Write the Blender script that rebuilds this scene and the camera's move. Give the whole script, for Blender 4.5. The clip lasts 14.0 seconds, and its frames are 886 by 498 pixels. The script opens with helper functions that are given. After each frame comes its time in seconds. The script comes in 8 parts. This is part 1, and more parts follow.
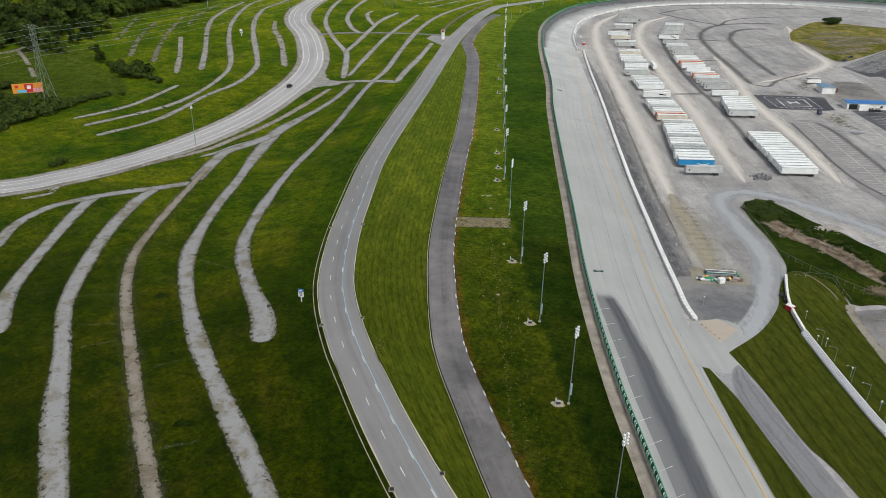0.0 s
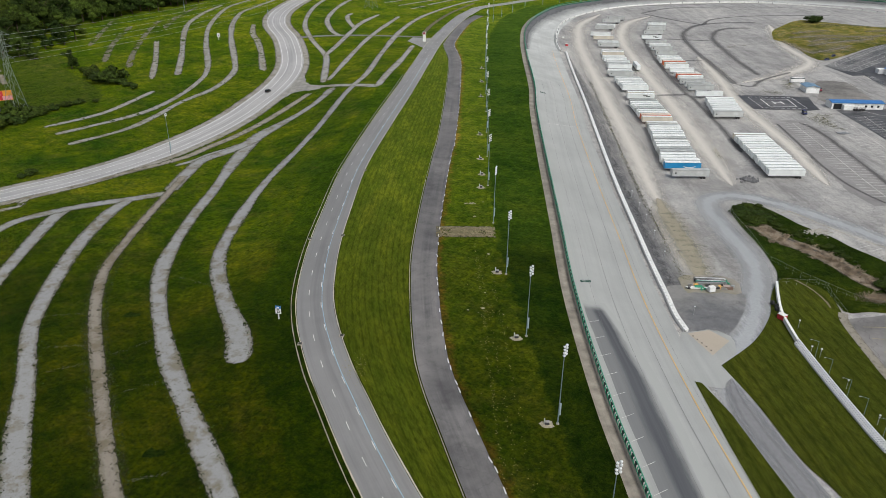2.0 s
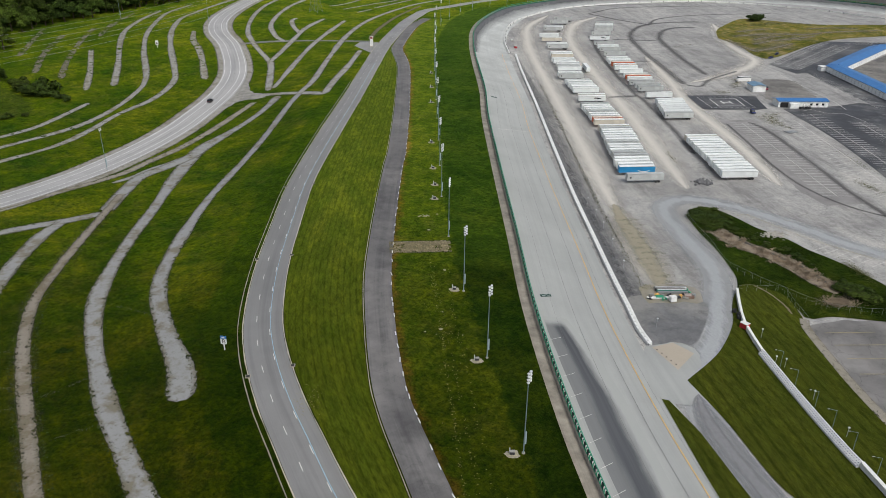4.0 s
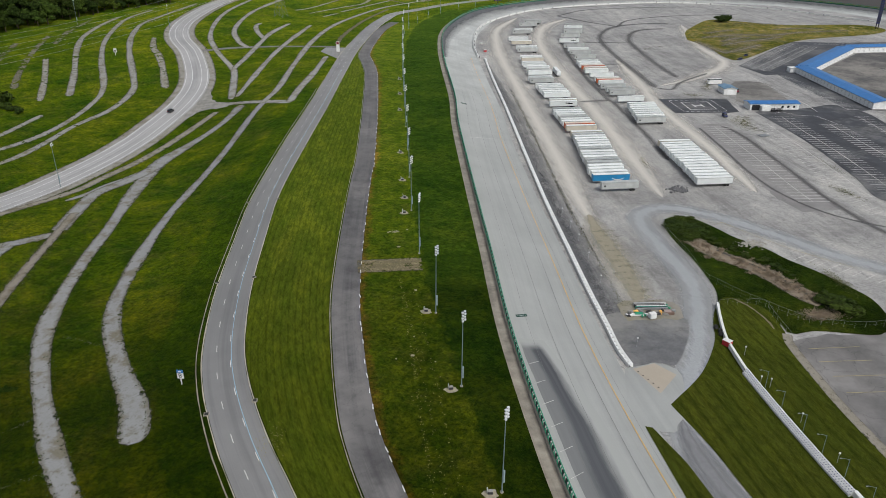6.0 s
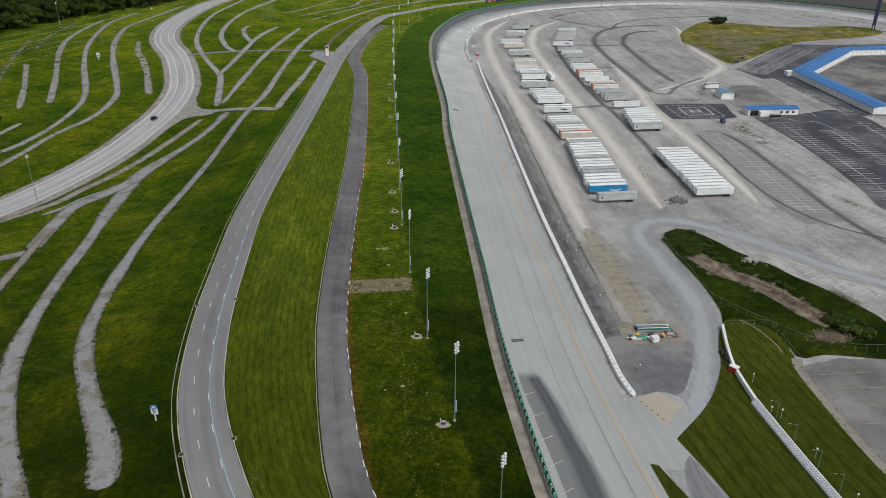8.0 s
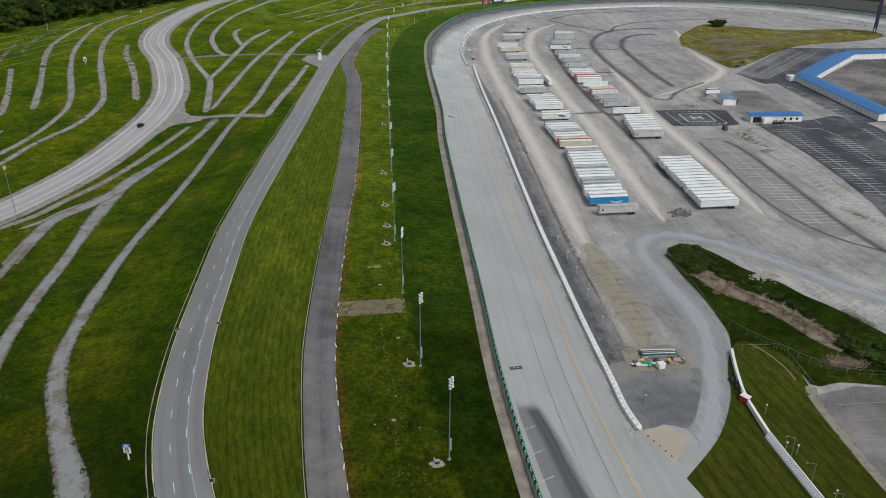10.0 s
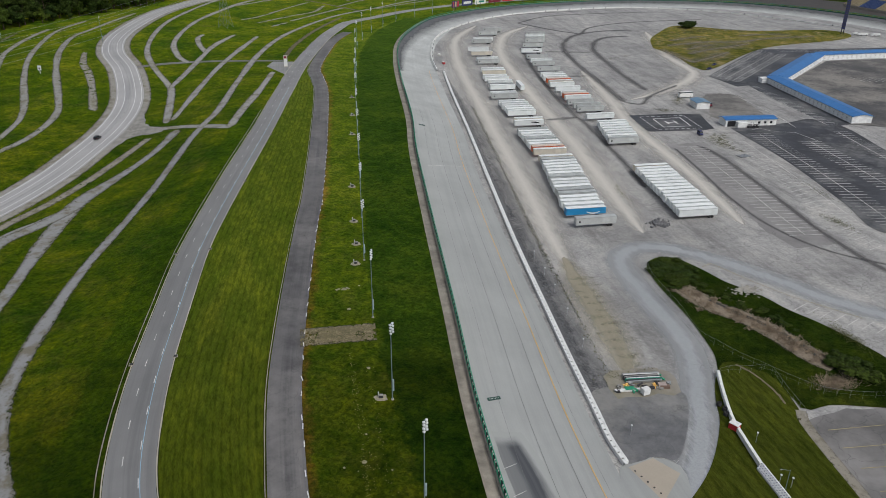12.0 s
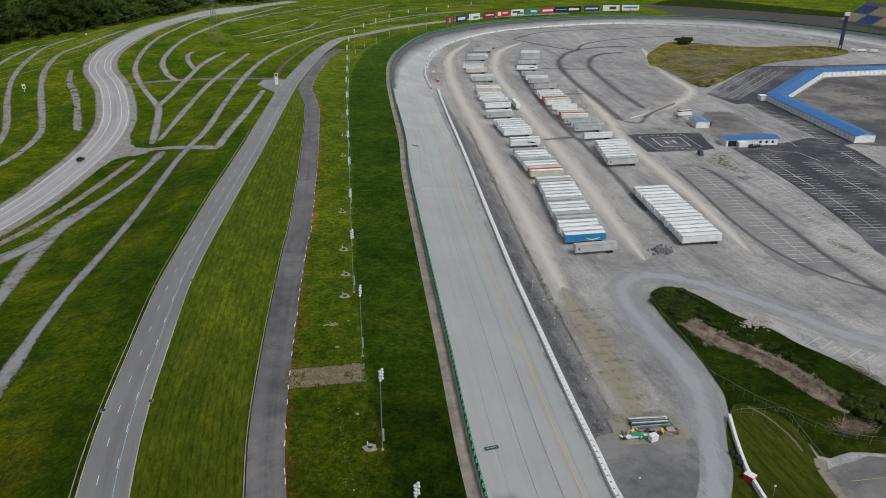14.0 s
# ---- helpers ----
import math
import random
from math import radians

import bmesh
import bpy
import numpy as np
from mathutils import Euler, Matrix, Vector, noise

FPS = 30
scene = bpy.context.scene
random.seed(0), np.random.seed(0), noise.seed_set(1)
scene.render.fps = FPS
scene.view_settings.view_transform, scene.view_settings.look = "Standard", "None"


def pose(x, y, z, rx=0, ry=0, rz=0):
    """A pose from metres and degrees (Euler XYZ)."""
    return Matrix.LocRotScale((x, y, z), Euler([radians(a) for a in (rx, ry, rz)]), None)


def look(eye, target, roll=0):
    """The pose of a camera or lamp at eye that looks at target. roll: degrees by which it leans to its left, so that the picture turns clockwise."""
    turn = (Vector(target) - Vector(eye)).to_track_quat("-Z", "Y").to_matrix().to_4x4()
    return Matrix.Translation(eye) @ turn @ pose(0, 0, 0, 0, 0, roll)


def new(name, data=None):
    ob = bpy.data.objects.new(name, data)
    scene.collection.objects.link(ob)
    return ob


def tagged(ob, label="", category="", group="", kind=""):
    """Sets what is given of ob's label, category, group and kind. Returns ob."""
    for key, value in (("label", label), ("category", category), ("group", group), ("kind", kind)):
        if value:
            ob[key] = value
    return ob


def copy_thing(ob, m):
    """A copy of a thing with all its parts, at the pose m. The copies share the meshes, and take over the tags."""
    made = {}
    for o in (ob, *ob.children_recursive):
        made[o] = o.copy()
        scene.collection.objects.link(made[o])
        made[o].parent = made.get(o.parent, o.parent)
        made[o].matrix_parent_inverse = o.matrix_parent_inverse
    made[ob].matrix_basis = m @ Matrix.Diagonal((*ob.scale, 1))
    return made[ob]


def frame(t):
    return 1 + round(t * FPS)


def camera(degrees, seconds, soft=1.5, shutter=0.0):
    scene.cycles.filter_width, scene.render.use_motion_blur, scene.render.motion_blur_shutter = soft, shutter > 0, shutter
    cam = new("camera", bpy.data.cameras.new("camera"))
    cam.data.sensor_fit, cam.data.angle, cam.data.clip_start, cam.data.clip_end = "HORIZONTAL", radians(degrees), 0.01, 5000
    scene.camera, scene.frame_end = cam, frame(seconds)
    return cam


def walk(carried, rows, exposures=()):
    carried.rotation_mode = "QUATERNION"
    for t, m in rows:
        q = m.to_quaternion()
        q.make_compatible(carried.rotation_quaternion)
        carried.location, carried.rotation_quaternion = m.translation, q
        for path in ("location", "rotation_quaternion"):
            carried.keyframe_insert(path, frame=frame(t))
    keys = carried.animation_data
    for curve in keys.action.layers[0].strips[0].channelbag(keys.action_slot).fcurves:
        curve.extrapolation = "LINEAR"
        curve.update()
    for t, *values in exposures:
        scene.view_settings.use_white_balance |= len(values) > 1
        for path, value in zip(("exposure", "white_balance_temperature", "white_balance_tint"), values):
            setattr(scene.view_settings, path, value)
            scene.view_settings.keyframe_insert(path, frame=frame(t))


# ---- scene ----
cam = camera(62.45, 14.0, soft=0.8)
ROWS = [
    (0, 0.00, 0.00, 106.60, -0.680, -25.265, -1.010),
    (0.5, 0.16, 1.60, 106.62, -0.903, -25.269, -0.917),
    (1, 0.44, 3.52, 106.56, -1.091, -25.274, -0.860),
    (1.5, 0.63, 5.97, 106.53, -1.302, -25.252, -0.805),
    (2, 1.02, 8.07, 106.65, -2.061, -25.224, -0.746),
    (2.5, 1.21, 10.21, 106.80, -4.587, -25.130, -0.600),
    (3, 1.16, 12.92, 106.98, -5.684, -25.141, -0.595),
    (5.5, 3.51, 26.51, 107.72, -6.515, -25.078, -0.457),
    (6, 3.94, 29.37, 107.97, -8.413, -25.035, -0.403),
    (6.5, 4.38, 32.32, 108.21, -8.697, -25.057, -0.398),
    (7, 4.90, 35.45, 108.41, -8.828, -25.058, -0.394),
    (7.5, 5.55, 38.47, 108.64, -8.930, -25.063, -0.374),
    (8, 6.16, 41.38, 108.81, -9.023, -25.059, -0.384),
    (10.5, 9.43, 56.35, 109.38, -9.507, -25.019, -0.442),
    (11, 10.21, 59.29, 109.53, -9.997, -24.995, -0.386),
    (11.5, 10.82, 62.33, 109.73, -10.935, -24.990, -0.384),
    (12, 11.40, 65.48, 109.85, -11.594, -24.961, -0.363),
    (12.5, 12.11, 68.56, 110.16, -11.694, -24.741, -0.353),
    (13, 12.86, 71.66, 110.29, -11.788, -24.214, -0.328),
    (13.5, 13.55, 74.71, 110.35, -11.891, -23.983, -0.327),
    (14, 14.33, 77.73, 110.40, -12.007, -23.969, -0.376),
]
walk(cam, [(t, pose(x, y, z, 90 + pitch, roll, yaw)) for t, x, y, z, yaw, pitch, roll in ROWS], exposures=[(0, 0.32, 6580, 9), (7, 0.1, 6480, 9), (14, -0.07, 6400, 10)])
# ---- end of camera ----

# ---- world, sun, exposure ----
world = bpy.data.worlds.new("sky")
scene.world = world
world.use_nodes = True
wt = world.node_tree
wt.nodes.clear()
sky = wt.nodes.new("ShaderNodeTexSky")
sky.sky_type = "NISHITA"
sky.sun_disc = False
sky.sun_elevation = radians(52)
sky.sun_rotation = radians(150)
sky.air_density, sky.dust_density, sky.ozone_density = 1.0, 4.0, 1.0
soft_sky = wt.nodes.new("ShaderNodeHueSaturation")
soft_sky.inputs["Saturation"].default_value = 0.5
bg = wt.nodes.new("ShaderNodeBackground")
bg.inputs["Strength"].default_value = 0.1
wout = wt.nodes.new("ShaderNodeOutputWorld")
wt.links.new(sky.outputs[0], soft_sky.inputs["Color"])
wt.links.new(soft_sky.outputs[0], bg.inputs["Color"])
wt.links.new(bg.outputs[0], wout.inputs["Surface"])

sun_data = bpy.data.lights.new("sun", "SUN")
sun_data.energy = 1.3
sun_data.angle = radians(14)
sun_data.color = (0.99, 1.0, 0.985)
sun = new("sun", sun_data)
SUN_FROM = Vector((math.sin(radians(150)) * math.cos(radians(52)), math.cos(radians(150)) * math.cos(radians(52)), math.sin(radians(52))))
sun.matrix_basis = look((0, 0, 300), Vector((0, 0, 300)) - SUN_FROM)


# ---- materials ----
def material(name):
    m = bpy.data.materials.new(name)
    m.use_nodes = True
    nt = m.node_tree
    bsdf = nt.nodes["Principled BSDF"]
    return m, nt, bsdf


def node(nt, kind, **values):
    n = nt.nodes.new(kind)
    for key, value in values.items():
        n.inputs[key].default_value = value
    return n


def ramp(nt, fac, stops):
    r = nt.nodes.new("ShaderNodeValToRGB")
    els = r.color_ramp.elements
    while len(els) < len(stops):
        els.new(0.5)
    for e, (p, c) in zip(els, stops):
        e.position = p
        e.color = (*c, 1) if len(c) == 3 else c
    nt.links.new(fac, r.inputs["Fac"])
    return r.outputs["Color"]


def noise_tex(nt, vec, scale, detail=4.0, rough=0.6):
    n = node(nt, "ShaderNodeTexNoise", Scale=scale, Detail=detail, Roughness=rough, Lacunarity=2.13)
    mp = nt.nodes.new("ShaderNodeMapping")
    mp.inputs["Rotation"].default_value = (0.53, 0.37, 0.61)
    mp.inputs["Location"].default_value = (3.1, 7.7, 1.9)
    nt.links.new(vec, mp.inputs["Vector"])
    nt.links.new(mp.outputs[0], n.inputs["Vector"])
    return n.outputs["Fac"]


def stretch(nt, vec, sx, sy, sz=1.0):
    mp = nt.nodes.new("ShaderNodeMapping")
    mp.inputs["Scale"].default_value = (sx, sy, sz)
    nt.links.new(vec, mp.inputs["Vector"])
    return mp.outputs[0]


def mix(nt, fac, a, b, mode="MIX"):
    m = nt.nodes.new("ShaderNodeMix")
    m.data_type = "RGBA"
    m.blend_type = mode
    for key, val in ((0, fac), (6, a), (7, b)):
        if isinstance(val, (int, float)):
            m.inputs[key].default_value = val
        elif isinstance(val, tuple):
            m.inputs[key].default_value = (*val, 1)
        else:
            nt.links.new(val, m.inputs[key])
    return m.outputs[2]


def bump(nt, bsdf, height, strength=0.3, distance=0.1):
    b = node(nt, "ShaderNodeBump", Strength=strength, Distance=distance)
    nt.links.new(height, b.inputs["Height"])
    nt.links.new(b.outputs[0], bsdf.inputs["Normal"])


def place_of(nt):
    return nt.nodes.new("ShaderNodeNewGeometry").outputs["Position"]


def uv_of(nt):
    n = nt.nodes.new("ShaderNodeUVMap")
    n.uv_map = "run"
    return n.outputs[0]


def grass_colour(nt, p, dark, mid, light, dry, dry_amount, spread=0.17):
    """Large patches, dry spots, tufts of about a metre and blades."""
    big = noise_tex(nt, p, 0.035, 5, 0.6)
    col = ramp(nt, big, [(0.51 - spread, dark), (0.52, mid), (0.53 + spread, light)])
    spots = noise_tex(nt, p, 0.09, 9, 0.78)
    col = mix(nt, ramp(nt, spots, [(0.5, (0, 0, 0)), (0.66, (dry_amount,) * 3)]), col, dry)
    mottle = noise_tex(nt, p, 0.2, 6, 0.68)
    col = mix(nt, 1.0, col, ramp(nt, mottle, [(0.37, (0.58, 0.74, 0.56)), (0.5, (1, 1, 1)), (0.63, (1.48, 1.3, 1.05))]), "MULTIPLY")
    tuft = noise_tex(nt, p, 0.8, 7, 0.84)
    col = mix(nt, 1.0, col, ramp(nt, tuft, [(0.37, (0.38, 0.45, 0.37)), (0.5, (0.94, 0.94, 0.92)), (0.63, (1.76, 1.6, 1.36))]), "MULTIPLY")
    clod = noise_tex(nt, p, 0.9, 4, 0.68)
    col = mix(nt, ramp(nt, clod, [(0.32, (0.8,) * 3), (0.39, (0, 0, 0))]), col, mix(nt, 1.0, col, (0.36, 0.46, 0.36), "MULTIPLY"))
    # light put into the grass colour by y: dim near, paler and bluer far off
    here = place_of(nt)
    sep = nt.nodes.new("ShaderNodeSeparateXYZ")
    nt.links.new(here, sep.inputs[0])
    far_y = nt.nodes.new("ShaderNodeMath")
    far_y.operation = "MULTIPLY_ADD"
    far_y.inputs[1].default_value = 260.0
    nt.links.new(noise_tex(nt, here, 0.015, 6, 0.65), far_y.inputs[0])
    nt.links.new(sep.outputs["Y"], far_y.inputs[2])
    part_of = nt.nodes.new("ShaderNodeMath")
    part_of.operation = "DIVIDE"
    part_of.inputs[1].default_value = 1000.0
    nt.links.new(far_y.outputs[0], part_of.inputs[0])
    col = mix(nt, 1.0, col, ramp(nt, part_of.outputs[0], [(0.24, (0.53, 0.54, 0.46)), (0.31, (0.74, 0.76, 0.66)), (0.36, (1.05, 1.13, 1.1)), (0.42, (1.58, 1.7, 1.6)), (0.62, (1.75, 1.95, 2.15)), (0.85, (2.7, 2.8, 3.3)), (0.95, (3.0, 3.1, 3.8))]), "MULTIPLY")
    drift = noise_tex(nt, stretch(nt, p, 0.5, 1.0), 0.06, 6, 0.7)
    col = mix(nt, ramp(nt, drift, [(0.36, (0.6,) * 3), (0.5, (0, 0, 0))]), col, mix(nt, 1.0, col, (0.58, 0.68, 0.58), "MULTIPLY"))
    return col, tuft


GRASS = dict(dark=(0.012, 0.029, 0.001), mid=(0.032, 0.047, 0.001), light=(0.064, 0.069, 0.003), dry=(0.065, 0.054, 0.013), dry_amount=0.4)


def grass_finish(nt, bsdf, fine, sheen):
    bsdf.inputs["Roughness"].default_value = 0.95
    bsdf.inputs["Specular IOR Level"].default_value = 0.02
    bsdf.inputs["Sheen Weight"].default_value = sheen
    bsdf.inputs["Sheen Roughness"].default_value = 0.3
    bsdf.inputs["Sheen Tint"].default_value = (0.5, 0.62, 0.15, 1)
    bump(nt, bsdf, fine, 0.7, 0.5)


def grass(name, dark, mid, light, stripes=0.0, dry=(0.13, 0.11, 0.035), dry_amount=0.35, period=2.6, sheen=0.1, spread=0.17, runs=False):
    """Grass with large patches, tufts and dry spots; stripes: how plain the mower's lines are across the run."""
    m, nt, bsdf = material(name)
    p = stretch(nt, uv_of(nt), 1.0, 0.3) if runs else place_of(nt)
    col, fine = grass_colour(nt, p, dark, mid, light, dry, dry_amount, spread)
    if runs:
        col = mix(nt, 0.55, col, mix(nt, 1.0, mid, ramp(nt, fine, [(0.4, (0.8,) * 3), (0.6, (1.2,) * 3)]), "MULTIPLY"))
    if stripes:
        w = node(nt, "ShaderNodeTexWave", Scale=6.2832 / 20 / period, Distortion=0.9, Detail=2.0)
        w.inputs["Detail Scale"].default_value = 0.6
        w.wave_type, w.bands_direction = "BANDS", "X"
        nt.links.new(stretch(nt, uv_of(nt), 1.0, 0.012), w.inputs["Vector"])
        band_col = ramp(nt, w.outputs["Fac"], [(0.0, (stripes,) * 3), (0.3, (0, 0, 0))])
        col = mix(nt, band_col, col, mix(nt, 1.0, col, (0.5, 0.58, 0.45), "MULTIPLY"))
    nt.links.new(col, bsdf.inputs["Base Color"])
    grass_finish(nt, bsdf, fine, sheen)
    return m


def lane_gravel(name, pale, dull, half, lost=0.0):
    """Gravel that thins out towards both edges of the run, so that the grass below shows, with bare and overgrown patches."""
    m, nt, bsdf = material(name)
    p = place_of(nt)
    sep = nt.nodes.new("ShaderNodeSeparateXYZ")
    nt.links.new(uv_of(nt), sep.inputs[0])
    away = nt.nodes.new("ShaderNodeMath")
    away.operation = "ABSOLUTE"
    nt.links.new(sep.outputs["X"], away.inputs[0])
    rag = noise_tex(nt, p, 0.45, 7, 0.78)
    add = nt.nodes.new("ShaderNodeMath")
    add.operation = "MULTIPLY_ADD"
    add.inputs[1].default_value = 2.3
    nt.links.new(rag, add.inputs[0])
    nt.links.new(away.outputs[0], add.inputs[2])
    scale = nt.nodes.new("ShaderNodeMath")
    scale.operation = "DIVIDE"
    scale.inputs[1].default_value = 10.0
    nt.links.new(add.outputs[0], scale.inputs[0])
    edge = ramp(nt, scale.outputs[0], [((half + 1.4) / 10, (0, 0, 0)), ((half + 1.75) / 10, (1, 1, 1))])
    margin = ramp(nt, scale.outputs[0], [((half + 0.5) / 10, (0, 0, 0)), ((half + 1.2) / 10, (0.7,) * 3)])
    # clods of turf have crept in from the sides
    near = nt.nodes.new("ShaderNodeMath")
    near.operation = "MULTIPLY_ADD"
    near.inputs[1].default_value = 0.16
    nt.links.new(ramp(nt, scale.outputs[0], [((half - 0.6) / 10, (0, 0, 0)), ((half + 1.3) / 10, (1, 1, 1))]), near.inputs[0])
    nt.links.new(noise_tex(nt, p, 0.7, 6, 0.72), near.inputs[2])
    edge = mix(nt, 1.0, edge, ramp(nt, near.outputs[0], [(0.67, (0, 0, 0)), (0.76, (0.95,) * 3)]), "LIGHTEN")
    slabs = noise_tex(nt, p, 0.13, 7, 0.7)
    stone = ramp(nt, slabs, [(0.4, dull), (0.5, pale), (0.7, tuple(min(c * 1.08, 1) for c in pale))])
    grit = noise_tex(nt, p, 1.6, 6, 0.8)
    stone = mix(nt, ramp(nt, grit, [(0.28, (0.65,) * 3), (0.36, (0, 0, 0))]), stone, (0.07, 0.065, 0.045))
    stone = mix(nt, 1.0, stone, ramp(nt, noise_tex(nt, p, 4.0, 4, 0.8), [(0.3, (0.86,) * 3), (0.7, (1.12,) * 3)]), "MULTIPLY")
    grown = noise_tex(nt, p, 0.16, 5, 0.7)
    stone = mix(nt, ramp(nt, grown, [(0.58, (0, 0, 0)), (0.7, (0.6,) * 3)]), stone, (0.13, 0.12, 0.07))
    stone = mix(nt, margin, stone, (0.11, 0.1, 0.062))
    weed = noise_tex(nt, p, 0.85, 7, 0.85)
    stone = mix(nt, ramp(nt, weed, [(0.57, (0, 0, 0)), (0.62, (0.8,) * 3)]), stone, (0.085, 0.08, 0.04))
    if lost:
        over = noise_tex(nt, p, 0.13, 7, 0.75)
        edge = mix(nt, ramp(nt, over, [(0.62 - lost * 0.28, (0, 0, 0)), (0.66 - lost * 0.28, (1, 1, 1))]), edge, (0.93, 0.93, 0.93))
    nt.links.new(stone, bsdf.inputs["Base Color"])
    bsdf.inputs["Roughness"].default_value = 0.75
    bsdf.inputs["Specular IOR Level"].default_value = 0.55
    bump(nt, bsdf, grit, 0.5, 0.15)
    clear = nt.nodes.new("ShaderNodeBsdfTransparent")
    blend = nt.nodes.new("ShaderNodeMixShader")
    nt.links.new(edge, blend.inputs[0])
    nt.links.new(bsdf.outputs[0], blend.inputs[1])
    nt.links.new(clear.outputs[0], blend.inputs[2])
    nt.links.new(blend.outputs[0], nt.nodes["Material Output"].inputs["Surface"])
    return m


def paving(name, base, var=0.25, along=0.0, dust=None, crack=0.0, scale=0.05, patch=0.0, spec=0.65, dusty=0.47, far_light=None):
    """Asphalt or concrete: cloudy tone, grain, streaks along the run (along), dust, dark cracks. The last argument
    gives the two y between which far light is put into the colour.
    """
    m, nt, bsdf = material(name)
    p = place_of(nt)
    big = noise_tex(nt, p, scale, 6, 0.62)
    grain = noise_tex(nt, p, 3.0, 4, 0.8)
    lo = tuple(c * (1 - var) for c in base)
    hi = tuple(c * (1 + var) for c in base)
    col = ramp(nt, big, [(0.3, lo), (0.7, hi)])
    col = mix(nt, ramp(nt, grain, [(0.3, (0, 0, 0)), (0.8, (0.35,) * 3)]), col, mix(nt, 1.0, col, (0.75, 0.75, 0.75), "MULTIPLY"))
    if along:
        s = noise_tex(nt, stretch(nt, uv_of(nt), 1.0, 0.02), 0.55, 5, 0.65)
        col = mix(nt, ramp(nt, s, [(0.35, (along,) * 3), (0.55, (0, 0, 0))]), col, mix(nt, 1.0, col, (0.6, 0.6, 0.62), "MULTIPLY"))
        s2 = noise_tex(nt, stretch(nt, uv_of(nt), 1.0, 0.03), 0.9, 5, 0.65)
        col = mix(nt, ramp(nt, s2, [(0.55, (0, 0, 0)), (0.75, (along,) * 3)]), col, mix(nt, 1.0, col, (1.3, 1.3, 1.28), "MULTIPLY"))
    if dust:
        dn = noise_tex(nt, p, 0.034, 9, 0.76)
        col = mix(nt, ramp(nt, dn, [(dusty, (0, 0, 0)), (dusty + 0.17, (0.78,) * 3)]), col, dust)
    # brightness of the far, grazing view painted in: colour multiplied up with y
    if far_light:
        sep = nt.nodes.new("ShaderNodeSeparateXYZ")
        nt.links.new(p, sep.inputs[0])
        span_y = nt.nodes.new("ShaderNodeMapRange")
        span_y.inputs["From Min"].default_value, span_y.inputs["From Max"].default_value = far_light
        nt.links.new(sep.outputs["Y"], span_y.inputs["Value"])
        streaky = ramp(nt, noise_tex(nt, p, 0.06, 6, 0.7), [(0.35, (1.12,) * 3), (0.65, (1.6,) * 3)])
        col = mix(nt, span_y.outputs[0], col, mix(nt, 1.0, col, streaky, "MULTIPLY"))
    if patch:
        pn = noise_tex(nt, p, 0.017, 3, 0.5)
        col = mix(nt, ramp(nt, pn, [(0.53, (0, 0, 0)), (0.58, (patch,) * 3)]), col, mix(nt, 1.0, col, (0.55, 0.55, 0.57), "MULTIPLY"))
    if crack:
        v = node(nt, "ShaderNodeTexVoronoi", Scale=0.11)
        v.feature = "DISTANCE_TO_EDGE"
        wob = nt.nodes.new("ShaderNodeVectorMath")
        wob.operation = "ADD"
        nz = node(nt, "ShaderNodeTexNoise", Scale=0.25, Detail=4.0)
        nt.links.new(p, nz.inputs["Vector"])
        sc = nt.nodes.new("ShaderNodeVectorMath")
        sc.operation = "SCALE"
        sc.inputs["Scale"].default_value = 5.0
        nt.links.new(nz.outputs["Color"], sc.inputs[0])
        nt.links.new(p, wob.inputs[0])
        nt.links.new(sc.outputs[0], wob.inputs[1])
        nt.links.new(wob.outputs[0], v.inputs["Vector"])
        col = mix(nt, ramp(nt, v.outputs["Distance"], [(0.0, (crack,) * 3), (0.012, (0, 0, 0))]), col, (0.03, 0.03, 0.03))
    nt.links.new(col, bsdf.inputs["Base Color"])
    bsdf.inputs["Roughness"].default_value = 0.6
    bsdf.inputs["Specular IOR Level"].default_value = spec
    bump(nt, bsdf, grain, 0.2, 0.05)
    return m


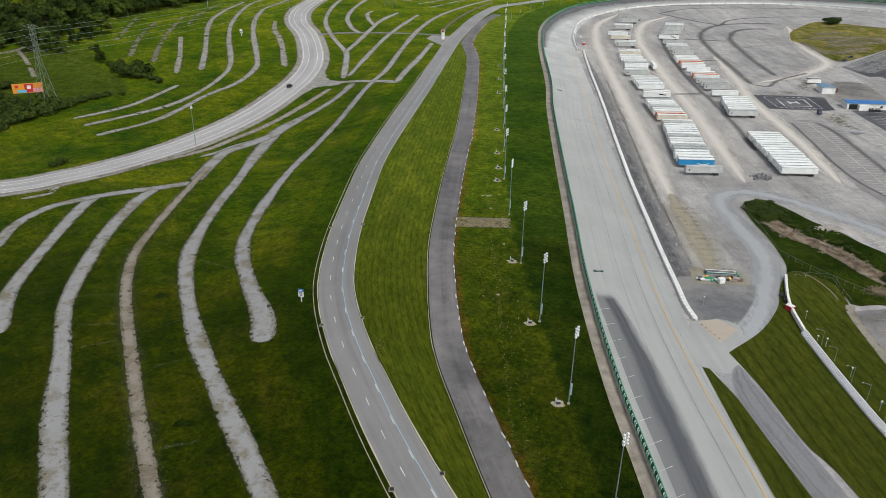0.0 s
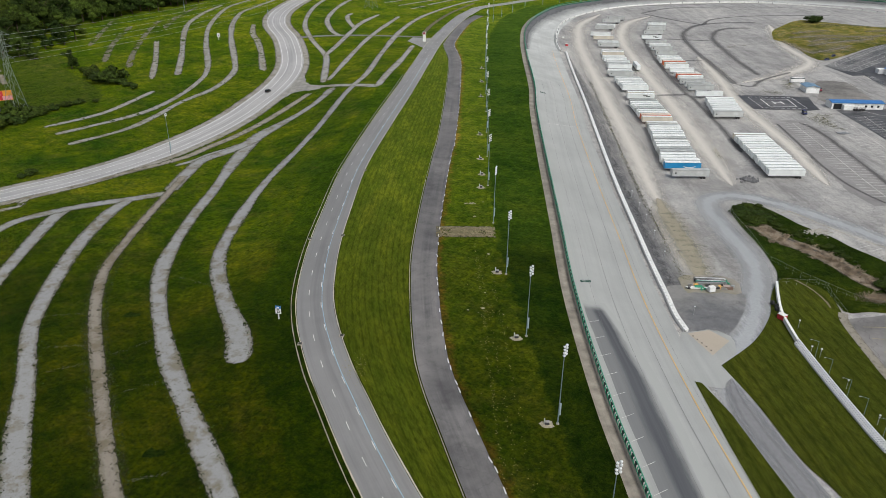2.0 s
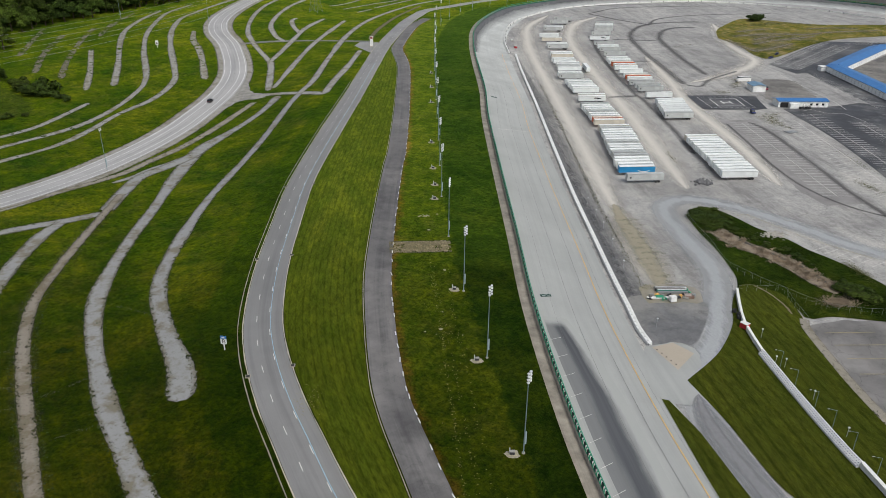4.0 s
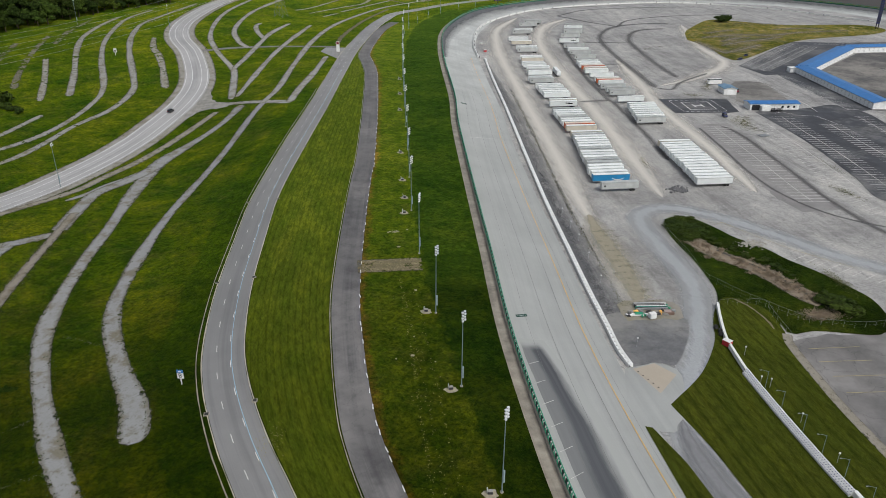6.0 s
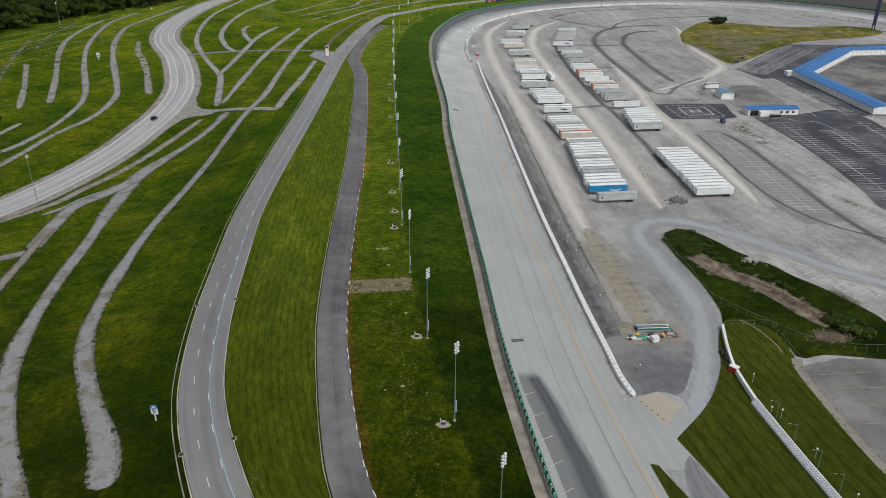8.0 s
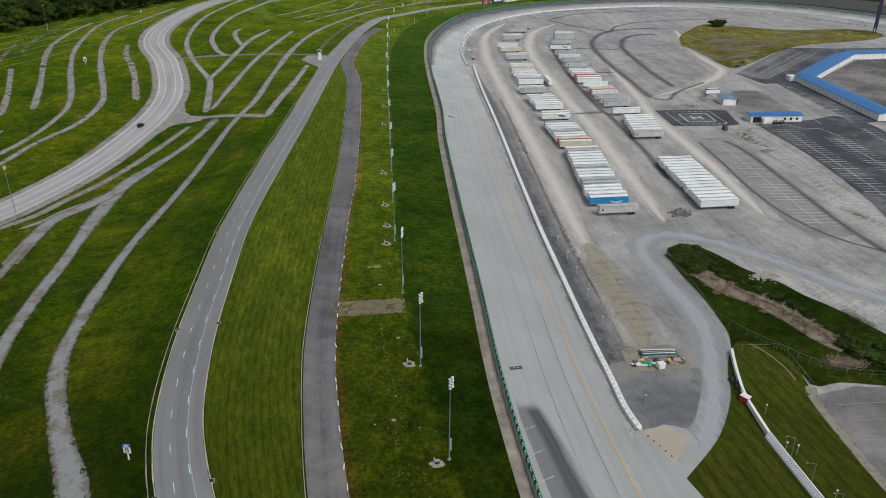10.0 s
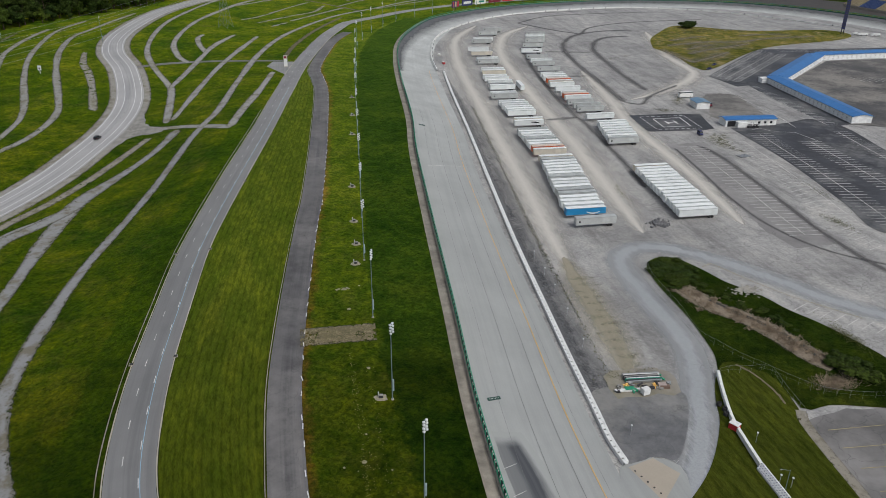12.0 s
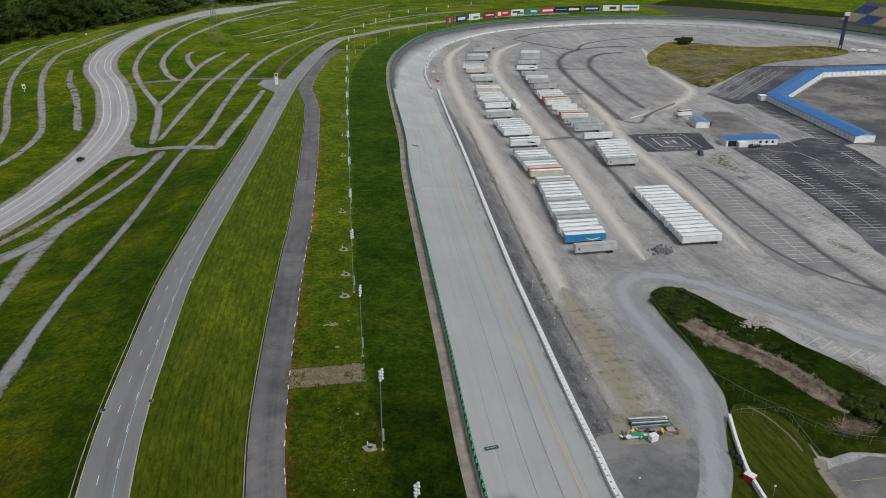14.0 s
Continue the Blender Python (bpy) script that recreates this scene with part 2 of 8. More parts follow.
def lot_colour(nt, p):
    """Old infield paving: dust, darker worn patches, streaks along the driving lanes."""
    base = ramp(nt, noise_tex(nt, p, 0.02, 8, 0.68), [(0.32, (0.25, 0.243, 0.235)), (0.5, (0.362, 0.354, 0.342)), (0.68, (0.475, 0.462, 0.44))])
    st = noise_tex(nt, stretch(nt, p, 0.35, 0.04), 0.5, 7, 0.72)
    base = mix(nt, 1.0, base, ramp(nt, st, [(0.34, (0.66, 0.65, 0.645)), (0.5, (1, 1, 1)), (0.66, (1.2, 1.19, 1.17))]), "MULTIPLY")
    blot = noise_tex(nt, p, 0.11, 9, 0.8)
    base = mix(nt, 1.0, base, ramp(nt, blot, [(0.32, (0.64, 0.63, 0.625)), (0.5, (1, 1, 1)), (0.68, (1.26, 1.235, 1.185))]), "MULTIPLY")
    spill = noise_tex(nt, stretch(nt, p, 1.0, 0.6), 0.3, 4, 0.6)
    base = mix(nt, ramp(nt, spill, [(0.26, (0.55,) * 3), (0.34, (0, 0, 0))]), base, (0.11, 0.107, 0.105))
    grain = noise_tex(nt, p, 1.3, 6, 0.82)
    base = mix(nt, 1.0, base, ramp(nt, grain, [(0.34, (0.62, 0.62, 0.62)), (0.62, (1.18, 1.18, 1.18))]), "MULTIPLY")
    # hairline cracks and the seams of old paving lanes
    cell = node(nt, "ShaderNodeTexVoronoi", Scale=0.07)
    cell.feature = "DISTANCE_TO_EDGE"
    push = nt.nodes.new("ShaderNodeVectorMath")
    push.operation = "MULTIPLY_ADD"
    push.inputs[1].default_value = (7.0, 7.0, 7.0)
    wander = node(nt, "ShaderNodeTexNoise", Scale=0.16, Detail=5.0)
    nt.links.new(p, wander.inputs["Vector"])
    nt.links.new(wander.outputs["Color"], push.inputs[0])
    nt.links.new(p, push.inputs[2])
    nt.links.new(push.outputs[0], cell.inputs["Vector"])
    base = mix(nt, ramp(nt, cell.outputs["Distance"], [(0.0, (0.5,) * 3), (0.012, (0, 0, 0))]), base, (0.09, 0.088, 0.082))
    return base, grain


def lot_paving(name, tone=None, cover=1.0, patchy=False, crisp=0.55):
    """The infield paving, or a stain of another tone that fades out to both sides of its run."""
    m, nt, bsdf = material(name)
    p = place_of(nt)
    col, grain = lot_colour(nt, p)
    if tone:
        sep = nt.nodes.new("ShaderNodeSeparateXYZ")
        nt.links.new(uv_of(nt), sep.inputs[0])
        away = nt.nodes.new("ShaderNodeMath")
        away.operation = "ABSOLUTE"
        nt.links.new(sep.outputs["X"], away.inputs[0])
        wob = nt.nodes.new("ShaderNodeMath")
        wob.operation = "MULTIPLY_ADD"
        wob.inputs[1].default_value = 1.1
        nt.links.new(noise_tex(nt, stretch(nt, p, 0.5, 0.12), 0.5, 6, 0.75), wob.inputs[0])
        nt.links.new(away.outputs[0], wob.inputs[2])
        fade = ramp(nt, wob.outputs[0], [(0.72, (cover,) * 3), (1.0, (cover * (0.9 if crisp > 0.8 else 0.55),) * 3)])
        edge = ramp(nt, away.outputs[0], [(crisp, (1, 1, 1)), (0.97, (0, 0, 0))])
        if patchy:
            edge = mix(nt, 1.0, edge, ramp(nt, noise_tex(nt, p, 0.4, 8, 0.82), [(0.47, (0, 0, 0)), (0.58, (1, 1, 1))]), "MULTIPLY")
        col = mix(nt, ramp(nt, grain, [(0.35, (0, 0, 0)), (0.6, (0.5,) * 3)]), tone, tuple(c * 1.5 for c in tone))
        clear = nt.nodes.new("ShaderNodeBsdfTransparent")
        blend = nt.nodes.new("ShaderNodeMixShader")
        nt.links.new(mix(nt, 1.0, fade, edge, "MULTIPLY"), blend.inputs[0])
        nt.links.new(clear.outputs[0], blend.inputs[1])
        nt.links.new(bsdf.outputs[0], blend.inputs[2])
        nt.links.new(blend.outputs[0], nt.nodes["Material Output"].inputs["Surface"])
    nt.links.new(col, bsdf.inputs["Base Color"])
    bsdf.inputs["Roughness"].default_value = 0.6
    bsdf.inputs["Specular IOR Level"].default_value = 0.65
    bump(nt, bsdf, grain, 0.3, 0.06)
    return m


def plain(name, base, rough=0.6, metal=0.0, var=0.15, scale=1.5, each=0.0):
    """Paint, metal or plastic with slight uneven tone and dirt."""
    m, nt, bsdf = material(name)
    tc = nt.nodes.new("ShaderNodeTexCoord").outputs["Object"]
    n = noise_tex(nt, tc, scale, 5, 0.6)
    lo = tuple(c * (1 - var) for c in base)
    hi = tuple(min(c * (1 + var * 0.6), 1) for c in base)
    col = ramp(nt, n, [(0.3, lo), (0.7, hi)])
    if each:
        own = nt.nodes.new("ShaderNodeObjectInfo").outputs["Random"]
        col = mix(nt, 1.0, col, ramp(nt, own, [(0.0, (1 - each,) * 3), (0.55, (1 - each * 0.25,) * 3), (1.0, (1, 1, 1))]), "MULTIPLY")
    nt.links.new(col, bsdf.inputs["Base Color"])
    bsdf.inputs["Roughness"].default_value = rough
    bsdf.inputs["Metallic"].default_value = metal
    return m


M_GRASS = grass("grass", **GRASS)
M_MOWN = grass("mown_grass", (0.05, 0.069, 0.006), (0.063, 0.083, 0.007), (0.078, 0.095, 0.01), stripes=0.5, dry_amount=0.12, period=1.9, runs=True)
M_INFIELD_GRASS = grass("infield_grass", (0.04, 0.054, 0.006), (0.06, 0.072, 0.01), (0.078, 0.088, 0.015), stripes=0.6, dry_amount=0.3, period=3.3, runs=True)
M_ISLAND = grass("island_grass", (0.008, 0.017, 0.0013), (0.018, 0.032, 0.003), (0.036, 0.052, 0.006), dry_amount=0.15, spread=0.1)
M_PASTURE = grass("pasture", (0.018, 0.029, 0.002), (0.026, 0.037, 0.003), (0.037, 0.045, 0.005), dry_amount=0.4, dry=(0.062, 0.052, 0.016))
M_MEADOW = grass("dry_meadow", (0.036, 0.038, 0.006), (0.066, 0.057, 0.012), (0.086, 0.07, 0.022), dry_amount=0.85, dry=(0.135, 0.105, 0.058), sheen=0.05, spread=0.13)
M_PITLANE = lot_paving("pit_lane_asphalt", (0.19, 0.19, 0.197), 0.9, crisp=0.7)
M_ROAD = paving("road_asphalt", (0.217, 0.213, 0.209), 0.12, along=0.5, spec=1.0, far_light=(380.0, 760.0))
M_HIGHWAY = paving("pale_road", (0.4, 0.392, 0.385), 0.12, along=0.6, spec=1.0)
M_PATH = paving("old_asphalt", (0.148, 0.141, 0.137), 0.4, scale=0.16, dust=(0.21, 0.2, 0.19), along=0.95, crack=0.3, patch=0.5)
M_TRACK = paving("track_asphalt", (0.375, 0.384, 0.37), 0.08, along=0.22, far_light=(330.0, 640.0))
M_TURN = lot_paving("banking_asphalt", (0.095, 0.096, 0.1), 0.96, crisp=0.35)
M_KERB = paving("kerb_stone", (0.52, 0.47, 0.36), 0.25, along=0.3)
M_CONC = paving("kerb_concrete", (0.3, 0.268, 0.218), 0.4, along=0.5, scale=0.22)
M_GRAVEL = lane_gravel("gravel_lane", (0.268, 0.27, 0.266), (0.175, 0.158, 0.117), 2.1)
M_GRAVEL_PALE = lane_gravel("pale_gravel_lane", (0.31, 0.305, 0.285), (0.2, 0.185, 0.14), 2.2)
M_GRAVEL_OLD = lane_gravel("overgrown_gravel_lane", (0.29, 0.278, 0.24), (0.15, 0.135, 0.08), 2.2, 0.25)
M_GRAVEL_FAINT = lane_gravel("faint_gravel_lane", (0.19, 0.178, 0.13), (0.1, 0.09, 0.045), 2.2, 0.5)
M_GRAVEL_WORN = lane_gravel("worn_gravel_lane", (0.28, 0.275, 0.25), (0.16, 0.145, 0.095), 2.2, 0.12)
M_DIRT = lane_gravel("dirt_lane", (0.235, 0.208, 0.168), (0.15, 0.122, 0.08), 1.35)
M_LOT = lot_paving("infield_pavement")
M_STAIN = lot_paving("tyre_stain", (0.1, 0.095, 0.093), 0.64, crisp=0.4)
M_DUST = lot_paving("pale_dust", (0.55, 0.52, 0.468), 0.92, crisp=0.02)
M_TAN_DUST = lot_paving("tan_dust", (0.33, 0.295, 0.21), 0.7, crisp=0.35)
M_OLIVE_DUST = lot_paving("mossy_dust", (0.19, 0.18, 0.085), 0.6, patchy=True)
M_MARGIN = lot_paving("stained_margin", (0.115, 0.115, 0.118), 0.72, crisp=0.6)
M_WEEDY_EDGE = lot_paving("weedy_debris", (0.06, 0.058, 0.042), 0.9, patchy=True)
M_STREAK = lot_paving("dark_streak", (0.065, 0.066, 0.07), 0.75, crisp=0.2, patchy=True)
M_WHITE = plain("white_paint", (0.78, 0.78, 0.76), 0.6)
M_YELLOW = plain("yellow_paint", (0.85, 0.52, 0.15), 0.6)
M_BLUE_LINE = plain("blue_paint", (0.33, 0.55, 0.7), 0.6)
M_LINE = plain("road_paint", (0.68, 0.67, 0.64), 0.7, var=0.35, scale=0.4)
M_TRAILER_WHITE = plain("trailer_white", (0.8, 0.835, 0.825), 0.45, var=0.12, scale=0.4, each=0.15)
M_TRAILER_GREY = plain("trailer_grey", (0.52, 0.54, 0.53), 0.4, 0.1, var=0.2, scale=0.4, each=0.18)
M_TRAILER_TAN = plain("trailer_tan", (0.6, 0.55, 0.46), 0.5, var=0.2, scale=0.4)
M_ROOF_ORANGE = plain("faded_orange_roof", (0.74, 0.58, 0.48), 0.5, var=0.2, scale=0.4)
M_TRAILER_ORANGE = plain("trailer_orange", (0.62, 0.14, 0.05), 0.5, var=0.2, scale=0.4)
M_TRAILER_BLUE = plain("trailer_blue", (0.02, 0.24, 0.5), 0.45, var=0.15, scale=0.4)
M_ROOF_WHITE = plain("trailer_roof", (0.9, 0.925, 0.91), 0.5, var=0.06, scale=0.5, each=0.12)
M_ROOF_DULL = plain("trailer_roof_dull", (0.82, 0.84, 0.83), 0.6, var=0.1, scale=0.5, each=0.16)
M_BLUE_ROOF = plain("blue_sheet_roof", (0.045, 0.2, 0.5), 0.4, 0.2, var=0.12, scale=0.3)
M_BLUE_PALE = plain("faded_blue_roof", (0.16, 0.28, 0.4), 0.5, 0.1, var=0.2, scale=0.3)
M_SIDING = plain("white_siding", (0.8, 0.81, 0.79), 0.6, var=0.2, scale=0.5)
M_DOOR = plain("roller_door", (0.88, 0.89, 0.88), 0.55, var=0.1)
M_SIDING_DIM = plain("garage_siding", (0.88, 0.89, 0.88), 0.6, var=0.2, scale=0.5)
M_BLACK = plain("black_paint", (0.012, 0.012, 0.014), 0.5)
M_GLASS = plain("dark_glass", (0.02, 0.025, 0.03), 0.1)
M_GRIME = plain("weathered_blocks", (0.3, 0.29, 0.27), 0.8)
M_RED = plain("red_paint", (0.5, 0.03, 0.04), 0.5)
M_NAVY = plain("navy_paint", (0.02, 0.03, 0.12), 0.5)
M_MAROON = plain("maroon_paint", (0.2, 0.02, 0.04), 0.5)
M_TEAL = plain("teal_paint", (0.02, 0.22, 0.16), 0.5)
M_ORANGE = plain("orange_paint", (0.75, 0.3, 0.03), 0.5)
M_SKYBLUE = plain("sky_blue_paint", (0.1, 0.45, 0.65), 0.5)
M_WALL = plain("barrier_concrete", (0.78, 0.78, 0.76), 0.7, var=0.2, scale=0.6)
M_RAWWALL = plain("raw_concrete", (0.36, 0.33, 0.28), 0.8, var=0.3, scale=0.6)
M_GREYFOAM = plain("grey_foam", (0.2, 0.2, 0.2), 0.9)
M_FOAM = plain("dark_foam", (0.05, 0.05, 0.055), 0.9)
M_SEAT_TAN = plain("tan_seats", (0.5, 0.42, 0.27), 0.6, var=0.2, scale=0.4)
M_SEAT_BLUE = plain("blue_seats", (0.09, 0.14, 0.3), 0.6, var=0.2, scale=0.4)
M_BARK = plain("bark", (0.09, 0.065, 0.045), 0.9, var=0.4)
M_REED = plain("dry_reeds", (0.3, 0.235, 0.165), 0.9, var=0.6, scale=0.35)
M_ROCK = plain("pale_rock", (0.36, 0.34, 0.3), 0.85, var=0.35, scale=0.7)
M_LAMP = plain("lamp_housing", (0.75, 0.76, 0.76), 0.35, 0.2)
M_ASPHALT_LOT = paving("parking_asphalt", (0.042, 0.044, 0.051), 0.5, dust=(0.21, 0.207, 0.2), crack=0.5, scale=0.1, dusty=0.48)
M_DIRT_YARD = paving("dirt_yard", (0.29, 0.265, 0.22), 0.25, dust=(0.2, 0.18, 0.1), scale=0.12)
M_SEAM = plain("tar_seam", (0.16, 0.16, 0.16), 0.8)
M_PAD = paving("sand_concrete", (0.46, 0.4, 0.32), 0.1)


def leafy(name, base):
    """Leaves: each clump and each plant a little different."""
    m, nt, bsdf = material(name)
    isl = nt.nodes.new("ShaderNodeNewGeometry").outputs["Random Per Island"]
    obj = nt.nodes.new("ShaderNodeObjectInfo").outputs["Random"]
    col = ramp(nt, isl, [(0.0, tuple(c * 0.5 for c in base)), (0.6, base), (1.0, tuple(c * 1.7 for c in base))])
    col = mix(nt, mix(nt, 1.0, obj, (0.7, 0.7, 0.7), "MULTIPLY"), col, mix(nt, 1.0, col, (1.5, 1.15, 0.7), "MULTIPLY"))
    nt.links.new(col, bsdf.inputs["Base Color"])
    bsdf.inputs["Roughness"].default_value = 0.8
    bsdf.inputs["Specular IOR Level"].default_value = 0.12
    bump(nt, bsdf, noise_tex(nt, nt.nodes.new("ShaderNodeTexCoord").outputs["Object"], 2.5, 4, 0.8), 0.8, 0.3)
    return m


M_LEAF = leafy("leaves", (0.047, 0.082, 0.013))
M_LEAF_DARK = leafy("dark_leaves", (0.022, 0.042, 0.007))
M_BUSH = leafy("bush_leaves", (0.026, 0.046, 0.009))
M_SCRUB = leafy("scrub_leaves", (0.03, 0.052, 0.009))
M_WEED = leafy("weeds", (0.075, 0.085, 0.03))
M_BARE = lot_paving("bare_soil", (0.2, 0.172, 0.12), 0.55, crisp=0.02)
M_TRAIL = paving("trodden_soil", (0.15, 0.12, 0.07), 0.3, scale=0.3)
M_STEEL = plain("galvanised_steel", (0.42, 0.43, 0.44), 0.45, 0.6)
M_POLE = plain("dull_blue_steel", (0.2, 0.26, 0.28), 0.6, 0.2)
M_DARK = plain("dark_rubber", (0.02, 0.02, 0.02), 0.8)
M_GREEN = plain("green_paint", (0.03, 0.29, 0.16), 0.5)


# ---- plan of the land ----
def curve(pts, step=4.0):
    """A smooth line through pts, laid out in even steps."""
    p = np.array(pts, float)
    p = np.vstack([2 * p[0] - p[1], p, 2 * p[-1] - p[-2]])
    out = []
    for a, b, c, d in zip(p, p[1:], p[2:], p[3:]):
        for u in np.linspace(0, 1, 24, endpoint=False):
            out.append(0.5 * (2 * b + (c - a) * u + (2 * a - 5 * b + 4 * c - d) * u * u + (3 * b - a - 3 * c + d) * u ** 3))
    out.append(p[-2])
    out = np.array(out)
    s = np.concatenate([[0], np.cumsum(np.hypot(*np.diff(out[:, :2], axis=0).T))])
    n = max(2, int(s[-1] / step) + 1)
    want = np.linspace(0, s[-1], n)
    return np.stack([np.interp(want, s, out[:, k]) for k in range(out.shape[1])], -1)


def beside(line, off):
    """The line shifted sideways by off metres, to its right."""
    d = np.gradient(line[:, :2], axis=0)
    d /= np.maximum(np.hypot(d[:, 0], d[:, 1])[:, None], 1e-6)
    return line[:, :2] + np.stack([d[:, 1], -d[:, 0]], -1) * np.reshape(off, (-1, 1))


def step01(a, b, v):
    u = np.clip((np.asarray(v, float) - a) / (b - a), 0, 1)
    return u * u * (3 - 2 * u)


def z_rim(y):
    return np.interp(y, [60, 100, 140, 180, 234, 300, 430, 560, 700, 900], [0, 0.3, 1.2, 3.2, 5, 6.5, 9.5, 12, 15, 17])


def z_west(y):
    return np.interp(y, [60, 170, 260, 350, 420, 500, 560, 640, 760, 1000], [-1, -1, -2.5, -4, -2, 3, 8, 15, 20, 26])


def z_infield(y):
    return np.interp(y, [0, 300, 430, 560, 660, 880, 1200], [0, 0, 2.5, 6, 9, 13, 15])


# the outer wall of the oval: up the near straight, round the turn and down the far one
OUTER = curve([(47, -500), (47, -200), (46.5, 40), (46.5, 110), (46, 150), (47.5, 195), (52, 245), (58, 312), (65, 385), (72, 440), (79, 520), (86, 585), (96, 645), (113, 700), (143, 765),
               (178, 804), (214, 832), (262, 856), (322, 872), (391, 877), (452, 864), (505, 838), (545, 793), (572, 734), (590, 660), (600, 560), (604, 300), (604, -500)], 4.0)
BANK = 26.0


def inside_oval(x, y):
    x, y = np.asarray(x, float), np.asarray(y, float)
    hit = np.zeros(x.shape, bool)
    for (x0, y0), (x1, y1) in zip(OUTER, np.roll(OUTER, -1, 0)):
        if y0 != y1:
            hit ^= ((y0 > y) != (y1 > y)) & (x < (x1 - x0) * (y - y0) / (y1 - y0) + x0)
    return hit


def rim_distance(x, y):
    """Metres inside the outer wall (negative outside)."""
    x, y = np.asarray(x, float), np.asarray(y, float)
    best = np.full(x.shape, 1e9)
    for (x0, y0), (x1, y1) in zip(OUTER, OUTER[1:]):
        dx, dy = x1 - x0, y1 - y0
        u = np.clip(((x - x0) * dx + (y - y0) * dy) / (dx * dx + dy * dy), 0, 1)
        best = np.minimum(best, np.hypot(x - x0 - u * dx, y - y0 - u * dy))
    return np.where(inside_oval(x, y), best, -best)


def land(x, y, d=None):
    """Height of the ground."""
    x, y = np.asarray(x, float), np.asarray(y, float)
    w = step01(-75, -15, x)
    out = z_west(y) * (1 - w) + z_rim(y) * w
    d = rim_distance(x, y) if d is None else d
    k = np.clip(d / BANK, 0, 1)
    bank = z_infield(y) + (z_rim(y) - z_infield(y)) * (1 - k) ** 1.15
    return np.where(d > 0, bank, out)


GRID_X, GRID_Y = np.arange(-420, 720, 2.5), np.arange(40, 1120, 2.5)
GRID_D = rim_distance(*np.meshgrid(GRID_X, GRID_Y))
GRID_Z = land(*np.meshgrid(GRID_X, GRID_Y), GRID_D)


def height_at(x, y):
    """Height of the ground, read from an even grid."""
    a = np.clip((np.asarray(x, float) - GRID_X[0]) / 2.5, 0, len(GRID_X) - 1.001)
    b = np.clip((np.asarray(y, float) - GRID_Y[0]) / 2.5, 0, len(GRID_Y) - 1.001)
    i, j = a.astype(int), b.astype(int)
    u, v = a - i, b - j
    return (GRID_Z[j, i] * (1 - u) + GRID_Z[j, i + 1] * u) * (1 - v) + (GRID_Z[j + 1, i] * (1 - u) + GRID_Z[j + 1, i + 1] * u) * v


def zat(x, y):
    return float(height_at(np.array([x]), np.array([y]))[0])


def mesh_from(name, verts, faces, uvs=None):
    me = bpy.data.meshes.new(name)
    me.from_pydata([tuple(map(float, v)) for v in verts], [], [tuple(map(int, f)) for f in faces])
    if uvs is not None:
        lay = me.uv_layers.new(name="run")
        idx = np.empty(len(me.loops), int)
        me.loops.foreach_get("vertex_index", idx)
        lay.data.foreach_set("uv", np.asarray(uvs, float)[idx].ravel())
    me.update()
    return me


def put(name, me, mat, parent=None, label="", category="", kind="", group="", smooth=False):
    ob = new(name, me)
    if mat is not None and not me.materials:
        me.materials.append(mat)
    if smooth:
        me.polygons.foreach_set("use_smooth", [True] * len(me.polygons))
    if parent is not None:
        ob.parent = parent
    return tagged(ob, label, category, group, kind)


def band(line, left, right, lift, across=4, jitter=0.0, seed=1, height=height_at, cross=0.0, unit=1.0):
    """A strip along line from left to right metres beside it, laid lift above the ground. cross: crown in metres."""
    rng = np.random.default_rng(seed)
    lift *= 0.7
    n = len(line)
    left, right = np.broadcast_to(left, n).astype(float).copy(), np.broadcast_to(right, n).astype(float).copy()
    if jitter:
        for e in (left, right):
            wob = rng.normal(0, 1, n)
            slow = np.convolve(rng.normal(0, 1, n + 8), np.ones(9) / 3, "valid")
            e += jitter * (0.5 * wob + 0.5 * slow)
    s = np.concatenate([[0], np.cumsum(np.hypot(*np.diff(line[:, :2], axis=0).T))])
    verts, uvs = [], []
    for k in range(across + 1):
        off = left + (right - left) * k / across
        p = beside(line, off)
        z = height(p[:, 0], p[:, 1]) + lift + cross * (1 - (2 * k / across - 1) ** 2)
        verts.append(np.column_stack([p, z]))
        uvs.append(np.column_stack([off / unit, s]))
    v = np.stack(verts, 1).reshape(-1, 3)
    u = np.stack(uvs, 1).reshape(-1, 2)
    c = across + 1
    faces = [(i * c + k, i * c + k + 1, (i + 1) * c + k + 1, (i + 1) * c + k) for i in range(n - 1) for k in range(across)]
    return v, faces, u


def fading(line, half, reach=1.4):
    """Half widths that shrink to nothing at both ends of a line, so that a stain on it fades out."""
    s = np.concatenate([[0], np.cumsum(np.hypot(*np.diff(line[:, :2], axis=0).T))])
    end = np.minimum(s, s[-1] - s)
    return half * np.sqrt(np.clip(end / (half * reach), 0.0004, 1))


def strip(name, line, left, right, lift, mat, parent=None, label="", category="", kind="", **more):
    me = mesh_from(name, *band(line, left, right, lift, **more))
    return put(name, me, mat, parent, label, category, kind, smooth=True)


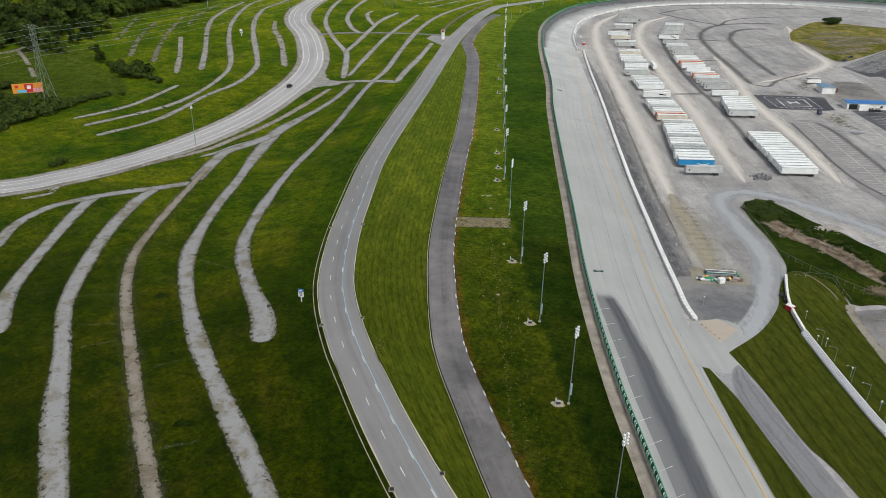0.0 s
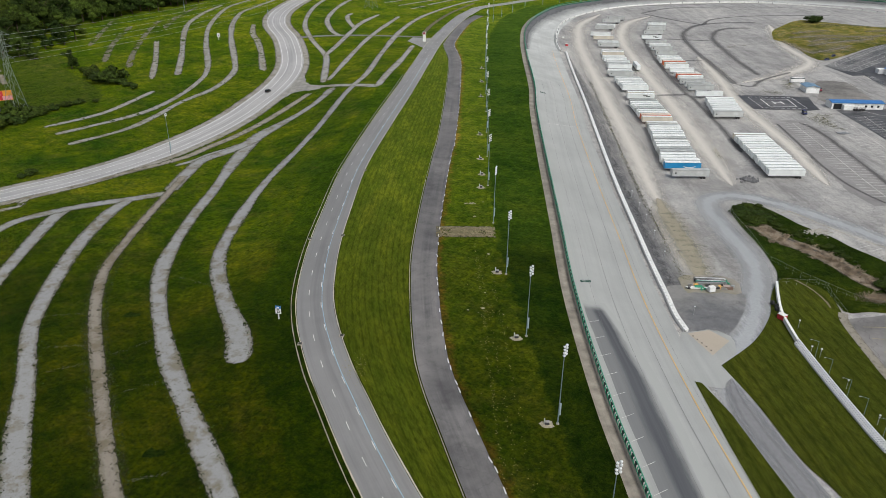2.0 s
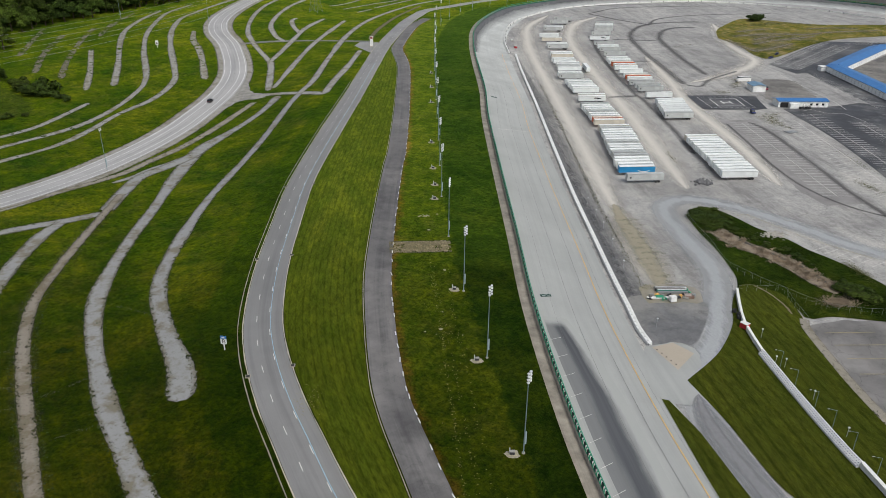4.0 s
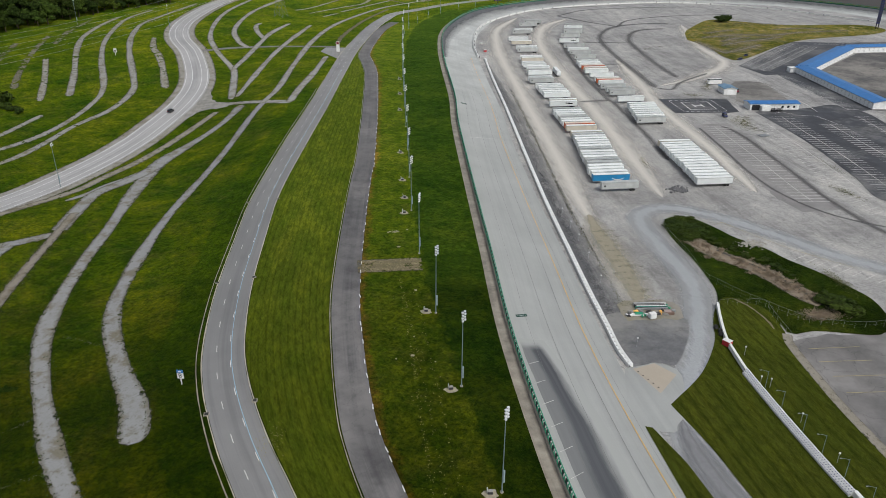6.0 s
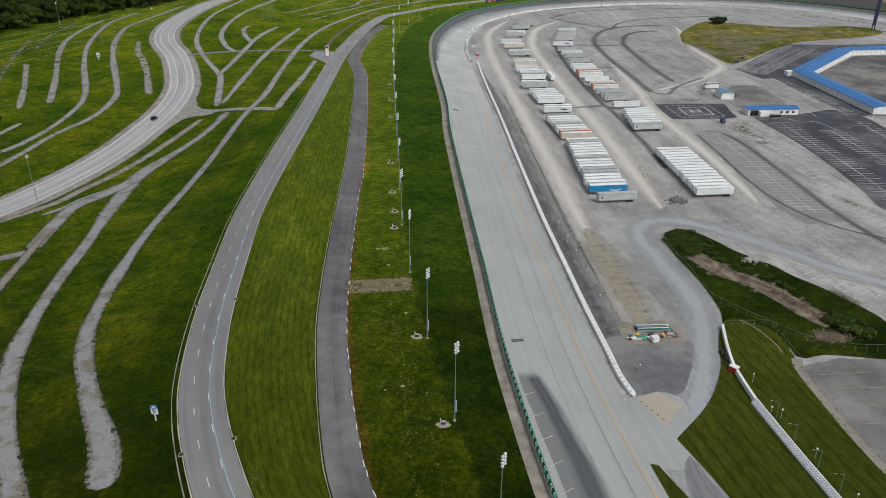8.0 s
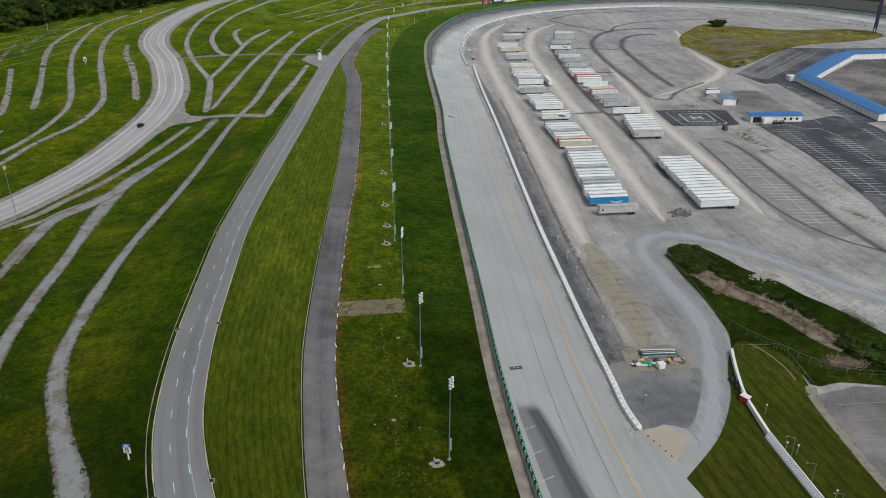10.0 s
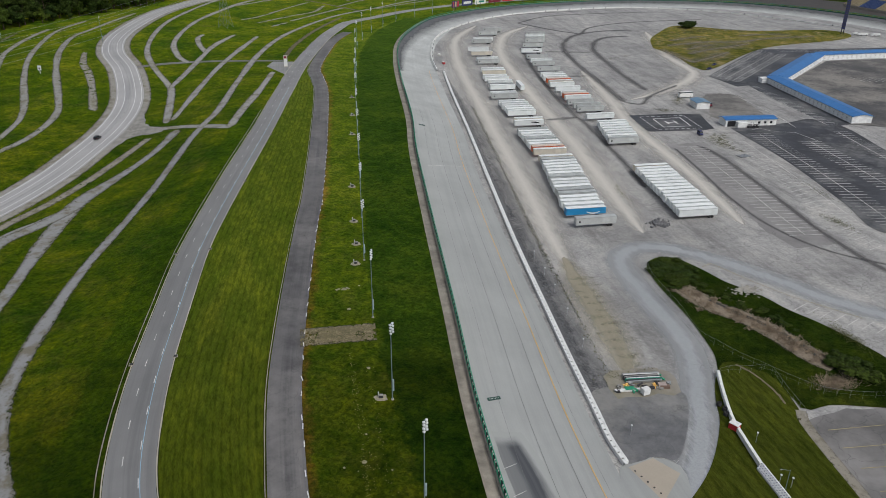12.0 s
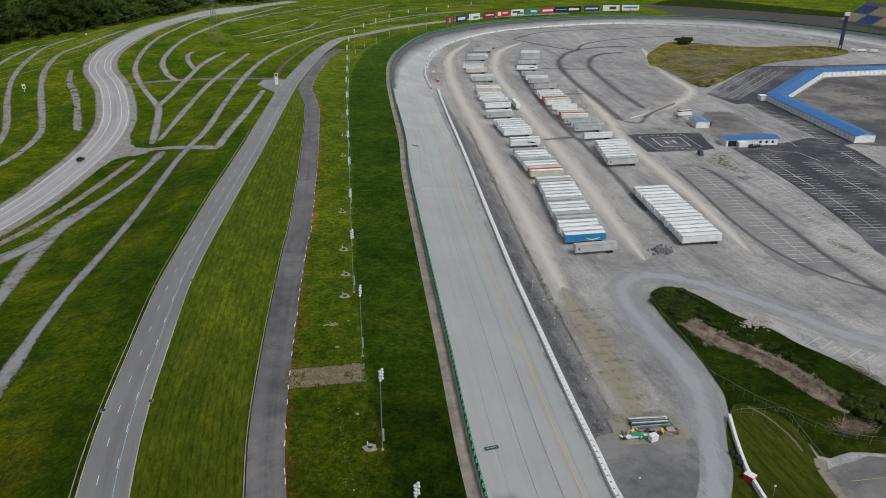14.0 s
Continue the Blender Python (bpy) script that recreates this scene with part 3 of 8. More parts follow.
def dashes(name, line, off, width, lift, on, gap, mat, parent, label="", start=0.0, stop=1e9):
    """Painted dashes along the line, in one mesh."""
    s = np.concatenate([[0], np.cumsum(np.hypot(*np.diff(line[:, :2], axis=0).T))])
    verts, faces = [], []
    at = start
    while at + on < min(s[-1], stop):
        ss = np.array([at, at + on / 2, at + on])
        seg = np.stack([np.interp(ss, s, line[:, k]) for k in range(2)], -1)
        l, r = beside(seg, off - width / 2), beside(seg, off + width / 2)
        k = len(verts)
        verts += [*l, *r]
        faces += [(k, k + 3, k + 4, k + 1), (k + 1, k + 4, k + 5, k + 2)]
        at += on + gap
    v = np.array(verts)
    v = np.column_stack([v, height_at(v[:, 0], v[:, 1]) + lift * 0.7])
    return put(name, mesh_from(name, v, faces), mat, parent, label)


def strokes(name, segments, width, lift, mat, parent, label=""):
    """Straight painted lines, each from one point to another, in one mesh."""
    seg = np.array(segments, float)
    a, b = seg[:, :2], seg[:, 2:]
    d = b - a
    d /= np.hypot(d[:, 0], d[:, 1])[:, None]
    n = np.stack([d[:, 1], -d[:, 0]], -1) * width / 2
    v = np.stack([a - n, a + n, b + n, b - n], 1).reshape(-1, 2)
    v = np.column_stack([v, height_at(v[:, 0], v[:, 1]) + lift * 0.7])
    return put(name, mesh_from(name, v, [tuple(range(4 * i, 4 * i + 4)) for i in range(len(seg))]), mat, parent, label)


def sweep(name, line, profile, mat, parent=None, lift=0.0, **tags):
    """A closed profile of (offset to the right, height) carried along the line over the ground."""
    n, c = len(line), len(profile)
    z = height_at(line[:, 0], line[:, 1])
    rings = [np.column_stack([beside(line, o), z + h + lift]) for o, h in profile]
    v = np.stack(rings, 1).reshape(-1, 3)
    faces = [(i * c + k, (i + 1) * c + k, (i + 1) * c + (k + 1) % c, i * c + (k + 1) % c) for i in range(n - 1) for k in range(c)]
    faces += [tuple(range(c)), tuple(range((n - 1) * c, n * c))[::-1]]
    return put(name, mesh_from(name, v, faces), mat, parent, **tags)


def area(name, outline, lift, mat, parent=None, label="", category="", kind="", grid=12.0, smooth_step=3.0, rounded=True, height=height_at, ragged=0.0, seed=3):
    """A patch of ground inside a closed outline."""
    from mathutils.geometry import delaunay_2d_cdt
    pts = list(outline) + [outline[0]]
    line = curve(pts, smooth_step)[:-1] if rounded else np.array(outline, float)
    if not rounded:
        dense = []
        for a, b in zip(line, np.roll(line, -1, 0)):
            k = max(1, int(np.hypot(*(b - a)) / smooth_step))
            dense += [a + (b - a) * i / k for i in range(k)]
        line = np.array(dense)
    if ragged:
        rng = np.random.default_rng(seed)
        line = line + rng.normal(0, ragged, line.shape)
    lo, hi = line.min(0), line.max(0)
    gx, gy = np.meshgrid(np.arange(lo[0] + grid / 2, hi[0], grid), np.arange(lo[1] + grid / 2, hi[1], grid))
    inner = np.column_stack([gx.ravel(), gy.ravel()])
    ok = np.zeros(len(inner), bool)
    for (x0, y0), (x1, y1) in zip(line, np.roll(line, -1, 0)):
        if y0 != y1:
            ok ^= ((y0 > inner[:, 1]) != (y1 > inner[:, 1])) & (inner[:, 0] < (x1 - x0) * (inner[:, 1] - y0) / (y1 - y0) + x0)
    inner = inner[ok]
    co = [Vector(p) for p in line] + [Vector(p) for p in inner]
    n = len(line)
    v2, _, faces, *_ = delaunay_2d_cdt(co, [], [list(range(n))], 1, 1e-4)
    v2 = np.array([tuple(v) for v in v2])
    z = height(v2[:, 0], v2[:, 1]) + lift * 0.7
    me = mesh_from(name, np.column_stack([v2, z]), faces, v2)
    return put(name, me, mat, parent, label, category, kind, smooth=True)


# ---- ground ----
def outward(first, step, limit):
    """Ever wider steps from first out to limit."""
    out = [first]
    while abs(out[-1] + step) < limit:
        out.append(out[-1] + step)
        step *= 1.4
    return np.array(out[1:])


gx = np.concatenate([outward(GRID_X[0], -4.0, 4600)[::-1], GRID_X, outward(GRID_X[-1], 4.0, 4600)])
gy = np.concatenate([outward(GRID_Y[0], -4.0, 3200)[::-1], GRID_Y, outward(GRID_Y[-1], 4.0, 4600)])
X, Y = np.meshgrid(gx, gy)
ix = np.clip(np.searchsorted(GRID_X, X[0]), 0, len(GRID_X) - 1)
iy = np.clip(np.searchsorted(GRID_Y, Y[:, 0]), 0, len(GRID_Y) - 1)
sunk = GRID_Z - 0.5 * step01(1.0, 4.0, GRID_D)
Z = sunk[np.ix_(iy, ix)]
nx = len(gx)
gv = np.column_stack([X.ravel(), Y.ravel(), Z.ravel()])
cell = (np.arange(len(gy) - 1)[:, None] * nx + np.arange(nx - 1)[None]).ravel()
gf = np.stack([cell, cell + 1, cell + nx + 1, cell + nx], -1)
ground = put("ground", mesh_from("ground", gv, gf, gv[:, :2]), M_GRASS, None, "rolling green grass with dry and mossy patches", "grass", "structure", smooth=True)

# ---- the oval ----
def span(line, lo, hi):
    """The stretch of a line between two of its rows."""
    return line[max(lo, 0):hi]


def first_row(line, y):
    return int(np.argmax(line[:, 1] >= y))


NEAR = first_row(OUTER, -120)
TURN_AT = first_row(OUTER, 552)
ENDS = len(OUTER) - int(np.argmax(OUTER[::-1, 1] >= 300)) - 1
infield_edge = beside(OUTER, BANK + 0.5)[::2]
infield = area("infield_pavement", [tuple(p) for p in infield_edge[infield_edge[:, 1] > -120]], 0.0, M_LOT, None, "dusty grey paved infield with worn patches", "pavement", "structure", grid=4, rounded=False)
RUN = span(OUTER, NEAR, ENDS)
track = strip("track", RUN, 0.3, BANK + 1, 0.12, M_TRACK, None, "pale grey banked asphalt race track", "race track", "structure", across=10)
turn_len = ENDS - TURN_AT
turn_wide = np.interp(np.arange(turn_len), [0, 16, 33, 48, 66, 84], [4.0, 7.6, 14.5, 20.5, 23.0, 23.5])
strip("turn_surface", span(OUTER, TURN_AT, ENDS), 0.4, turn_wide, 0.2, M_TURN, track, "darker worn racing lanes", across=8, unit=turn_wide)


def patch_material(length):
    """Fresh dark asphalt, rubbed out softly at its sides and at its far end."""
    m, nt, bsdf = material("worn_dark_lane")
    uv = uv_of(nt)
    sep = nt.nodes.new("ShaderNodeSeparateXYZ")
    nt.links.new(uv, sep.inputs[0])

    def sum_of(a, b, factor):
        n = nt.nodes.new("ShaderNodeMath")
        n.operation = "MULTIPLY_ADD"
        n.inputs[1].default_value = factor
        nt.links.new(a, n.inputs[0])
        nt.links.new(b, n.inputs[2])
        return n.outputs[0]

    wob = noise_tex(nt, stretch(nt, uv, 8, 0.1), 0.4, 5, 0.7)
    across = sum_of(wob, sep.outputs["X"], 0.2)
    streak = noise_tex(nt, stretch(nt, uv, 12, 0.015), 1.1, 4, 0.6)
    dark = ramp(nt, streak, [(0.3, (0.062, 0.066, 0.074)), (0.7, (0.095, 0.1, 0.108))])
    side = ramp(nt, across, [(0.28, (0.0,) * 3), (0.31, (0.62,) * 3), (0.52, (0.7,) * 3), (0.64, (1, 1, 1)), (0.84, (1, 1, 1)), (1.08, (0, 0, 0))])
    along = nt.nodes.new("ShaderNodeMapRange")
    along.inputs["From Min"].default_value = length - 3.5
    along.inputs["From Max"].default_value = length
    along.inputs["To Min"].default_value = 1.0
    along.inputs["To Max"].default_value = 0.0
    nt.links.new(sum_of(noise_tex(nt, stretch(nt, uv, 4, 0.6), 0.6, 4, 0.6), sep.outputs["Y"], 3.0), along.inputs["Value"])
    cover = mix(nt, 1.0, side, along.outputs[0], "MULTIPLY")
    nt.links.new(mix(nt, cover, (0.365, 0.374, 0.36), dark), bsdf.inputs["Base Color"])
    bsdf.inputs["Roughness"].default_value = 0.75
    return m


PATCH_RUN = span(OUTER, NEAR, first_row(OUTER, 195))
patch_side = np.interp(PATCH_RUN[:, 1], [118, 137, 158, 177, 192, 196], [14.0, 14.6, 14.2, 11.8, 8.4, 6.6])
patch_near = np.interp(PATCH_RUN[:, 1], [120, 157, 180, 196], [3.3, 3.1, 2.2, 1.7])
patch_length = float(np.hypot(*np.diff(PATCH_RUN, axis=0).T).sum())
strip("dark_patch", PATCH_RUN, patch_near, patch_side * 1.06, 0.18, patch_material(patch_length), track, "dark resurfaced patch with soft edges", across=8, unit=patch_side)
for d, w in ((5.9, 0.05), (11.7, 0.075), (17.3, 0.09), (23.1, 0.05)):
    strip("seam", span(OUTER, NEAR, first_row(OUTER, 470)), d - w / 2, d + w / 2, 0.24, M_SEAM, track, "dark sealed joint", across=1)
strip("yellow_line", span(OUTER, NEAR, first_row(OUTER, 575)), 21.44, 21.64, 0.26, M_YELLOW, track, "yellow painted line", across=1)
row = span(OUTER, NEAR, first_row(OUTER, 192))
s_row = np.concatenate([[0], np.cumsum(np.hypot(*np.diff(row, axis=0).T))])
ticks = []
for at in np.arange(s_row[-1] % 7.9, s_row[-1], 7.9):
    seg = np.array([[np.interp(q, s_row, row[:, k]) for k in range(2)] for q in (at, at + 1.6)])
    ticks.append((*beside(seg, 2.0)[0], *beside(seg, 5.2)[1]))
strokes("tick_marks", ticks, 0.11, 0.27, M_LINE, track, "faded white tick marks")
strokes("start_bar", [(67.5, 369, 84.5, 377)], 0.26, 0.26, M_LINE, track, "faded white cross line")
# strip of bare concrete and the outer wall with its catch fence
strip("concrete_apron", RUN, np.interp(RUN[:, 1], [110, 200, 400, 560, 900], [-3.6, -4.2, -3.8, -4.6, -3.6]), -0.2, 0.1, M_CONC, None, "stained beige concrete strip beside a race wall", "concrete strip", "structure", across=3, jitter=0.12)
outer_wall = sweep("outer_wall", RUN, [(-0.35, -0.3), (-0.35, 1.15), (0.3, 1.15), (0.3, -0.3)], M_RAWWALL, None, label="weathered concrete race wall with green catch fence", category="wall", kind="structure")


def catch_post():
    bm = bmesh.new()
    for h0, h1, o0, o1 in ((0, 1.05, 0, 0), (1.05, 1.4, 0, 0.32)):
        r = 0.1
        ring = []
        for h, o in ((h0, o0), (h1, o1)):
            ring.append([bm.verts.new((o + a, b, h)) for a, b in ((-r, -r), (r, -r), (r, r), (-r, r))])
        for k in range(4):
            bm.faces.new((ring[0][k], ring[0][(k + 1) % 4], ring[1][(k + 1) % 4], ring[1][k]))
        bm.faces.new(ring[1])
    me = bpy.data.meshes.new("fence_post")
    bm.to_mesh(me)
    bm.free()
    me.materials.append(M_GREEN)
    return me


sweep("painted_face", span(OUTER, TURN_AT, ENDS), [(0.31, -0.2), (0.31, 1.0), (0.37, 1.0), (0.37, -0.2)], plain("dark_green_paint", (0.02, 0.13, 0.085), 0.6), outer_wall, label="green painted wall face")
post_mesh = catch_post()
posts = curve(beside(RUN, -0.05)[::2], 2.4)
dirs = np.gradient(posts, axis=0)
post_z = height_at(posts[:, 0], posts[:, 1]) + 1.15
far_v, far_f = [], []
base_v = np.array([v.co for v in post_mesh.vertices])
for k, (p, d, z) in enumerate(zip(posts, dirs, post_z)):
    turn = math.atan2(d[1], d[0]) - math.pi / 2
    if k < 290:
        ob = put("fence_post", post_mesh, None, outer_wall)
        ob.matrix_basis = pose(p[0], p[1], z, 0, 0, math.degrees(turn))
    else:
        c, s = math.cos(turn), math.sin(turn)
        n0 = len(far_v)
        far_v += [(p[0] + c * x - s * y, p[1] + s * x + c * y, z + h) for x, y, h in base_v]
        far_f += [tuple(n0 + i for i in f.vertices) for f in post_mesh.polygons]
put("far_fence_posts", mesh_from("far_fence_posts", far_v, far_f), M_GREEN, outer_wall, "green fence posts round the turn", kind="stuff")
for o, h, w in ((-0.05, 1.25, 0.08), (0.27, 2.52, 0.09)):
    sweep("fence_rail", curve(beside(RUN, 0)[::2], 4.0), [(o - w, h - w), (o - w, h + w), (o + w, h + w), (o + w, h - w)], M_GREEN, outer_wall, label="green painted fence rail")
M_MESH = plain("fence_mesh", (0.012, 0.05, 0.035), 0.8)
# wire mesh between the posts: thin crossing wires
wires_v, wires_f = [], []
for p, q, zp_, zq in zip(posts[:260], posts[1:261], post_z, post_z[1:]):
    for u in (0.5,):
        x, y, z = p[0] + (q[0] - p[0]) * u, p[1] + (q[1] - p[1]) * u, zp_ + (zq - zp_) * u
        n0 = len(wires_v)
        wires_v += [(x, y - 0.58, z), (x, y + 0.58, z), (x, y + 0.58, z + 1.05), (x, y - 0.58, z + 1.05), (x + 0.3, y + 0.58, z + 1.38), (x + 0.3, y - 0.58, z + 1.38)]
        wires_f += [(n0, n0 + 1, n0 + 2, n0 + 3), (n0 + 3, n0 + 2, n0 + 4, n0 + 5)]
put("fence_mesh", mesh_from("fence_mesh", wires_v, wires_f), M_MESH, outer_wall, "dark green wire mesh panels", kind="stuff")


M_FADED = plain("faded_yellow", (0.4, 0.34, 0.2), 0.8, var=0.4, scale=0.4)
M_BOARD = plain("dark_green_board", (0.015, 0.06, 0.045), 0.6)


def grate(y):
    i = first_row(OUTER, y)
    d = OUTER[i + 1] - OUTER[i - 1]
    p = beside(OUTER[i - 1:i + 2], 4.8)[1]
    drop = math.degrees(math.atan2(zat(p[0] + 1.5, p[1]) - zat(p[0] - 1.5, p[1]), 3.0))
    ob = put("trackside_board", block("board", 3.6, 0.9, 0.12, M_BOARD, 0.02), None, None, "dark green lettered board lying beside a race wall", "board", group="trackside boards")
    ob.matrix_basis = pose(p[0], p[1], zat(*p) + 0.25, 18, -drop, math.degrees(math.atan2(d[1], d[0])) - 70)
    for k in range(7):
        put("letter_bar", block("letter_bar", 0.14, 0.24, 0.02, M_LINE), None, ob).matrix_basis = pose(-1.2 + 0.4 * k, 0, 0.07)


def block(name, sx, sy, sz, mat, bevel=0.0, at=(0, 0, 0)):
    """A box with softened edges, centred on at."""
    bm = bmesh.new()
    bmesh.ops.create_cube(bm, size=1.0, matrix=Matrix.Translation(at) @ Matrix.Diagonal((sx, sy, sz, 1)))
    if bevel:
        bmesh.ops.bevel(bm, geom=bm.edges[:], offset=bevel, segments=2, affect="EDGES")
    me = bpy.data.meshes.new(name)
    bm.to_mesh(me)
    bm.free()
    me.materials.append(mat)
    return me


def rod(name, r0, r1, h, mat, sides=10, at=(0, 0, 0), turn=None):
    """A tapered round bar standing on at, or lying along turn's z."""
    bm = bmesh.new()
    m = Matrix.Translation(at) @ (turn or Matrix()) @ Matrix.Translation((0, 0, h / 2))
    bmesh.ops.create_cone(bm, cap_ends=True, segments=sides, radius1=r0, radius2=r1, depth=h, matrix=m)
    me = bpy.data.meshes.new(name)
    bm.to_mesh(me)
    bm.free()
    me.materials.append(mat)
    return me


def thing(name, label, category, group="", m=None):
    ob = tagged(new(name), label, category, group)
    if m is not None:
        ob.matrix_basis = m
    return ob


def part(name, me, parent, label="", m=None):
    ob = put(name, me, None, parent, label)
    if m is not None:
        ob.matrix_basis = m
    return ob


grate(203)
grate(431)

# inner walls: steel-faced barrier with dark foam blocks behind the face
INNER_A = curve([(76.1, 179.6), (75.9, 188), (77.0, 200), (78.7, 221), (81.7, 251.7), (85.8, 293), (92.6, 355), (101.4, 433), (109.3, 511), (116, 569.5)], 2.0)
INNER_B = curve([(111.7, 573.5), (117.2, 623.6), (133.4, 688.8), (159, 741), (204.7, 793.8), (254.7, 824), (310, 840.7), (378, 848), (432, 828), (476, 789), (507.6, 738), (526.5, 703), (530.7, 692.6)], 3.0)
for name, line in (("inner_wall", INNER_A), ("turn_wall", INNER_B)):
    w = sweep(name, line, [(0.15, -0.3), (0.15, 1.1), (0.75, 1.1), (0.75, -0.3)], M_WALL, None, label="white inner race wall with steel and foam barrier", category="wall", kind="structure")
    sweep("steel_face", line, [(-0.6, 0.0), (-0.6, 1.05), (-0.42, 1.05), (-0.42, 0.0)], M_WHITE, w, label="white steel barrier face")
    if name == "inner_wall":
        sweep("foam_backing", line, [(-0.4, 0.05), (-0.4, 0.55), (0.12, 0.55), (0.12, 0.05)], M_GREYFOAM, w, label="grey foam blocks")
        tops = np.gradient(line, axis=0)
        bridge = block("strut", 0.6, 1.6, 0.12, M_WHITE)
        for p, d in list(zip(beside(line, -0.15), tops))[:200]:
            part("strut", bridge, w, m=pose(p[0], p[1], zat(*p) + 1.0, 0, 0, math.degrees(math.atan2(d[1], d[0])) - 90))
    else:
        knob = block("wall_post", 0.35, 0.35, 1.6, M_FOAM)
        for p in beside(line, 0.9)[::5]:
            part("wall_post", knob, w, m=pose(p[0], p[1], zat(*p) + 0.8))

# ---- roads west of the oval ----
ACCESS = curve([(8, 92), (-1.2, 112), (-8.8, 130), (-14.4, 145), (-20.9, 163), (-26.2, 183), (-28.7, 202), (-29.2, 230), (-27.6, 262), (-25.4, 296), (-21.2, 328), (-14, 374), (-4.4, 434), (6.2, 507), (18, 582), (37.8, 672), (54, 726), (66, 757), (94, 787), (125, 820), (158, 845), (195, 867), (262, 895), (340, 912)], 3.0)
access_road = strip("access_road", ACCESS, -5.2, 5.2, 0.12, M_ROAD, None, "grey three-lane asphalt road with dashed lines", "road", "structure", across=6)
dashes("lane_dashes", ACCESS, -1.7, 0.2, 0.18, 3.0, 9.15, M_LINE, access_road, "worn white lane dashes", start=2)
dashes("lane_dashes", ACCESS, 1.75, 0.17, 0.18, 3.0, 9.15, M_WHITE, access_road, "white lane dashes", start=6)
strip("blue_line", span(ACCESS, 0, first_row(ACCESS, 520)), 2.0, 2.14, 0.17, M_BLUE_LINE, access_road, "thin pale blue painted line", across=1)
for side in (-1, 1):
    strip("kerb", ACCESS, side * 5.4 - 0.15, side * 5.4 + 0.15, 0.3, M_KERB, access_road, "beige concrete kerb", across=1, jitter=0.06)
strip("drain_edge", span(ACCESS, 0, first_row(ACCESS, 470)), -6.85, -6.6, 0.24, M_CONC, access_road, "narrow concrete gutter edge in the verge", across=1, jitter=0.05)
for k in range(8, 150, 21):
    for side in (-1, 1):
        p = beside(ACCESS[k - 1:k + 2], side * 5.5)[1]
        inlet = thing("storm_drain", "dark cast-iron storm drain inlet in a kerb", "drain", "storm drains", pose(p[0], p[1], zat(*p)))
        part("frame", block("frame", 1.3, 1.3, 0.3, M_CONC, 0.04, (0, 0, 0.1)), inlet)
        part("grate", block("grate", 0.9, 0.9, 0.06, M_BLACK, 0.0, (0, 0, 0.28)), inlet, "black iron grate")

PATH = curve([(22, 92), (17, 110), (13.6, 124), (10, 140), (7.0, 153), (5.0, 167), (4.0, 190), (4.0, 217), (6, 245), (9.3, 280), (13, 315), (16, 340), (22, 410), (28, 497), (28, 534), (26.8, 561), (29.5, 585), (36, 620), (44, 657), (51, 680), (61, 704)], 3.0)
service_path = strip("service_path", PATH, -4.1, 4.1, 0.12, M_PATH, None, "old cracked dark asphalt service lane", "road", "structure", across=4)
strip("kerb", PATH, -4.62, -4.4, 0.28, M_CONC, service_path, "worn concrete edging", across=1, jitter=0.05)
stop_mesh = block("parking_block", 0.24, 2.0, 0.16, M_WALL, 0.04, (0, 0, 0.08))
rng = np.random.default_rng(5)
s_path = np.concatenate([[0], np.cumsum(np.hypot(*np.diff(PATH, axis=0).T))])
at = 14.0
edge_line, heads = beside(PATH, 3.95), np.gradient(PATH, axis=0)
while at < s_path[-1] - 60:
    i = int(np.searchsorted(s_path, at))
    ob = put("parking_block", stop_mesh, None, None, "chipped pale concrete parking block lying at a lane's edge", "parking block", group="parking blocks")
    ob.matrix_basis = pose(edge_line[i, 0] + rng.normal(0, 0.12), edge_line[i, 1], zat(*edge_line[i]) + 0.12, 0, 0, math.degrees(math.atan2(heads[i, 1], heads[i, 0])) - 90 + rng.normal(0, 5))
    at += rng.uniform(4.0, 9.0)

HIGHWAY = curve([(-330, 236), (-250, 253), (-178, 286), (-160, 300), (-142, 320), (-124, 350), (-105.5, 391), (-92.5, 439), (-84.5, 484), (-84.5, 530), (-97, 592), (-113, 640), (-119, 692), (-113, 755), (-97, 831), (-54, 931), (-16, 1033), (33, 1097)], 3.0)
M_SHOULDER = paving("gravel_shoulder", (0.3, 0.285, 0.255), 0.35, along=0.5, scale=0.25)
M_VERGE_STONES = lane_gravel("verge_stones", (0.3, 0.285, 0.25), (0.2, 0.18, 0.135), 2.0)
M_RUBBLE = lane_gravel("rubble", (0.27, 0.245, 0.2), (0.14, 0.125, 0.08), 1.8, 0.1)
highway = strip("highway", HIGHWAY, -7.9, 7.9, 0.2, M_HIGHWAY, None, "pale worn asphalt road of four lanes", "road", "structure", across=6)
strip("shoulder", beside(HIGHWAY, -9.2), -3.4, 3.4, 0.14, M_VERGE_STONES, highway, "beige gravel shoulder", across=4)
strip("shoulder", beside(HIGHWAY, 9.6), -3.8, 3.8, 0.14, M_VERGE_STONES, highway, "beige gravel shoulder", across=4)
for o in (-6.9, -2.9, 3.0, 6.7):
    strip("lane_line", HIGHWAY, o - 0.16, o + 0.16, 0.25, M_WHITE, highway, "white lane line", across=1)
dashes("centre_dashes", HIGHWAY, -0.1, 0.2, 0.25, 3.0, 6.0, M_SHOULDER, highway, "faded tan centre dashes")
CROSS = curve([(-99, 594), (-92, 597), (-70, 604), (-44, 604), (-14, 599), (10, 596)], 2)
strip("cross_road", CROSS, -2.4, 2.4, 0.16, M_PATH, None, "narrow asphalt cross road", "road", "structure", jitter=0.1)
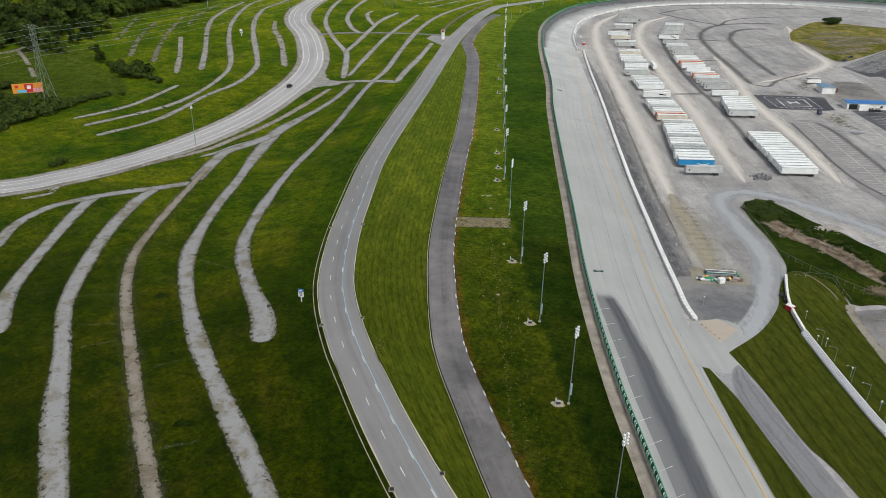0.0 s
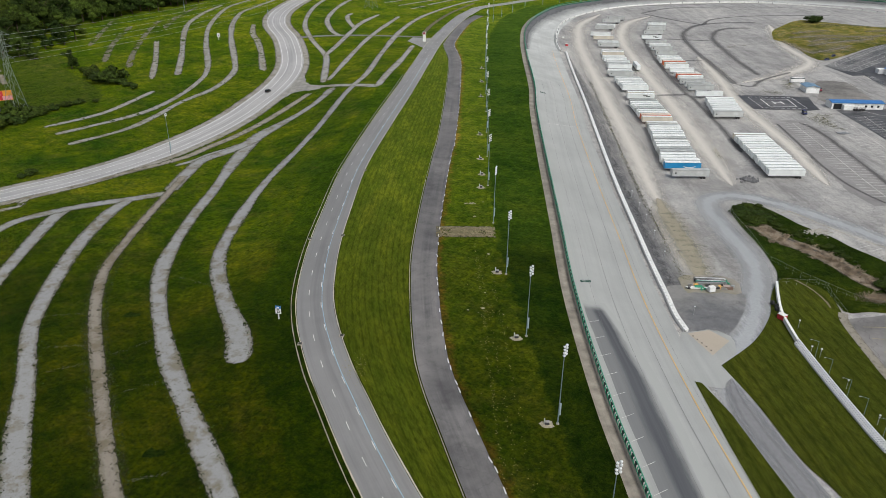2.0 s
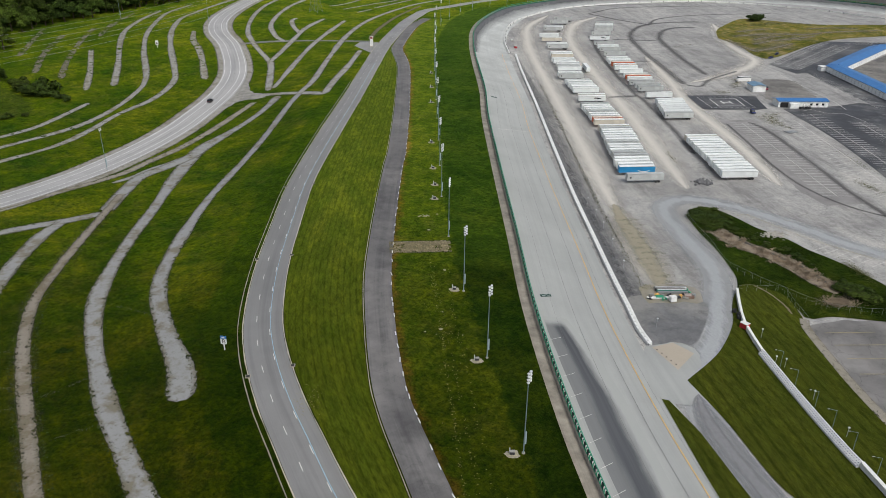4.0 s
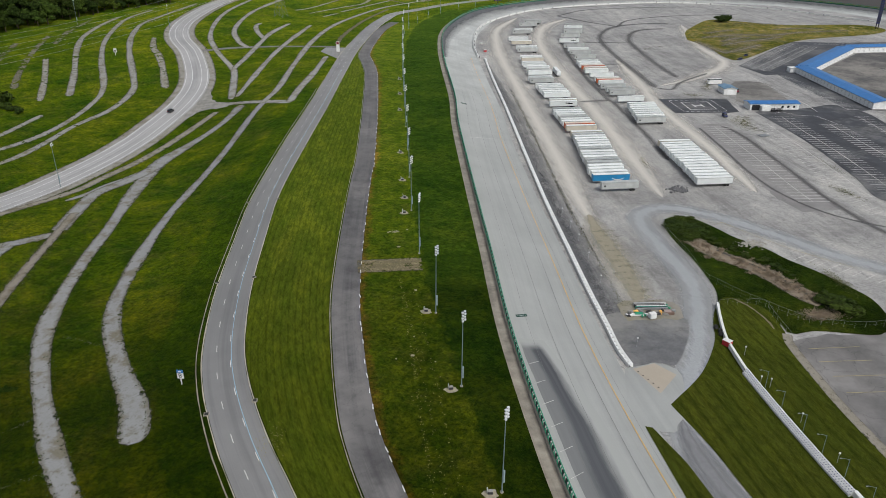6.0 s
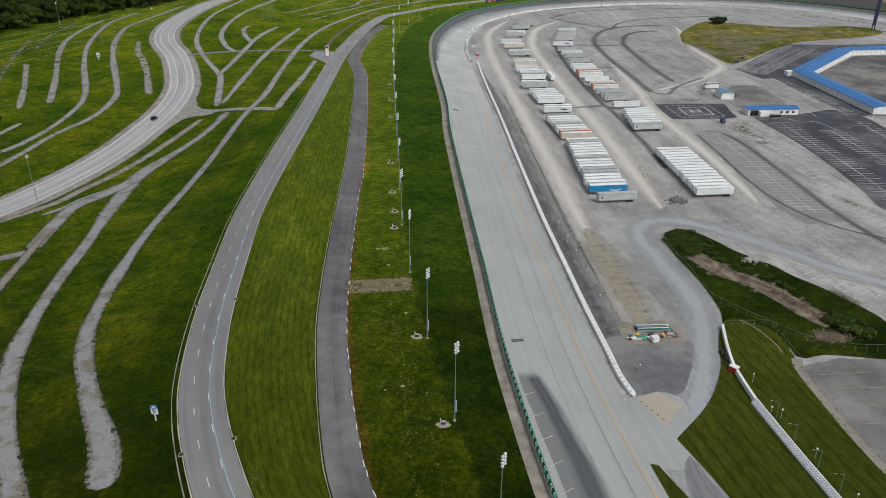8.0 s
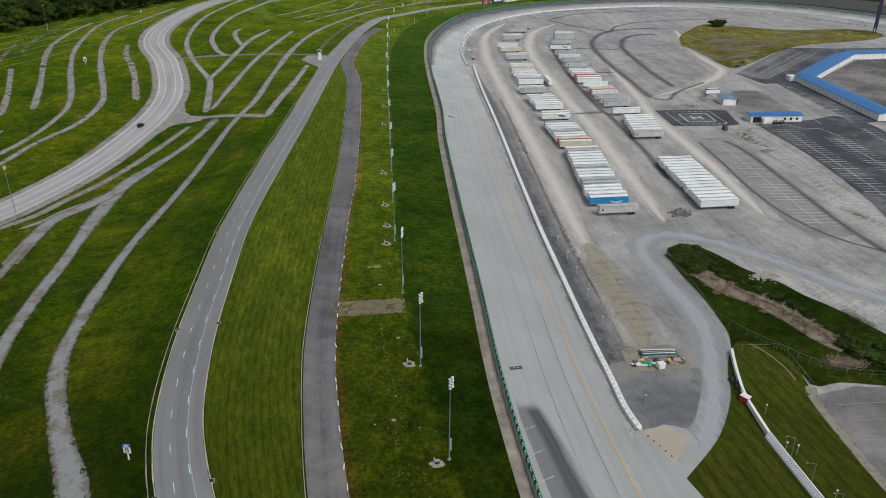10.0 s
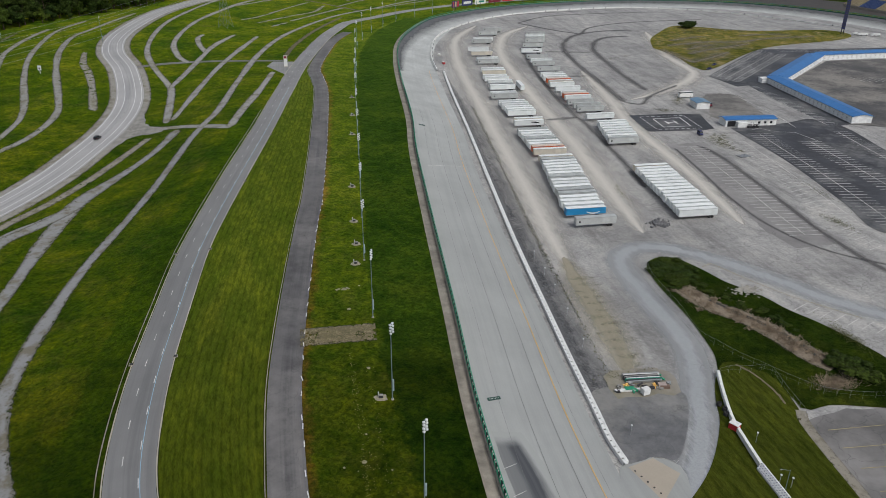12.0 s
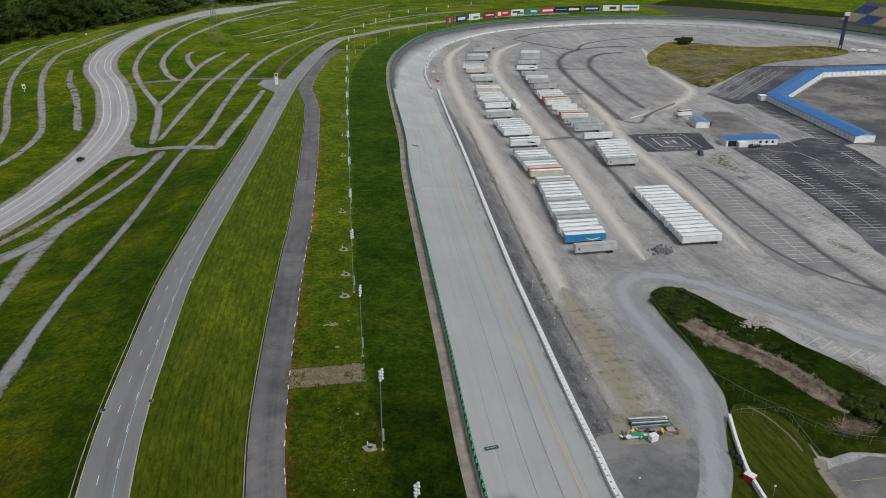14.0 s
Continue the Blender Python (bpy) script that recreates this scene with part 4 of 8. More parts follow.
area("paved_corner", [(-4.3, 579.4), (-0.2, 594), (13.6, 592), (13.5, 575), (9.5, 549)], 0.17, M_ROAD, None, "small paved corner beside an access road", "pavement", "structure", grid=6, rounded=False)
strip("rubble_ditch", curve([(-146, 303), (-126, 325), (-110, 344), (-100.7, 362), (-91.5, 379), (-83, 400), (-76.5, 420), (-70, 438), (-63.5, 455)], 1.5), -3.4, 3.4, 0.16, M_RUBBLE, None, "stony drainage ditch beside a road", "ditch", "structure", across=4, jitter=0.4, seed=31)
area("side_apron", [(-104, 424), (-97.3, 442), (-93, 462), (-90.5, 478), (-87.5, 482), (-88.5, 468), (-91, 447), (-98, 418)], 0.19, M_PATH, None, "dark old asphalt beside a road bend", "pavement", "structure", grid=6, ragged=0.3)
area("junction_pad", [(-84, 440), (-78, 446), (-75.5, 455), (-71, 462), (-60, 461.5), (-57, 466.5), (-64, 475), (-69, 483), (-71.5, 496), (-76, 512), (-80, 505), (-83, 470)], 0.17, M_SHOULDER, None, "worn gravel junction beside a road", "gravel", "structure", grid=6, ragged=0.5)
rail = sweep("guard_rail", span(HIGHWAY, 20, 62), [(8.6, 0.5), (8.6, 0.8), (8.7, 0.8), (8.7, 0.5)], M_STEEL, None, label="galvanised steel guard rail beside a road", category="guard rail")
rail_post = block("post", 0.15, 0.15, 0.8, M_STEEL, 0.0, (0, 0, 0.4))
for p in beside(HIGHWAY, 8.8)[20:62]:
    part("post", rail_post, rail, m=pose(p[0], p[1], zat(*p)))

# ---- grass ----
def between(name, a, b, lift, mat, label, n=260, across=8, from_left=False):
    """Ground between two lines, laid out so that its run follows them."""
    a, b = (np.stack([np.interp(np.linspace(0, 1, n), np.linspace(0, 1, len(q)), q[:, k]) for k in range(2)], -1) for q in (a, b))
    verts, uvs = [], []
    s = np.concatenate([[0], np.cumsum(np.hypot(*np.diff((a + b) / 2, axis=0).T))])
    for k in range(across + 1):
        p = a + (b - a) * k / across
        verts.append(np.column_stack([p, height_at(p[:, 0], p[:, 1]) + lift]))
        uvs.append(np.column_stack([np.hypot(*(p - a).T) if from_left else np.hypot(*(p - (a + b) / 2).T) * np.sign(k - across / 2 + 1e-6), s]))
    v, u = np.stack(verts, 1).reshape(-1, 3), np.stack(uvs, 1).reshape(-1, 2)
    c = across + 1
    f = [(i * c + k, i * c + k + 1, (i + 1) * c + k + 1, (i + 1) * c + k) for i in range(n - 1) for k in range(across)]
    return put(name, mesh_from(name, v, f, u), mat, None, label, "grass", "structure", smooth=True)


def by_y(line, ys):
    order = np.argsort(line[:, 1])
    return np.column_stack([np.interp(ys, line[order, 1], line[order, 0]), ys])


def bank_grass(name, left_tones, right_tones, ends):
    """Grass that gives way to another kind along its left edge."""
    m, nt, bsdf = material(name)
    p = place_of(nt)
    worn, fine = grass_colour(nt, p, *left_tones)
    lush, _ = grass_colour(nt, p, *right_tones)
    sep = nt.nodes.new("ShaderNodeSeparateXYZ")
    nt.links.new(uv_of(nt), sep.inputs[0])
    add = nt.nodes.new("ShaderNodeMath")
    add.operation = "MULTIPLY_ADD"
    add.inputs[1].default_value = 0.9
    nt.links.new(noise_tex(nt, p, 0.22, 7, 0.7), add.inputs[0])
    tenth = nt.nodes.new("ShaderNodeMath")
    tenth.operation = "DIVIDE"
    tenth.inputs[1].default_value = 10.0
    nt.links.new(sep.outputs["X"], tenth.inputs[0])
    nt.links.new(tenth.outputs[0], add.inputs[2])
    nt.links.new(mix(nt, ramp(nt, add.outputs[0], [(ends[0], (0, 0, 0)), (ends[1], (1, 1, 1))]), worn, lush), bsdf.inputs["Base Color"])
    grass_finish(nt, bsdf, fine, 0.1)
    return m


LUSH_TONES = ((0.011, 0.026, 0.002), (0.018, 0.035, 0.003), (0.027, 0.043, 0.004), (0.05, 0.06, 0.01), 0.06)
WORN_TONES = ((0.034, 0.052, 0.003), (0.047, 0.065, 0.004), (0.06, 0.075, 0.006), (0.1, 0.085, 0.026), 0.25)
RUST_TONES = ((0.055, 0.042, 0.006), (0.085, 0.056, 0.01), (0.11, 0.072, 0.016), (0.12, 0.075, 0.02), 0.5)
YS = np.linspace(95, 588, 240)
between("mown_verge", by_y(beside(ACCESS, 5.7), YS), by_y(beside(PATH, -4.85), YS), 0.15, M_MOWN, "bright mown grass with mower stripes")
POLE_LINE = curve([(36, 92), (33.6, 139), (31.2, 173.6), (29.6, 209), (29.4, 244), (31, 280), (33.8, 314), (36.5, 349), (39.5, 385), (42.5, 421), (45.5, 457), (48.5, 493), (52, 529), (56, 565), (61, 602), (70, 650), (84, 700), (112, 760), (150, 815)], 4.0)
YL = np.linspace(95, 700, 260)
between("worn_verge", by_y(beside(PATH, 4.0), YL), by_y(beside(POLE_LINE, -3.4), YL), 0.14, bank_grass("worn_grass", RUST_TONES, WORN_TONES, (0.48, 0.68)), "dull olive grass with worn dry streaks and a rusty edge", from_left=True)
YB = np.linspace(95, 778, 280)
between("lush_bank", by_y(beside(POLE_LINE, -3.5), YB), by_y(beside(OUTER[:first_row(OUTER, 800)], -3.3), YB), 0.14, bank_grass("bank_grass", WORN_TONES, LUSH_TONES, (0.68, 0.84)), "deep green lush grass bank below a fence", from_left=True)
between("road_verge", by_y(beside(ACCESS, -21), np.linspace(95, 470, 200)), by_y(beside(ACCESS, -5.7), np.linspace(95, 470, 200)), 0.1, bank_grass("verge_grass", tuple(GRASS.values()), ((0.014, 0.03, 0.001), (0.022, 0.04, 0.001), (0.034, 0.051, 0.002), (0.048, 0.054, 0.007), 0.12), (0.9, 1.8)), "deep green grass verge along a road", from_left=True)

TERRACES = [
    [(-117, 171), (-126, 194), (-130, 216), (-133.6, 245), (-135.4, 262), (-135.8, 273), (-134, 279.5)],
    [(-148, 226), (-151.5, 246), (-149.5, 261), (-144, 270), (-130, 281), (-112, 290), (-100, 297)],
    [(-66, 92), (-74, 111), (-85, 135), (-96, 163), (-106, 187), (-112, 214), (-116, 242), (-117, 264), (-116.6, 278), (-114, 288)],
    [(-24, 94), (-32, 110), (-42, 129), (-52, 148), (-64, 172), (-76, 203), (-82, 228), (-84, 263), (-83.4, 304), (-83.6, 340), (-81, 373), (-74.5, 393), (-66, 412), (-57, 431), (-51.8, 447), (-49.5, 458)],
    [(-44, 165), (-47, 179), (-56, 201), (-64, 227), (-66, 253), (-64, 298), (-59, 332), (-49, 380), (-41, 429), (-36, 451)],
    [(-109, 333), (-102.5, 341), (-98, 350.5), (-91.5, 358), (-82, 372)],
    [(-77, 475), (-67, 473), (-57, 467), (-46, 460.5), (-34, 450.5), (-20.5, 439.5)],
    [(-21, 440), (-16, 471), (-8, 512), (0, 562)],
    [(-37, 449), (-29, 478), (-22, 536), (-11, 617), (5, 686), (31, 751), (61, 806), (100, 849), (144, 902), (187, 934), (245, 962)],
    [(-54, 479), (-47, 520), (-37, 580), (-27, 629), (-13, 694)],
    [(-57, 476), (-61, 534), (-65, 553), (-80, 598), (-90, 642), (-93, 704), (-88, 765), (-70, 846), (-44, 946)],
    [(-63, 546), (-56, 580), (-49, 623), (-43, 659), (-31, 702)],
    [(-48, 631), (-55, 659), (-58, 684), (-55, 698)],
    [(-58, 604), (-67, 625), (-74, 669), (-69, 737), (-52, 819), (-25, 928), (18, 1034)],
    [(-162.9, 273.9), (-158.5, 277.3), (-154.8, 281), (-155.4, 287), (-155.5, 291)],
    [(-101, 509), (-110, 552), (-119, 587), (-127, 610), (-132, 640)],
]
WEST_TERRACES = [
    [(-171, 365), (-150, 393), (-137, 439), (-124, 469), (-120, 506), (-127, 541), (-141, 596), (-150, 646), (-153, 696), (-145, 729), (-124, 806)],
    [(-184, 381), (-158, 412), (-145, 438), (-138, 475), (-139, 513), (-157, 583), (-167, 638), (-171, 718), (-158, 767)],
    [(-155, 498), (-165, 545), (-180, 607), (-186, 649), (-185, 694), (-179, 732)],
    [(-169, 489), (-180, 534), (-195, 586)],
    [(-192.4, 515), (-201, 552), (-208.6, 602), (-212.7, 653)],
    [(-213.4, 528), (-223.7, 575), (-228.6, 629)],
    [(-239, 570), (-244.5, 609), (-249.8, 650)],
    [(-200, 624), (-203, 672), (-199, 720)],
    [(-195, 393), (-174, 420), (-159, 462)],
    [(-29, 784), (-12.5, 809), (15, 868), (37, 910)],
    [(-15, 766), (15, 805), (38, 832), (51, 878)],
    [(-2, 744), (12, 765)],
    [(15, 774), (46, 822), (72, 862)],
    [(66, 872), (106, 930), (189, 992), (270, 1020)],
    [(49, 934), (87, 976), (142, 1052)],
    [(78, 918), (112, 972), (147, 1030)],
    [(-13, 922), (29, 981), (100, 1045)],
    [(-39, 875), (0, 950), (59, 1030)],
    [(102, 846), (151, 893), (201, 936), (248, 962)],
]
for i, pts in enumerate(TERRACES + WEST_TERRACES):
    wide = 4.2 if i < 5 else 3.3
    line = curve(pts, 1.5)
    lane_rng = np.random.default_rng(i + 300)
    swell = np.interp(np.arange(len(line)), np.arange(0, len(line) + 14, 14), lane_rng.uniform(0.82, 1.2, len(range(0, len(line) + 14, 14))))
    if i == 4:
        swell = swell * np.interp(np.arange(len(line)), [0, 6, 16], [1.35, 1.3, 1.0])
    if i == 3:
        swell = swell * np.interp(line[:, 1], [320, 355, 385, 410], [1.0, 1.35, 1.35, 1.1])
    swell *= np.interp(np.minimum(np.arange(len(line)), np.arange(len(line))[::-1]), [0, 1, 2, 3], [0.45, 0.8, 0.95, 1.0])
    if i >= len(TERRACES):
        swell *= 0.8
    if 7 <= i < len(TERRACES):
        swell *= 0.85
    if i in (5, len(TERRACES) - 2):
        swell *= 0.6
    west = i - len(TERRACES)
    lane_mat = M_GRAVEL_FAINT if west in (4, 5, 6, 7) else M_GRAVEL if i < 6 else M_GRAVEL_PALE if west < -2 else M_GRAVEL_WORN if west in (0, 1, 2, 8) else M_GRAVEL_OLD
    strip("gravel_lane", line, -wide * swell, wide * swell, 0.17 + 0.006 * (i % 6), lane_mat, None, "ragged pale gravel parking lane in grass", "gravel lane", "structure", across=4, jitter=0.3, seed=i + 10, unit=swell)
DIRT_LINE = curve([(-46, 92), (-54, 110), (-64, 131), (-76, 158), (-86, 181), (-94, 202), (-99.6, 224), (-101, 248), (-101.3, 272), (-101.2, 298), (-101, 318)], 1.5)
dirt_lane = strip("dirt_lane", DIRT_LINE, -4.4, 4.4, 0.2, lot_paving("brown_dirt", (0.085, 0.068, 0.038), 0.85, crisp=0.1, patchy=True), None, "brown dirt and gravel parking lane in grass", "dirt lane", "structure", across=6, unit=4.4)
strip("worn_gravel", DIRT_LINE, -3.4, 3.4, 0.225, M_DIRT, dirt_lane, "paler worn tan gravel", across=4, jitter=0.2, seed=77)

strip("gravel_lane", curve([(-101.2, 300), (-100.9, 323), (-99, 341), (-91, 354), (-85.7, 362), (-80.6, 373)], 1.5), -3.9, 3.9, 0.224, M_GRAVEL, None, "ragged pale gravel parking lane in grass", "gravel lane", "structure", across=4, jitter=0.3, seed=79, unit=1.25)
for pts in ([(8, 607), (16, 652), (36, 722), (62, 790)], [(-10, 990), (20, 955), (46, 906), (83, 834)]):
    strip("dirt_track", curve(pts, 2.0), -3.2, 3.2, 0.2, lane_gravel("tan_grass_track", (0.12, 0.1, 0.045), (0.08, 0.075, 0.03), 1.4), None, "faint tan track worn into grass", "dirt lane", "structure", across=4, jitter=0.3, seed=18)
for pts in ([(365, 912), (400, 934), (461, 964), (526, 1021)], [(-345, 500), (-305, 530), (-298, 540), (-299, 556), (-310, 600)], [(-298, 540), (-280, 515), (-255, 475)]):
    strip("dirt_track", curve(pts, 2.0), -2.0, 2.0, 0.12, M_DIRT, None, "tan dirt track through a meadow", "dirt lane", "structure", across=4, jitter=0.3, seed=8)
area("earth_bank", [(462, 880), (514, 848), (556, 802), (583, 744), (602, 690), (665, 760), (637, 828), (601, 869), (557, 916), (507, 964), (470, 985)], 0.15, paving("brown_earth", (0.047, 0.038, 0.031), 0.35, scale=0.1), None, "bare dark brown earth bank", "earth", "structure", grid=12)

area("far_bank", [(484, 990), (533, 1040), (600, 1040), (660, 900), (700, 830), (672, 795), (645, 826), (582, 893), (512, 968)], 0.3, grass("far_bank_grass", (0.0045, 0.009, 0.001), (0.006, 0.011, 0.001), (0.009, 0.015, 0.001), dry_amount=0.05), None, "dark green grass bank outside a race track turn", "grass", "structure", grid=12)
area("pasture", [(-345, 470), (-330, 515), (-300, 545), (-268, 552), (-245, 535), (-231, 506), (-214, 490), (-195, 468), (-187.5, 456), (-190, 441), (-201, 428), (-228, 418), (-300, 430)], 0.08, M_PASTURE, None, "pale open meadow below a wood", "grass", "structure", grid=12, ragged=1.5)

# ---- infield ----
LOOP = curve([(240, 155), (205, 198), (190, 214), (177, 229), (170, 238), (164.5, 248.5), (157.5, 260.5), (149, 272), (140, 281), (130, 284.5), (121, 281), (116.5, 272), (114.8, 252), (114.6, 238), (113.5, 222), (110, 211), (105, 200.5), (98, 186), (90, 174), (83, 163.5), (79, 153), (78.4, 143), (79.5, 127), (81.5, 105), (83, 60)], 2.5)
M_LOOP_SOFT = lot_paving("loop_asphalt", (0.352, 0.366, 0.376), 0.84, crisp=0.6)
loop_half = np.interp(LOOP[:, 1], [100, 140, 156, 170, 200, 290], [3.7, 3.7, 6.5, 6.5, 6.0, 6.2])
loop_road = strip("loop_road", LOOP, -loop_half, loop_half, 0.092, M_LOOP_SOFT, None, "pale grey asphalt loop road", "road", "structure", across=6, unit=6.4)
pit_run = LOOP[(LOOP[:, 1] < 158) & (LOOP[:, 0] < 100)]
pit_half = 4.2 * np.sqrt(np.clip(np.arange(len(pit_run)) / 6.0, 0.0004, 1))
strip("pit_lane", pit_run, -pit_half, pit_half, 0.21, M_PITLANE, loop_road, "darker asphalt pit lane", across=6, unit=pit_half)
area("side_lot", [(124.2, 186), (134.5, 187), (151, 186.3), (176, 178), (205, 150), (205, 60), (121.5, 60), (120.5, 147), (121.2, 164)], 0.08, paving("side_lot_asphalt", (0.185, 0.176, 0.168), 0.4, crack=0.5, scale=0.1, patch=0.35), None, "worn grey lot with faded yellow lines", "car park", "structure", grid=6, rounded=False, ragged=0.3)
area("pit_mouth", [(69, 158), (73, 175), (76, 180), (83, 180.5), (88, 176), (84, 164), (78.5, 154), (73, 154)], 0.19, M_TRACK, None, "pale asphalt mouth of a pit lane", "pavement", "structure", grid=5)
area("asphalt_yard", [(76.4, 186), (77.9, 204.5), (89, 207), (98, 203.5), (101.5, 200.5), (98.5, 193), (93.5, 185), (88.5, 179), (83.2, 180.6), (76.6, 179.8)], 0.215, paving("yard_gravel_asphalt", (0.16, 0.161, 0.164), 0.35, crack=0.3, patch=0.3, scale=0.3, dust=(0.3, 0.29, 0.265), dusty=0.46), None, "grey cracked asphalt yard by a wall end", "pavement", "structure", grid=5, ragged=0.12, smooth_step=1.2)
area("concrete_pad", [(76.4, 178.6), (83, 180.3), (86.6, 174.6), (79.3, 167.6)], 0.24, M_PAD, None, "sandy concrete pad with small drain holes", "concrete pad", "structure", grid=4, rounded=False)
hole = rod("drain_hole", 0.22, 0.22, 0.05, M_BLACK)
for u in np.linspace(0.1, 0.9, 5):
    part("drain_hole", hole, bpy.data.objects["concrete_pad"], "black drain hole", pose(77 + 3 * u, 178 - 9 * u, zat(77 + 3 * u, 178 - 9 * u) + 0.25))
margin_run = np.concatenate([span(INNER_A, 10, 192), [(123.5, 600), (128.5, 640), (139, 680), (150, 705)]])
margin_run = curve(margin_run[::6], 2.0)
margin_wide = 9.6 * np.interp(np.arange(len(margin_run)), [0, 4, len(margin_run) - 60, len(margin_run) - 1], [0.3, 1.0, 0.8, 0.12])
strip("dark_margin", margin_run, 0.7, margin_wide + 0.7, 0.09, M_MARGIN, None, "dark stained asphalt behind a race wall", "pavement", "structure", across=6, unit=margin_wide + 0.7)
edge_run = beside(margin_run, 8.6)[20:-30]
for k in range(0, len(edge_run) - 14, 12):
    piece = edge_run[k:k + 15]
    wide = 0.5 + 0.9 * ((k * 7) % 5) / 4
    strip("weedy_edge", piece, -fading(piece, wide), fading(piece, wide), 0.125 + 0.004 * (k // 12 % 3), M_WEEDY_EDGE, infield, "dark weedy debris along a paving edge", across=4, unit=fading(piece, wide))
streak_line = beside(span(INNER_A, 4, 78), 3.4)
strip("dark_streak", streak_line, -fading(streak_line, 2.6, 9.0), fading(streak_line, 2.6, 9.0), 0.12, M_STREAK, infield, "dark oily streak behind a race wall", across=4, unit=fading(streak_line, 2.6, 9.0))
tan_line = curve([(91, 203), (93.5, 220), (96, 245), (98, 268), (99.5, 282)], 1.5)
strip("tan_dust", tan_line, -fading(tan_line, 8.5, 3.0), fading(tan_line, 8.5, 3.0), 0.1, M_TAN_DUST, infield, "bare tan dust over paving", across=6, unit=fading(tan_line, 8.5, 3.0))
yard_rng = np.random.default_rng(61)
for k in range(-1, 14):
    x, y = 88 + 0.12 * 4.2 * k + yard_rng.uniform(0, 3), 211 + 4.2 * k
    line = curve([(x, y), (x + 3.5, y + yard_rng.uniform(-0.4, 0.4)), (x + yard_rng.uniform(5, 11), y - 0.6)], 0.6)
    strip("moss_streak", line, -fading(line, 1.7, 2.0), fading(line, 1.7, 2.0), 0.12 + 0.004 * k, M_OLIVE_DUST, infield, "mossy olive streak", across=4, unit=fading(line, 1.7, 2.0))
area("dirt_yard", [(83.5, 202.9), (99.6, 200.8), (102.5, 208), (100, 212), (92, 213.5), (85, 212)], 0.24, M_DIRT_YARD, None, "bare tan dirt yard with weeds", "dirt", "structure", grid=5, ragged=0.4)
area("pit_grass", [(79.8, 163), (93.4, 174.5), (103.8, 188), (108, 197), (113, 205.5), (120, 212), (126, 206), (128, 202), (126, 190), (123.5, 183.5), (121.4, 166), (120, 150), (118.5, 110), (116, 45), (90, 45), (87, 110), (83.6, 127), (82.2, 147)], 0.235, M_INFIELD_GRASS, None, "mown grass with diagonal stripes beside a pit road", "grass", "structure", grid=6)
area("wedge_grass", [(70.4, 156), (72, 155.4), (74.6, 143), (75.8, 127), (77.4, 110), (79, 45), (69.6, 45), (69.8, 110), (69.8, 132)], 0.3, M_INFIELD_GRASS, None, "narrow wedge of mown grass", "grass", "structure", grid=5, rounded=False)
island = area("island_grass", [(123.3, 266), (122, 253), (121.5, 237), (120, 224), (118.5, 215.7), (115.6, 209), (114, 205), (120, 203), (127, 196), (127, 189), (135, 189.6), (144, 187), (152, 185.2), (159.5, 190.5), (163.5, 203), (162.4, 211), (158, 225), (153.7, 234), (150.8, 244), (145, 254), (142.8, 261.6), (139.8, 269.7), (136.9, 274), (132, 275.6), (126.4, 272.4)], 0.23, M_ISLAND, None, "overgrown grass island with a ditch", "grass", "structure", grid=5)
BARE_RUNS = [
    ([(318, 634), (342, 641), (360, 644), (385, 640), (405, 644)], 9.0), ([(318, 600), (340, 612), (366, 622), (392, 632)], 8.5), ([(308, 573), (322, 581), (338, 591), (356, 604)], 10.0),
    ([(306, 622), (306, 596), (308, 568)], 7.0), ([(328, 652), (350, 662), (372, 670)], 6.5), ([(396, 644), (430, 652), (470, 655)], 5.5), ([(400, 664), (425, 670), (455, 668)], 5.0), ([(326, 616), (345, 628), (362, 632)], 9.0),
]
for k, (pts, half) in enumerate(BARE_RUNS):
    line, half = curve(pts, 1.5), half * 1.5
    strip("bare_ground", line, -fading(line, half), fading(line, half), 0.46 + 0.01 * k, M_BARE, None, "bare pale soil in a dry field", "soil", "structure", across=6, unit=fading(line, half))
line = curve([(345, 690), (368, 690), (395, 700), (430, 688)], 2.0)
strip("green_patch", line, -fading(line, 9.0), fading(line, 9.0), 0.42, lot_paving("rank_green_grass", (0.03, 0.045, 0.006), 0.85, patchy=True), None, "rank green grass in a dry field", "grass", "structure", across=6, unit=fading(line, 9.0))
area("dry_field", [(302, 627.6), (316, 661), (333.6, 685.6), (371, 725.7), (395.6, 714), (431, 690), (500, 684.5), (510, 659), (481, 637), (394.8, 614), (313, 552), (300.7, 558), (305, 595)], 0.3, M_MEADOW, None, "patchy dry grass field", "grass", "structure", grid=12)

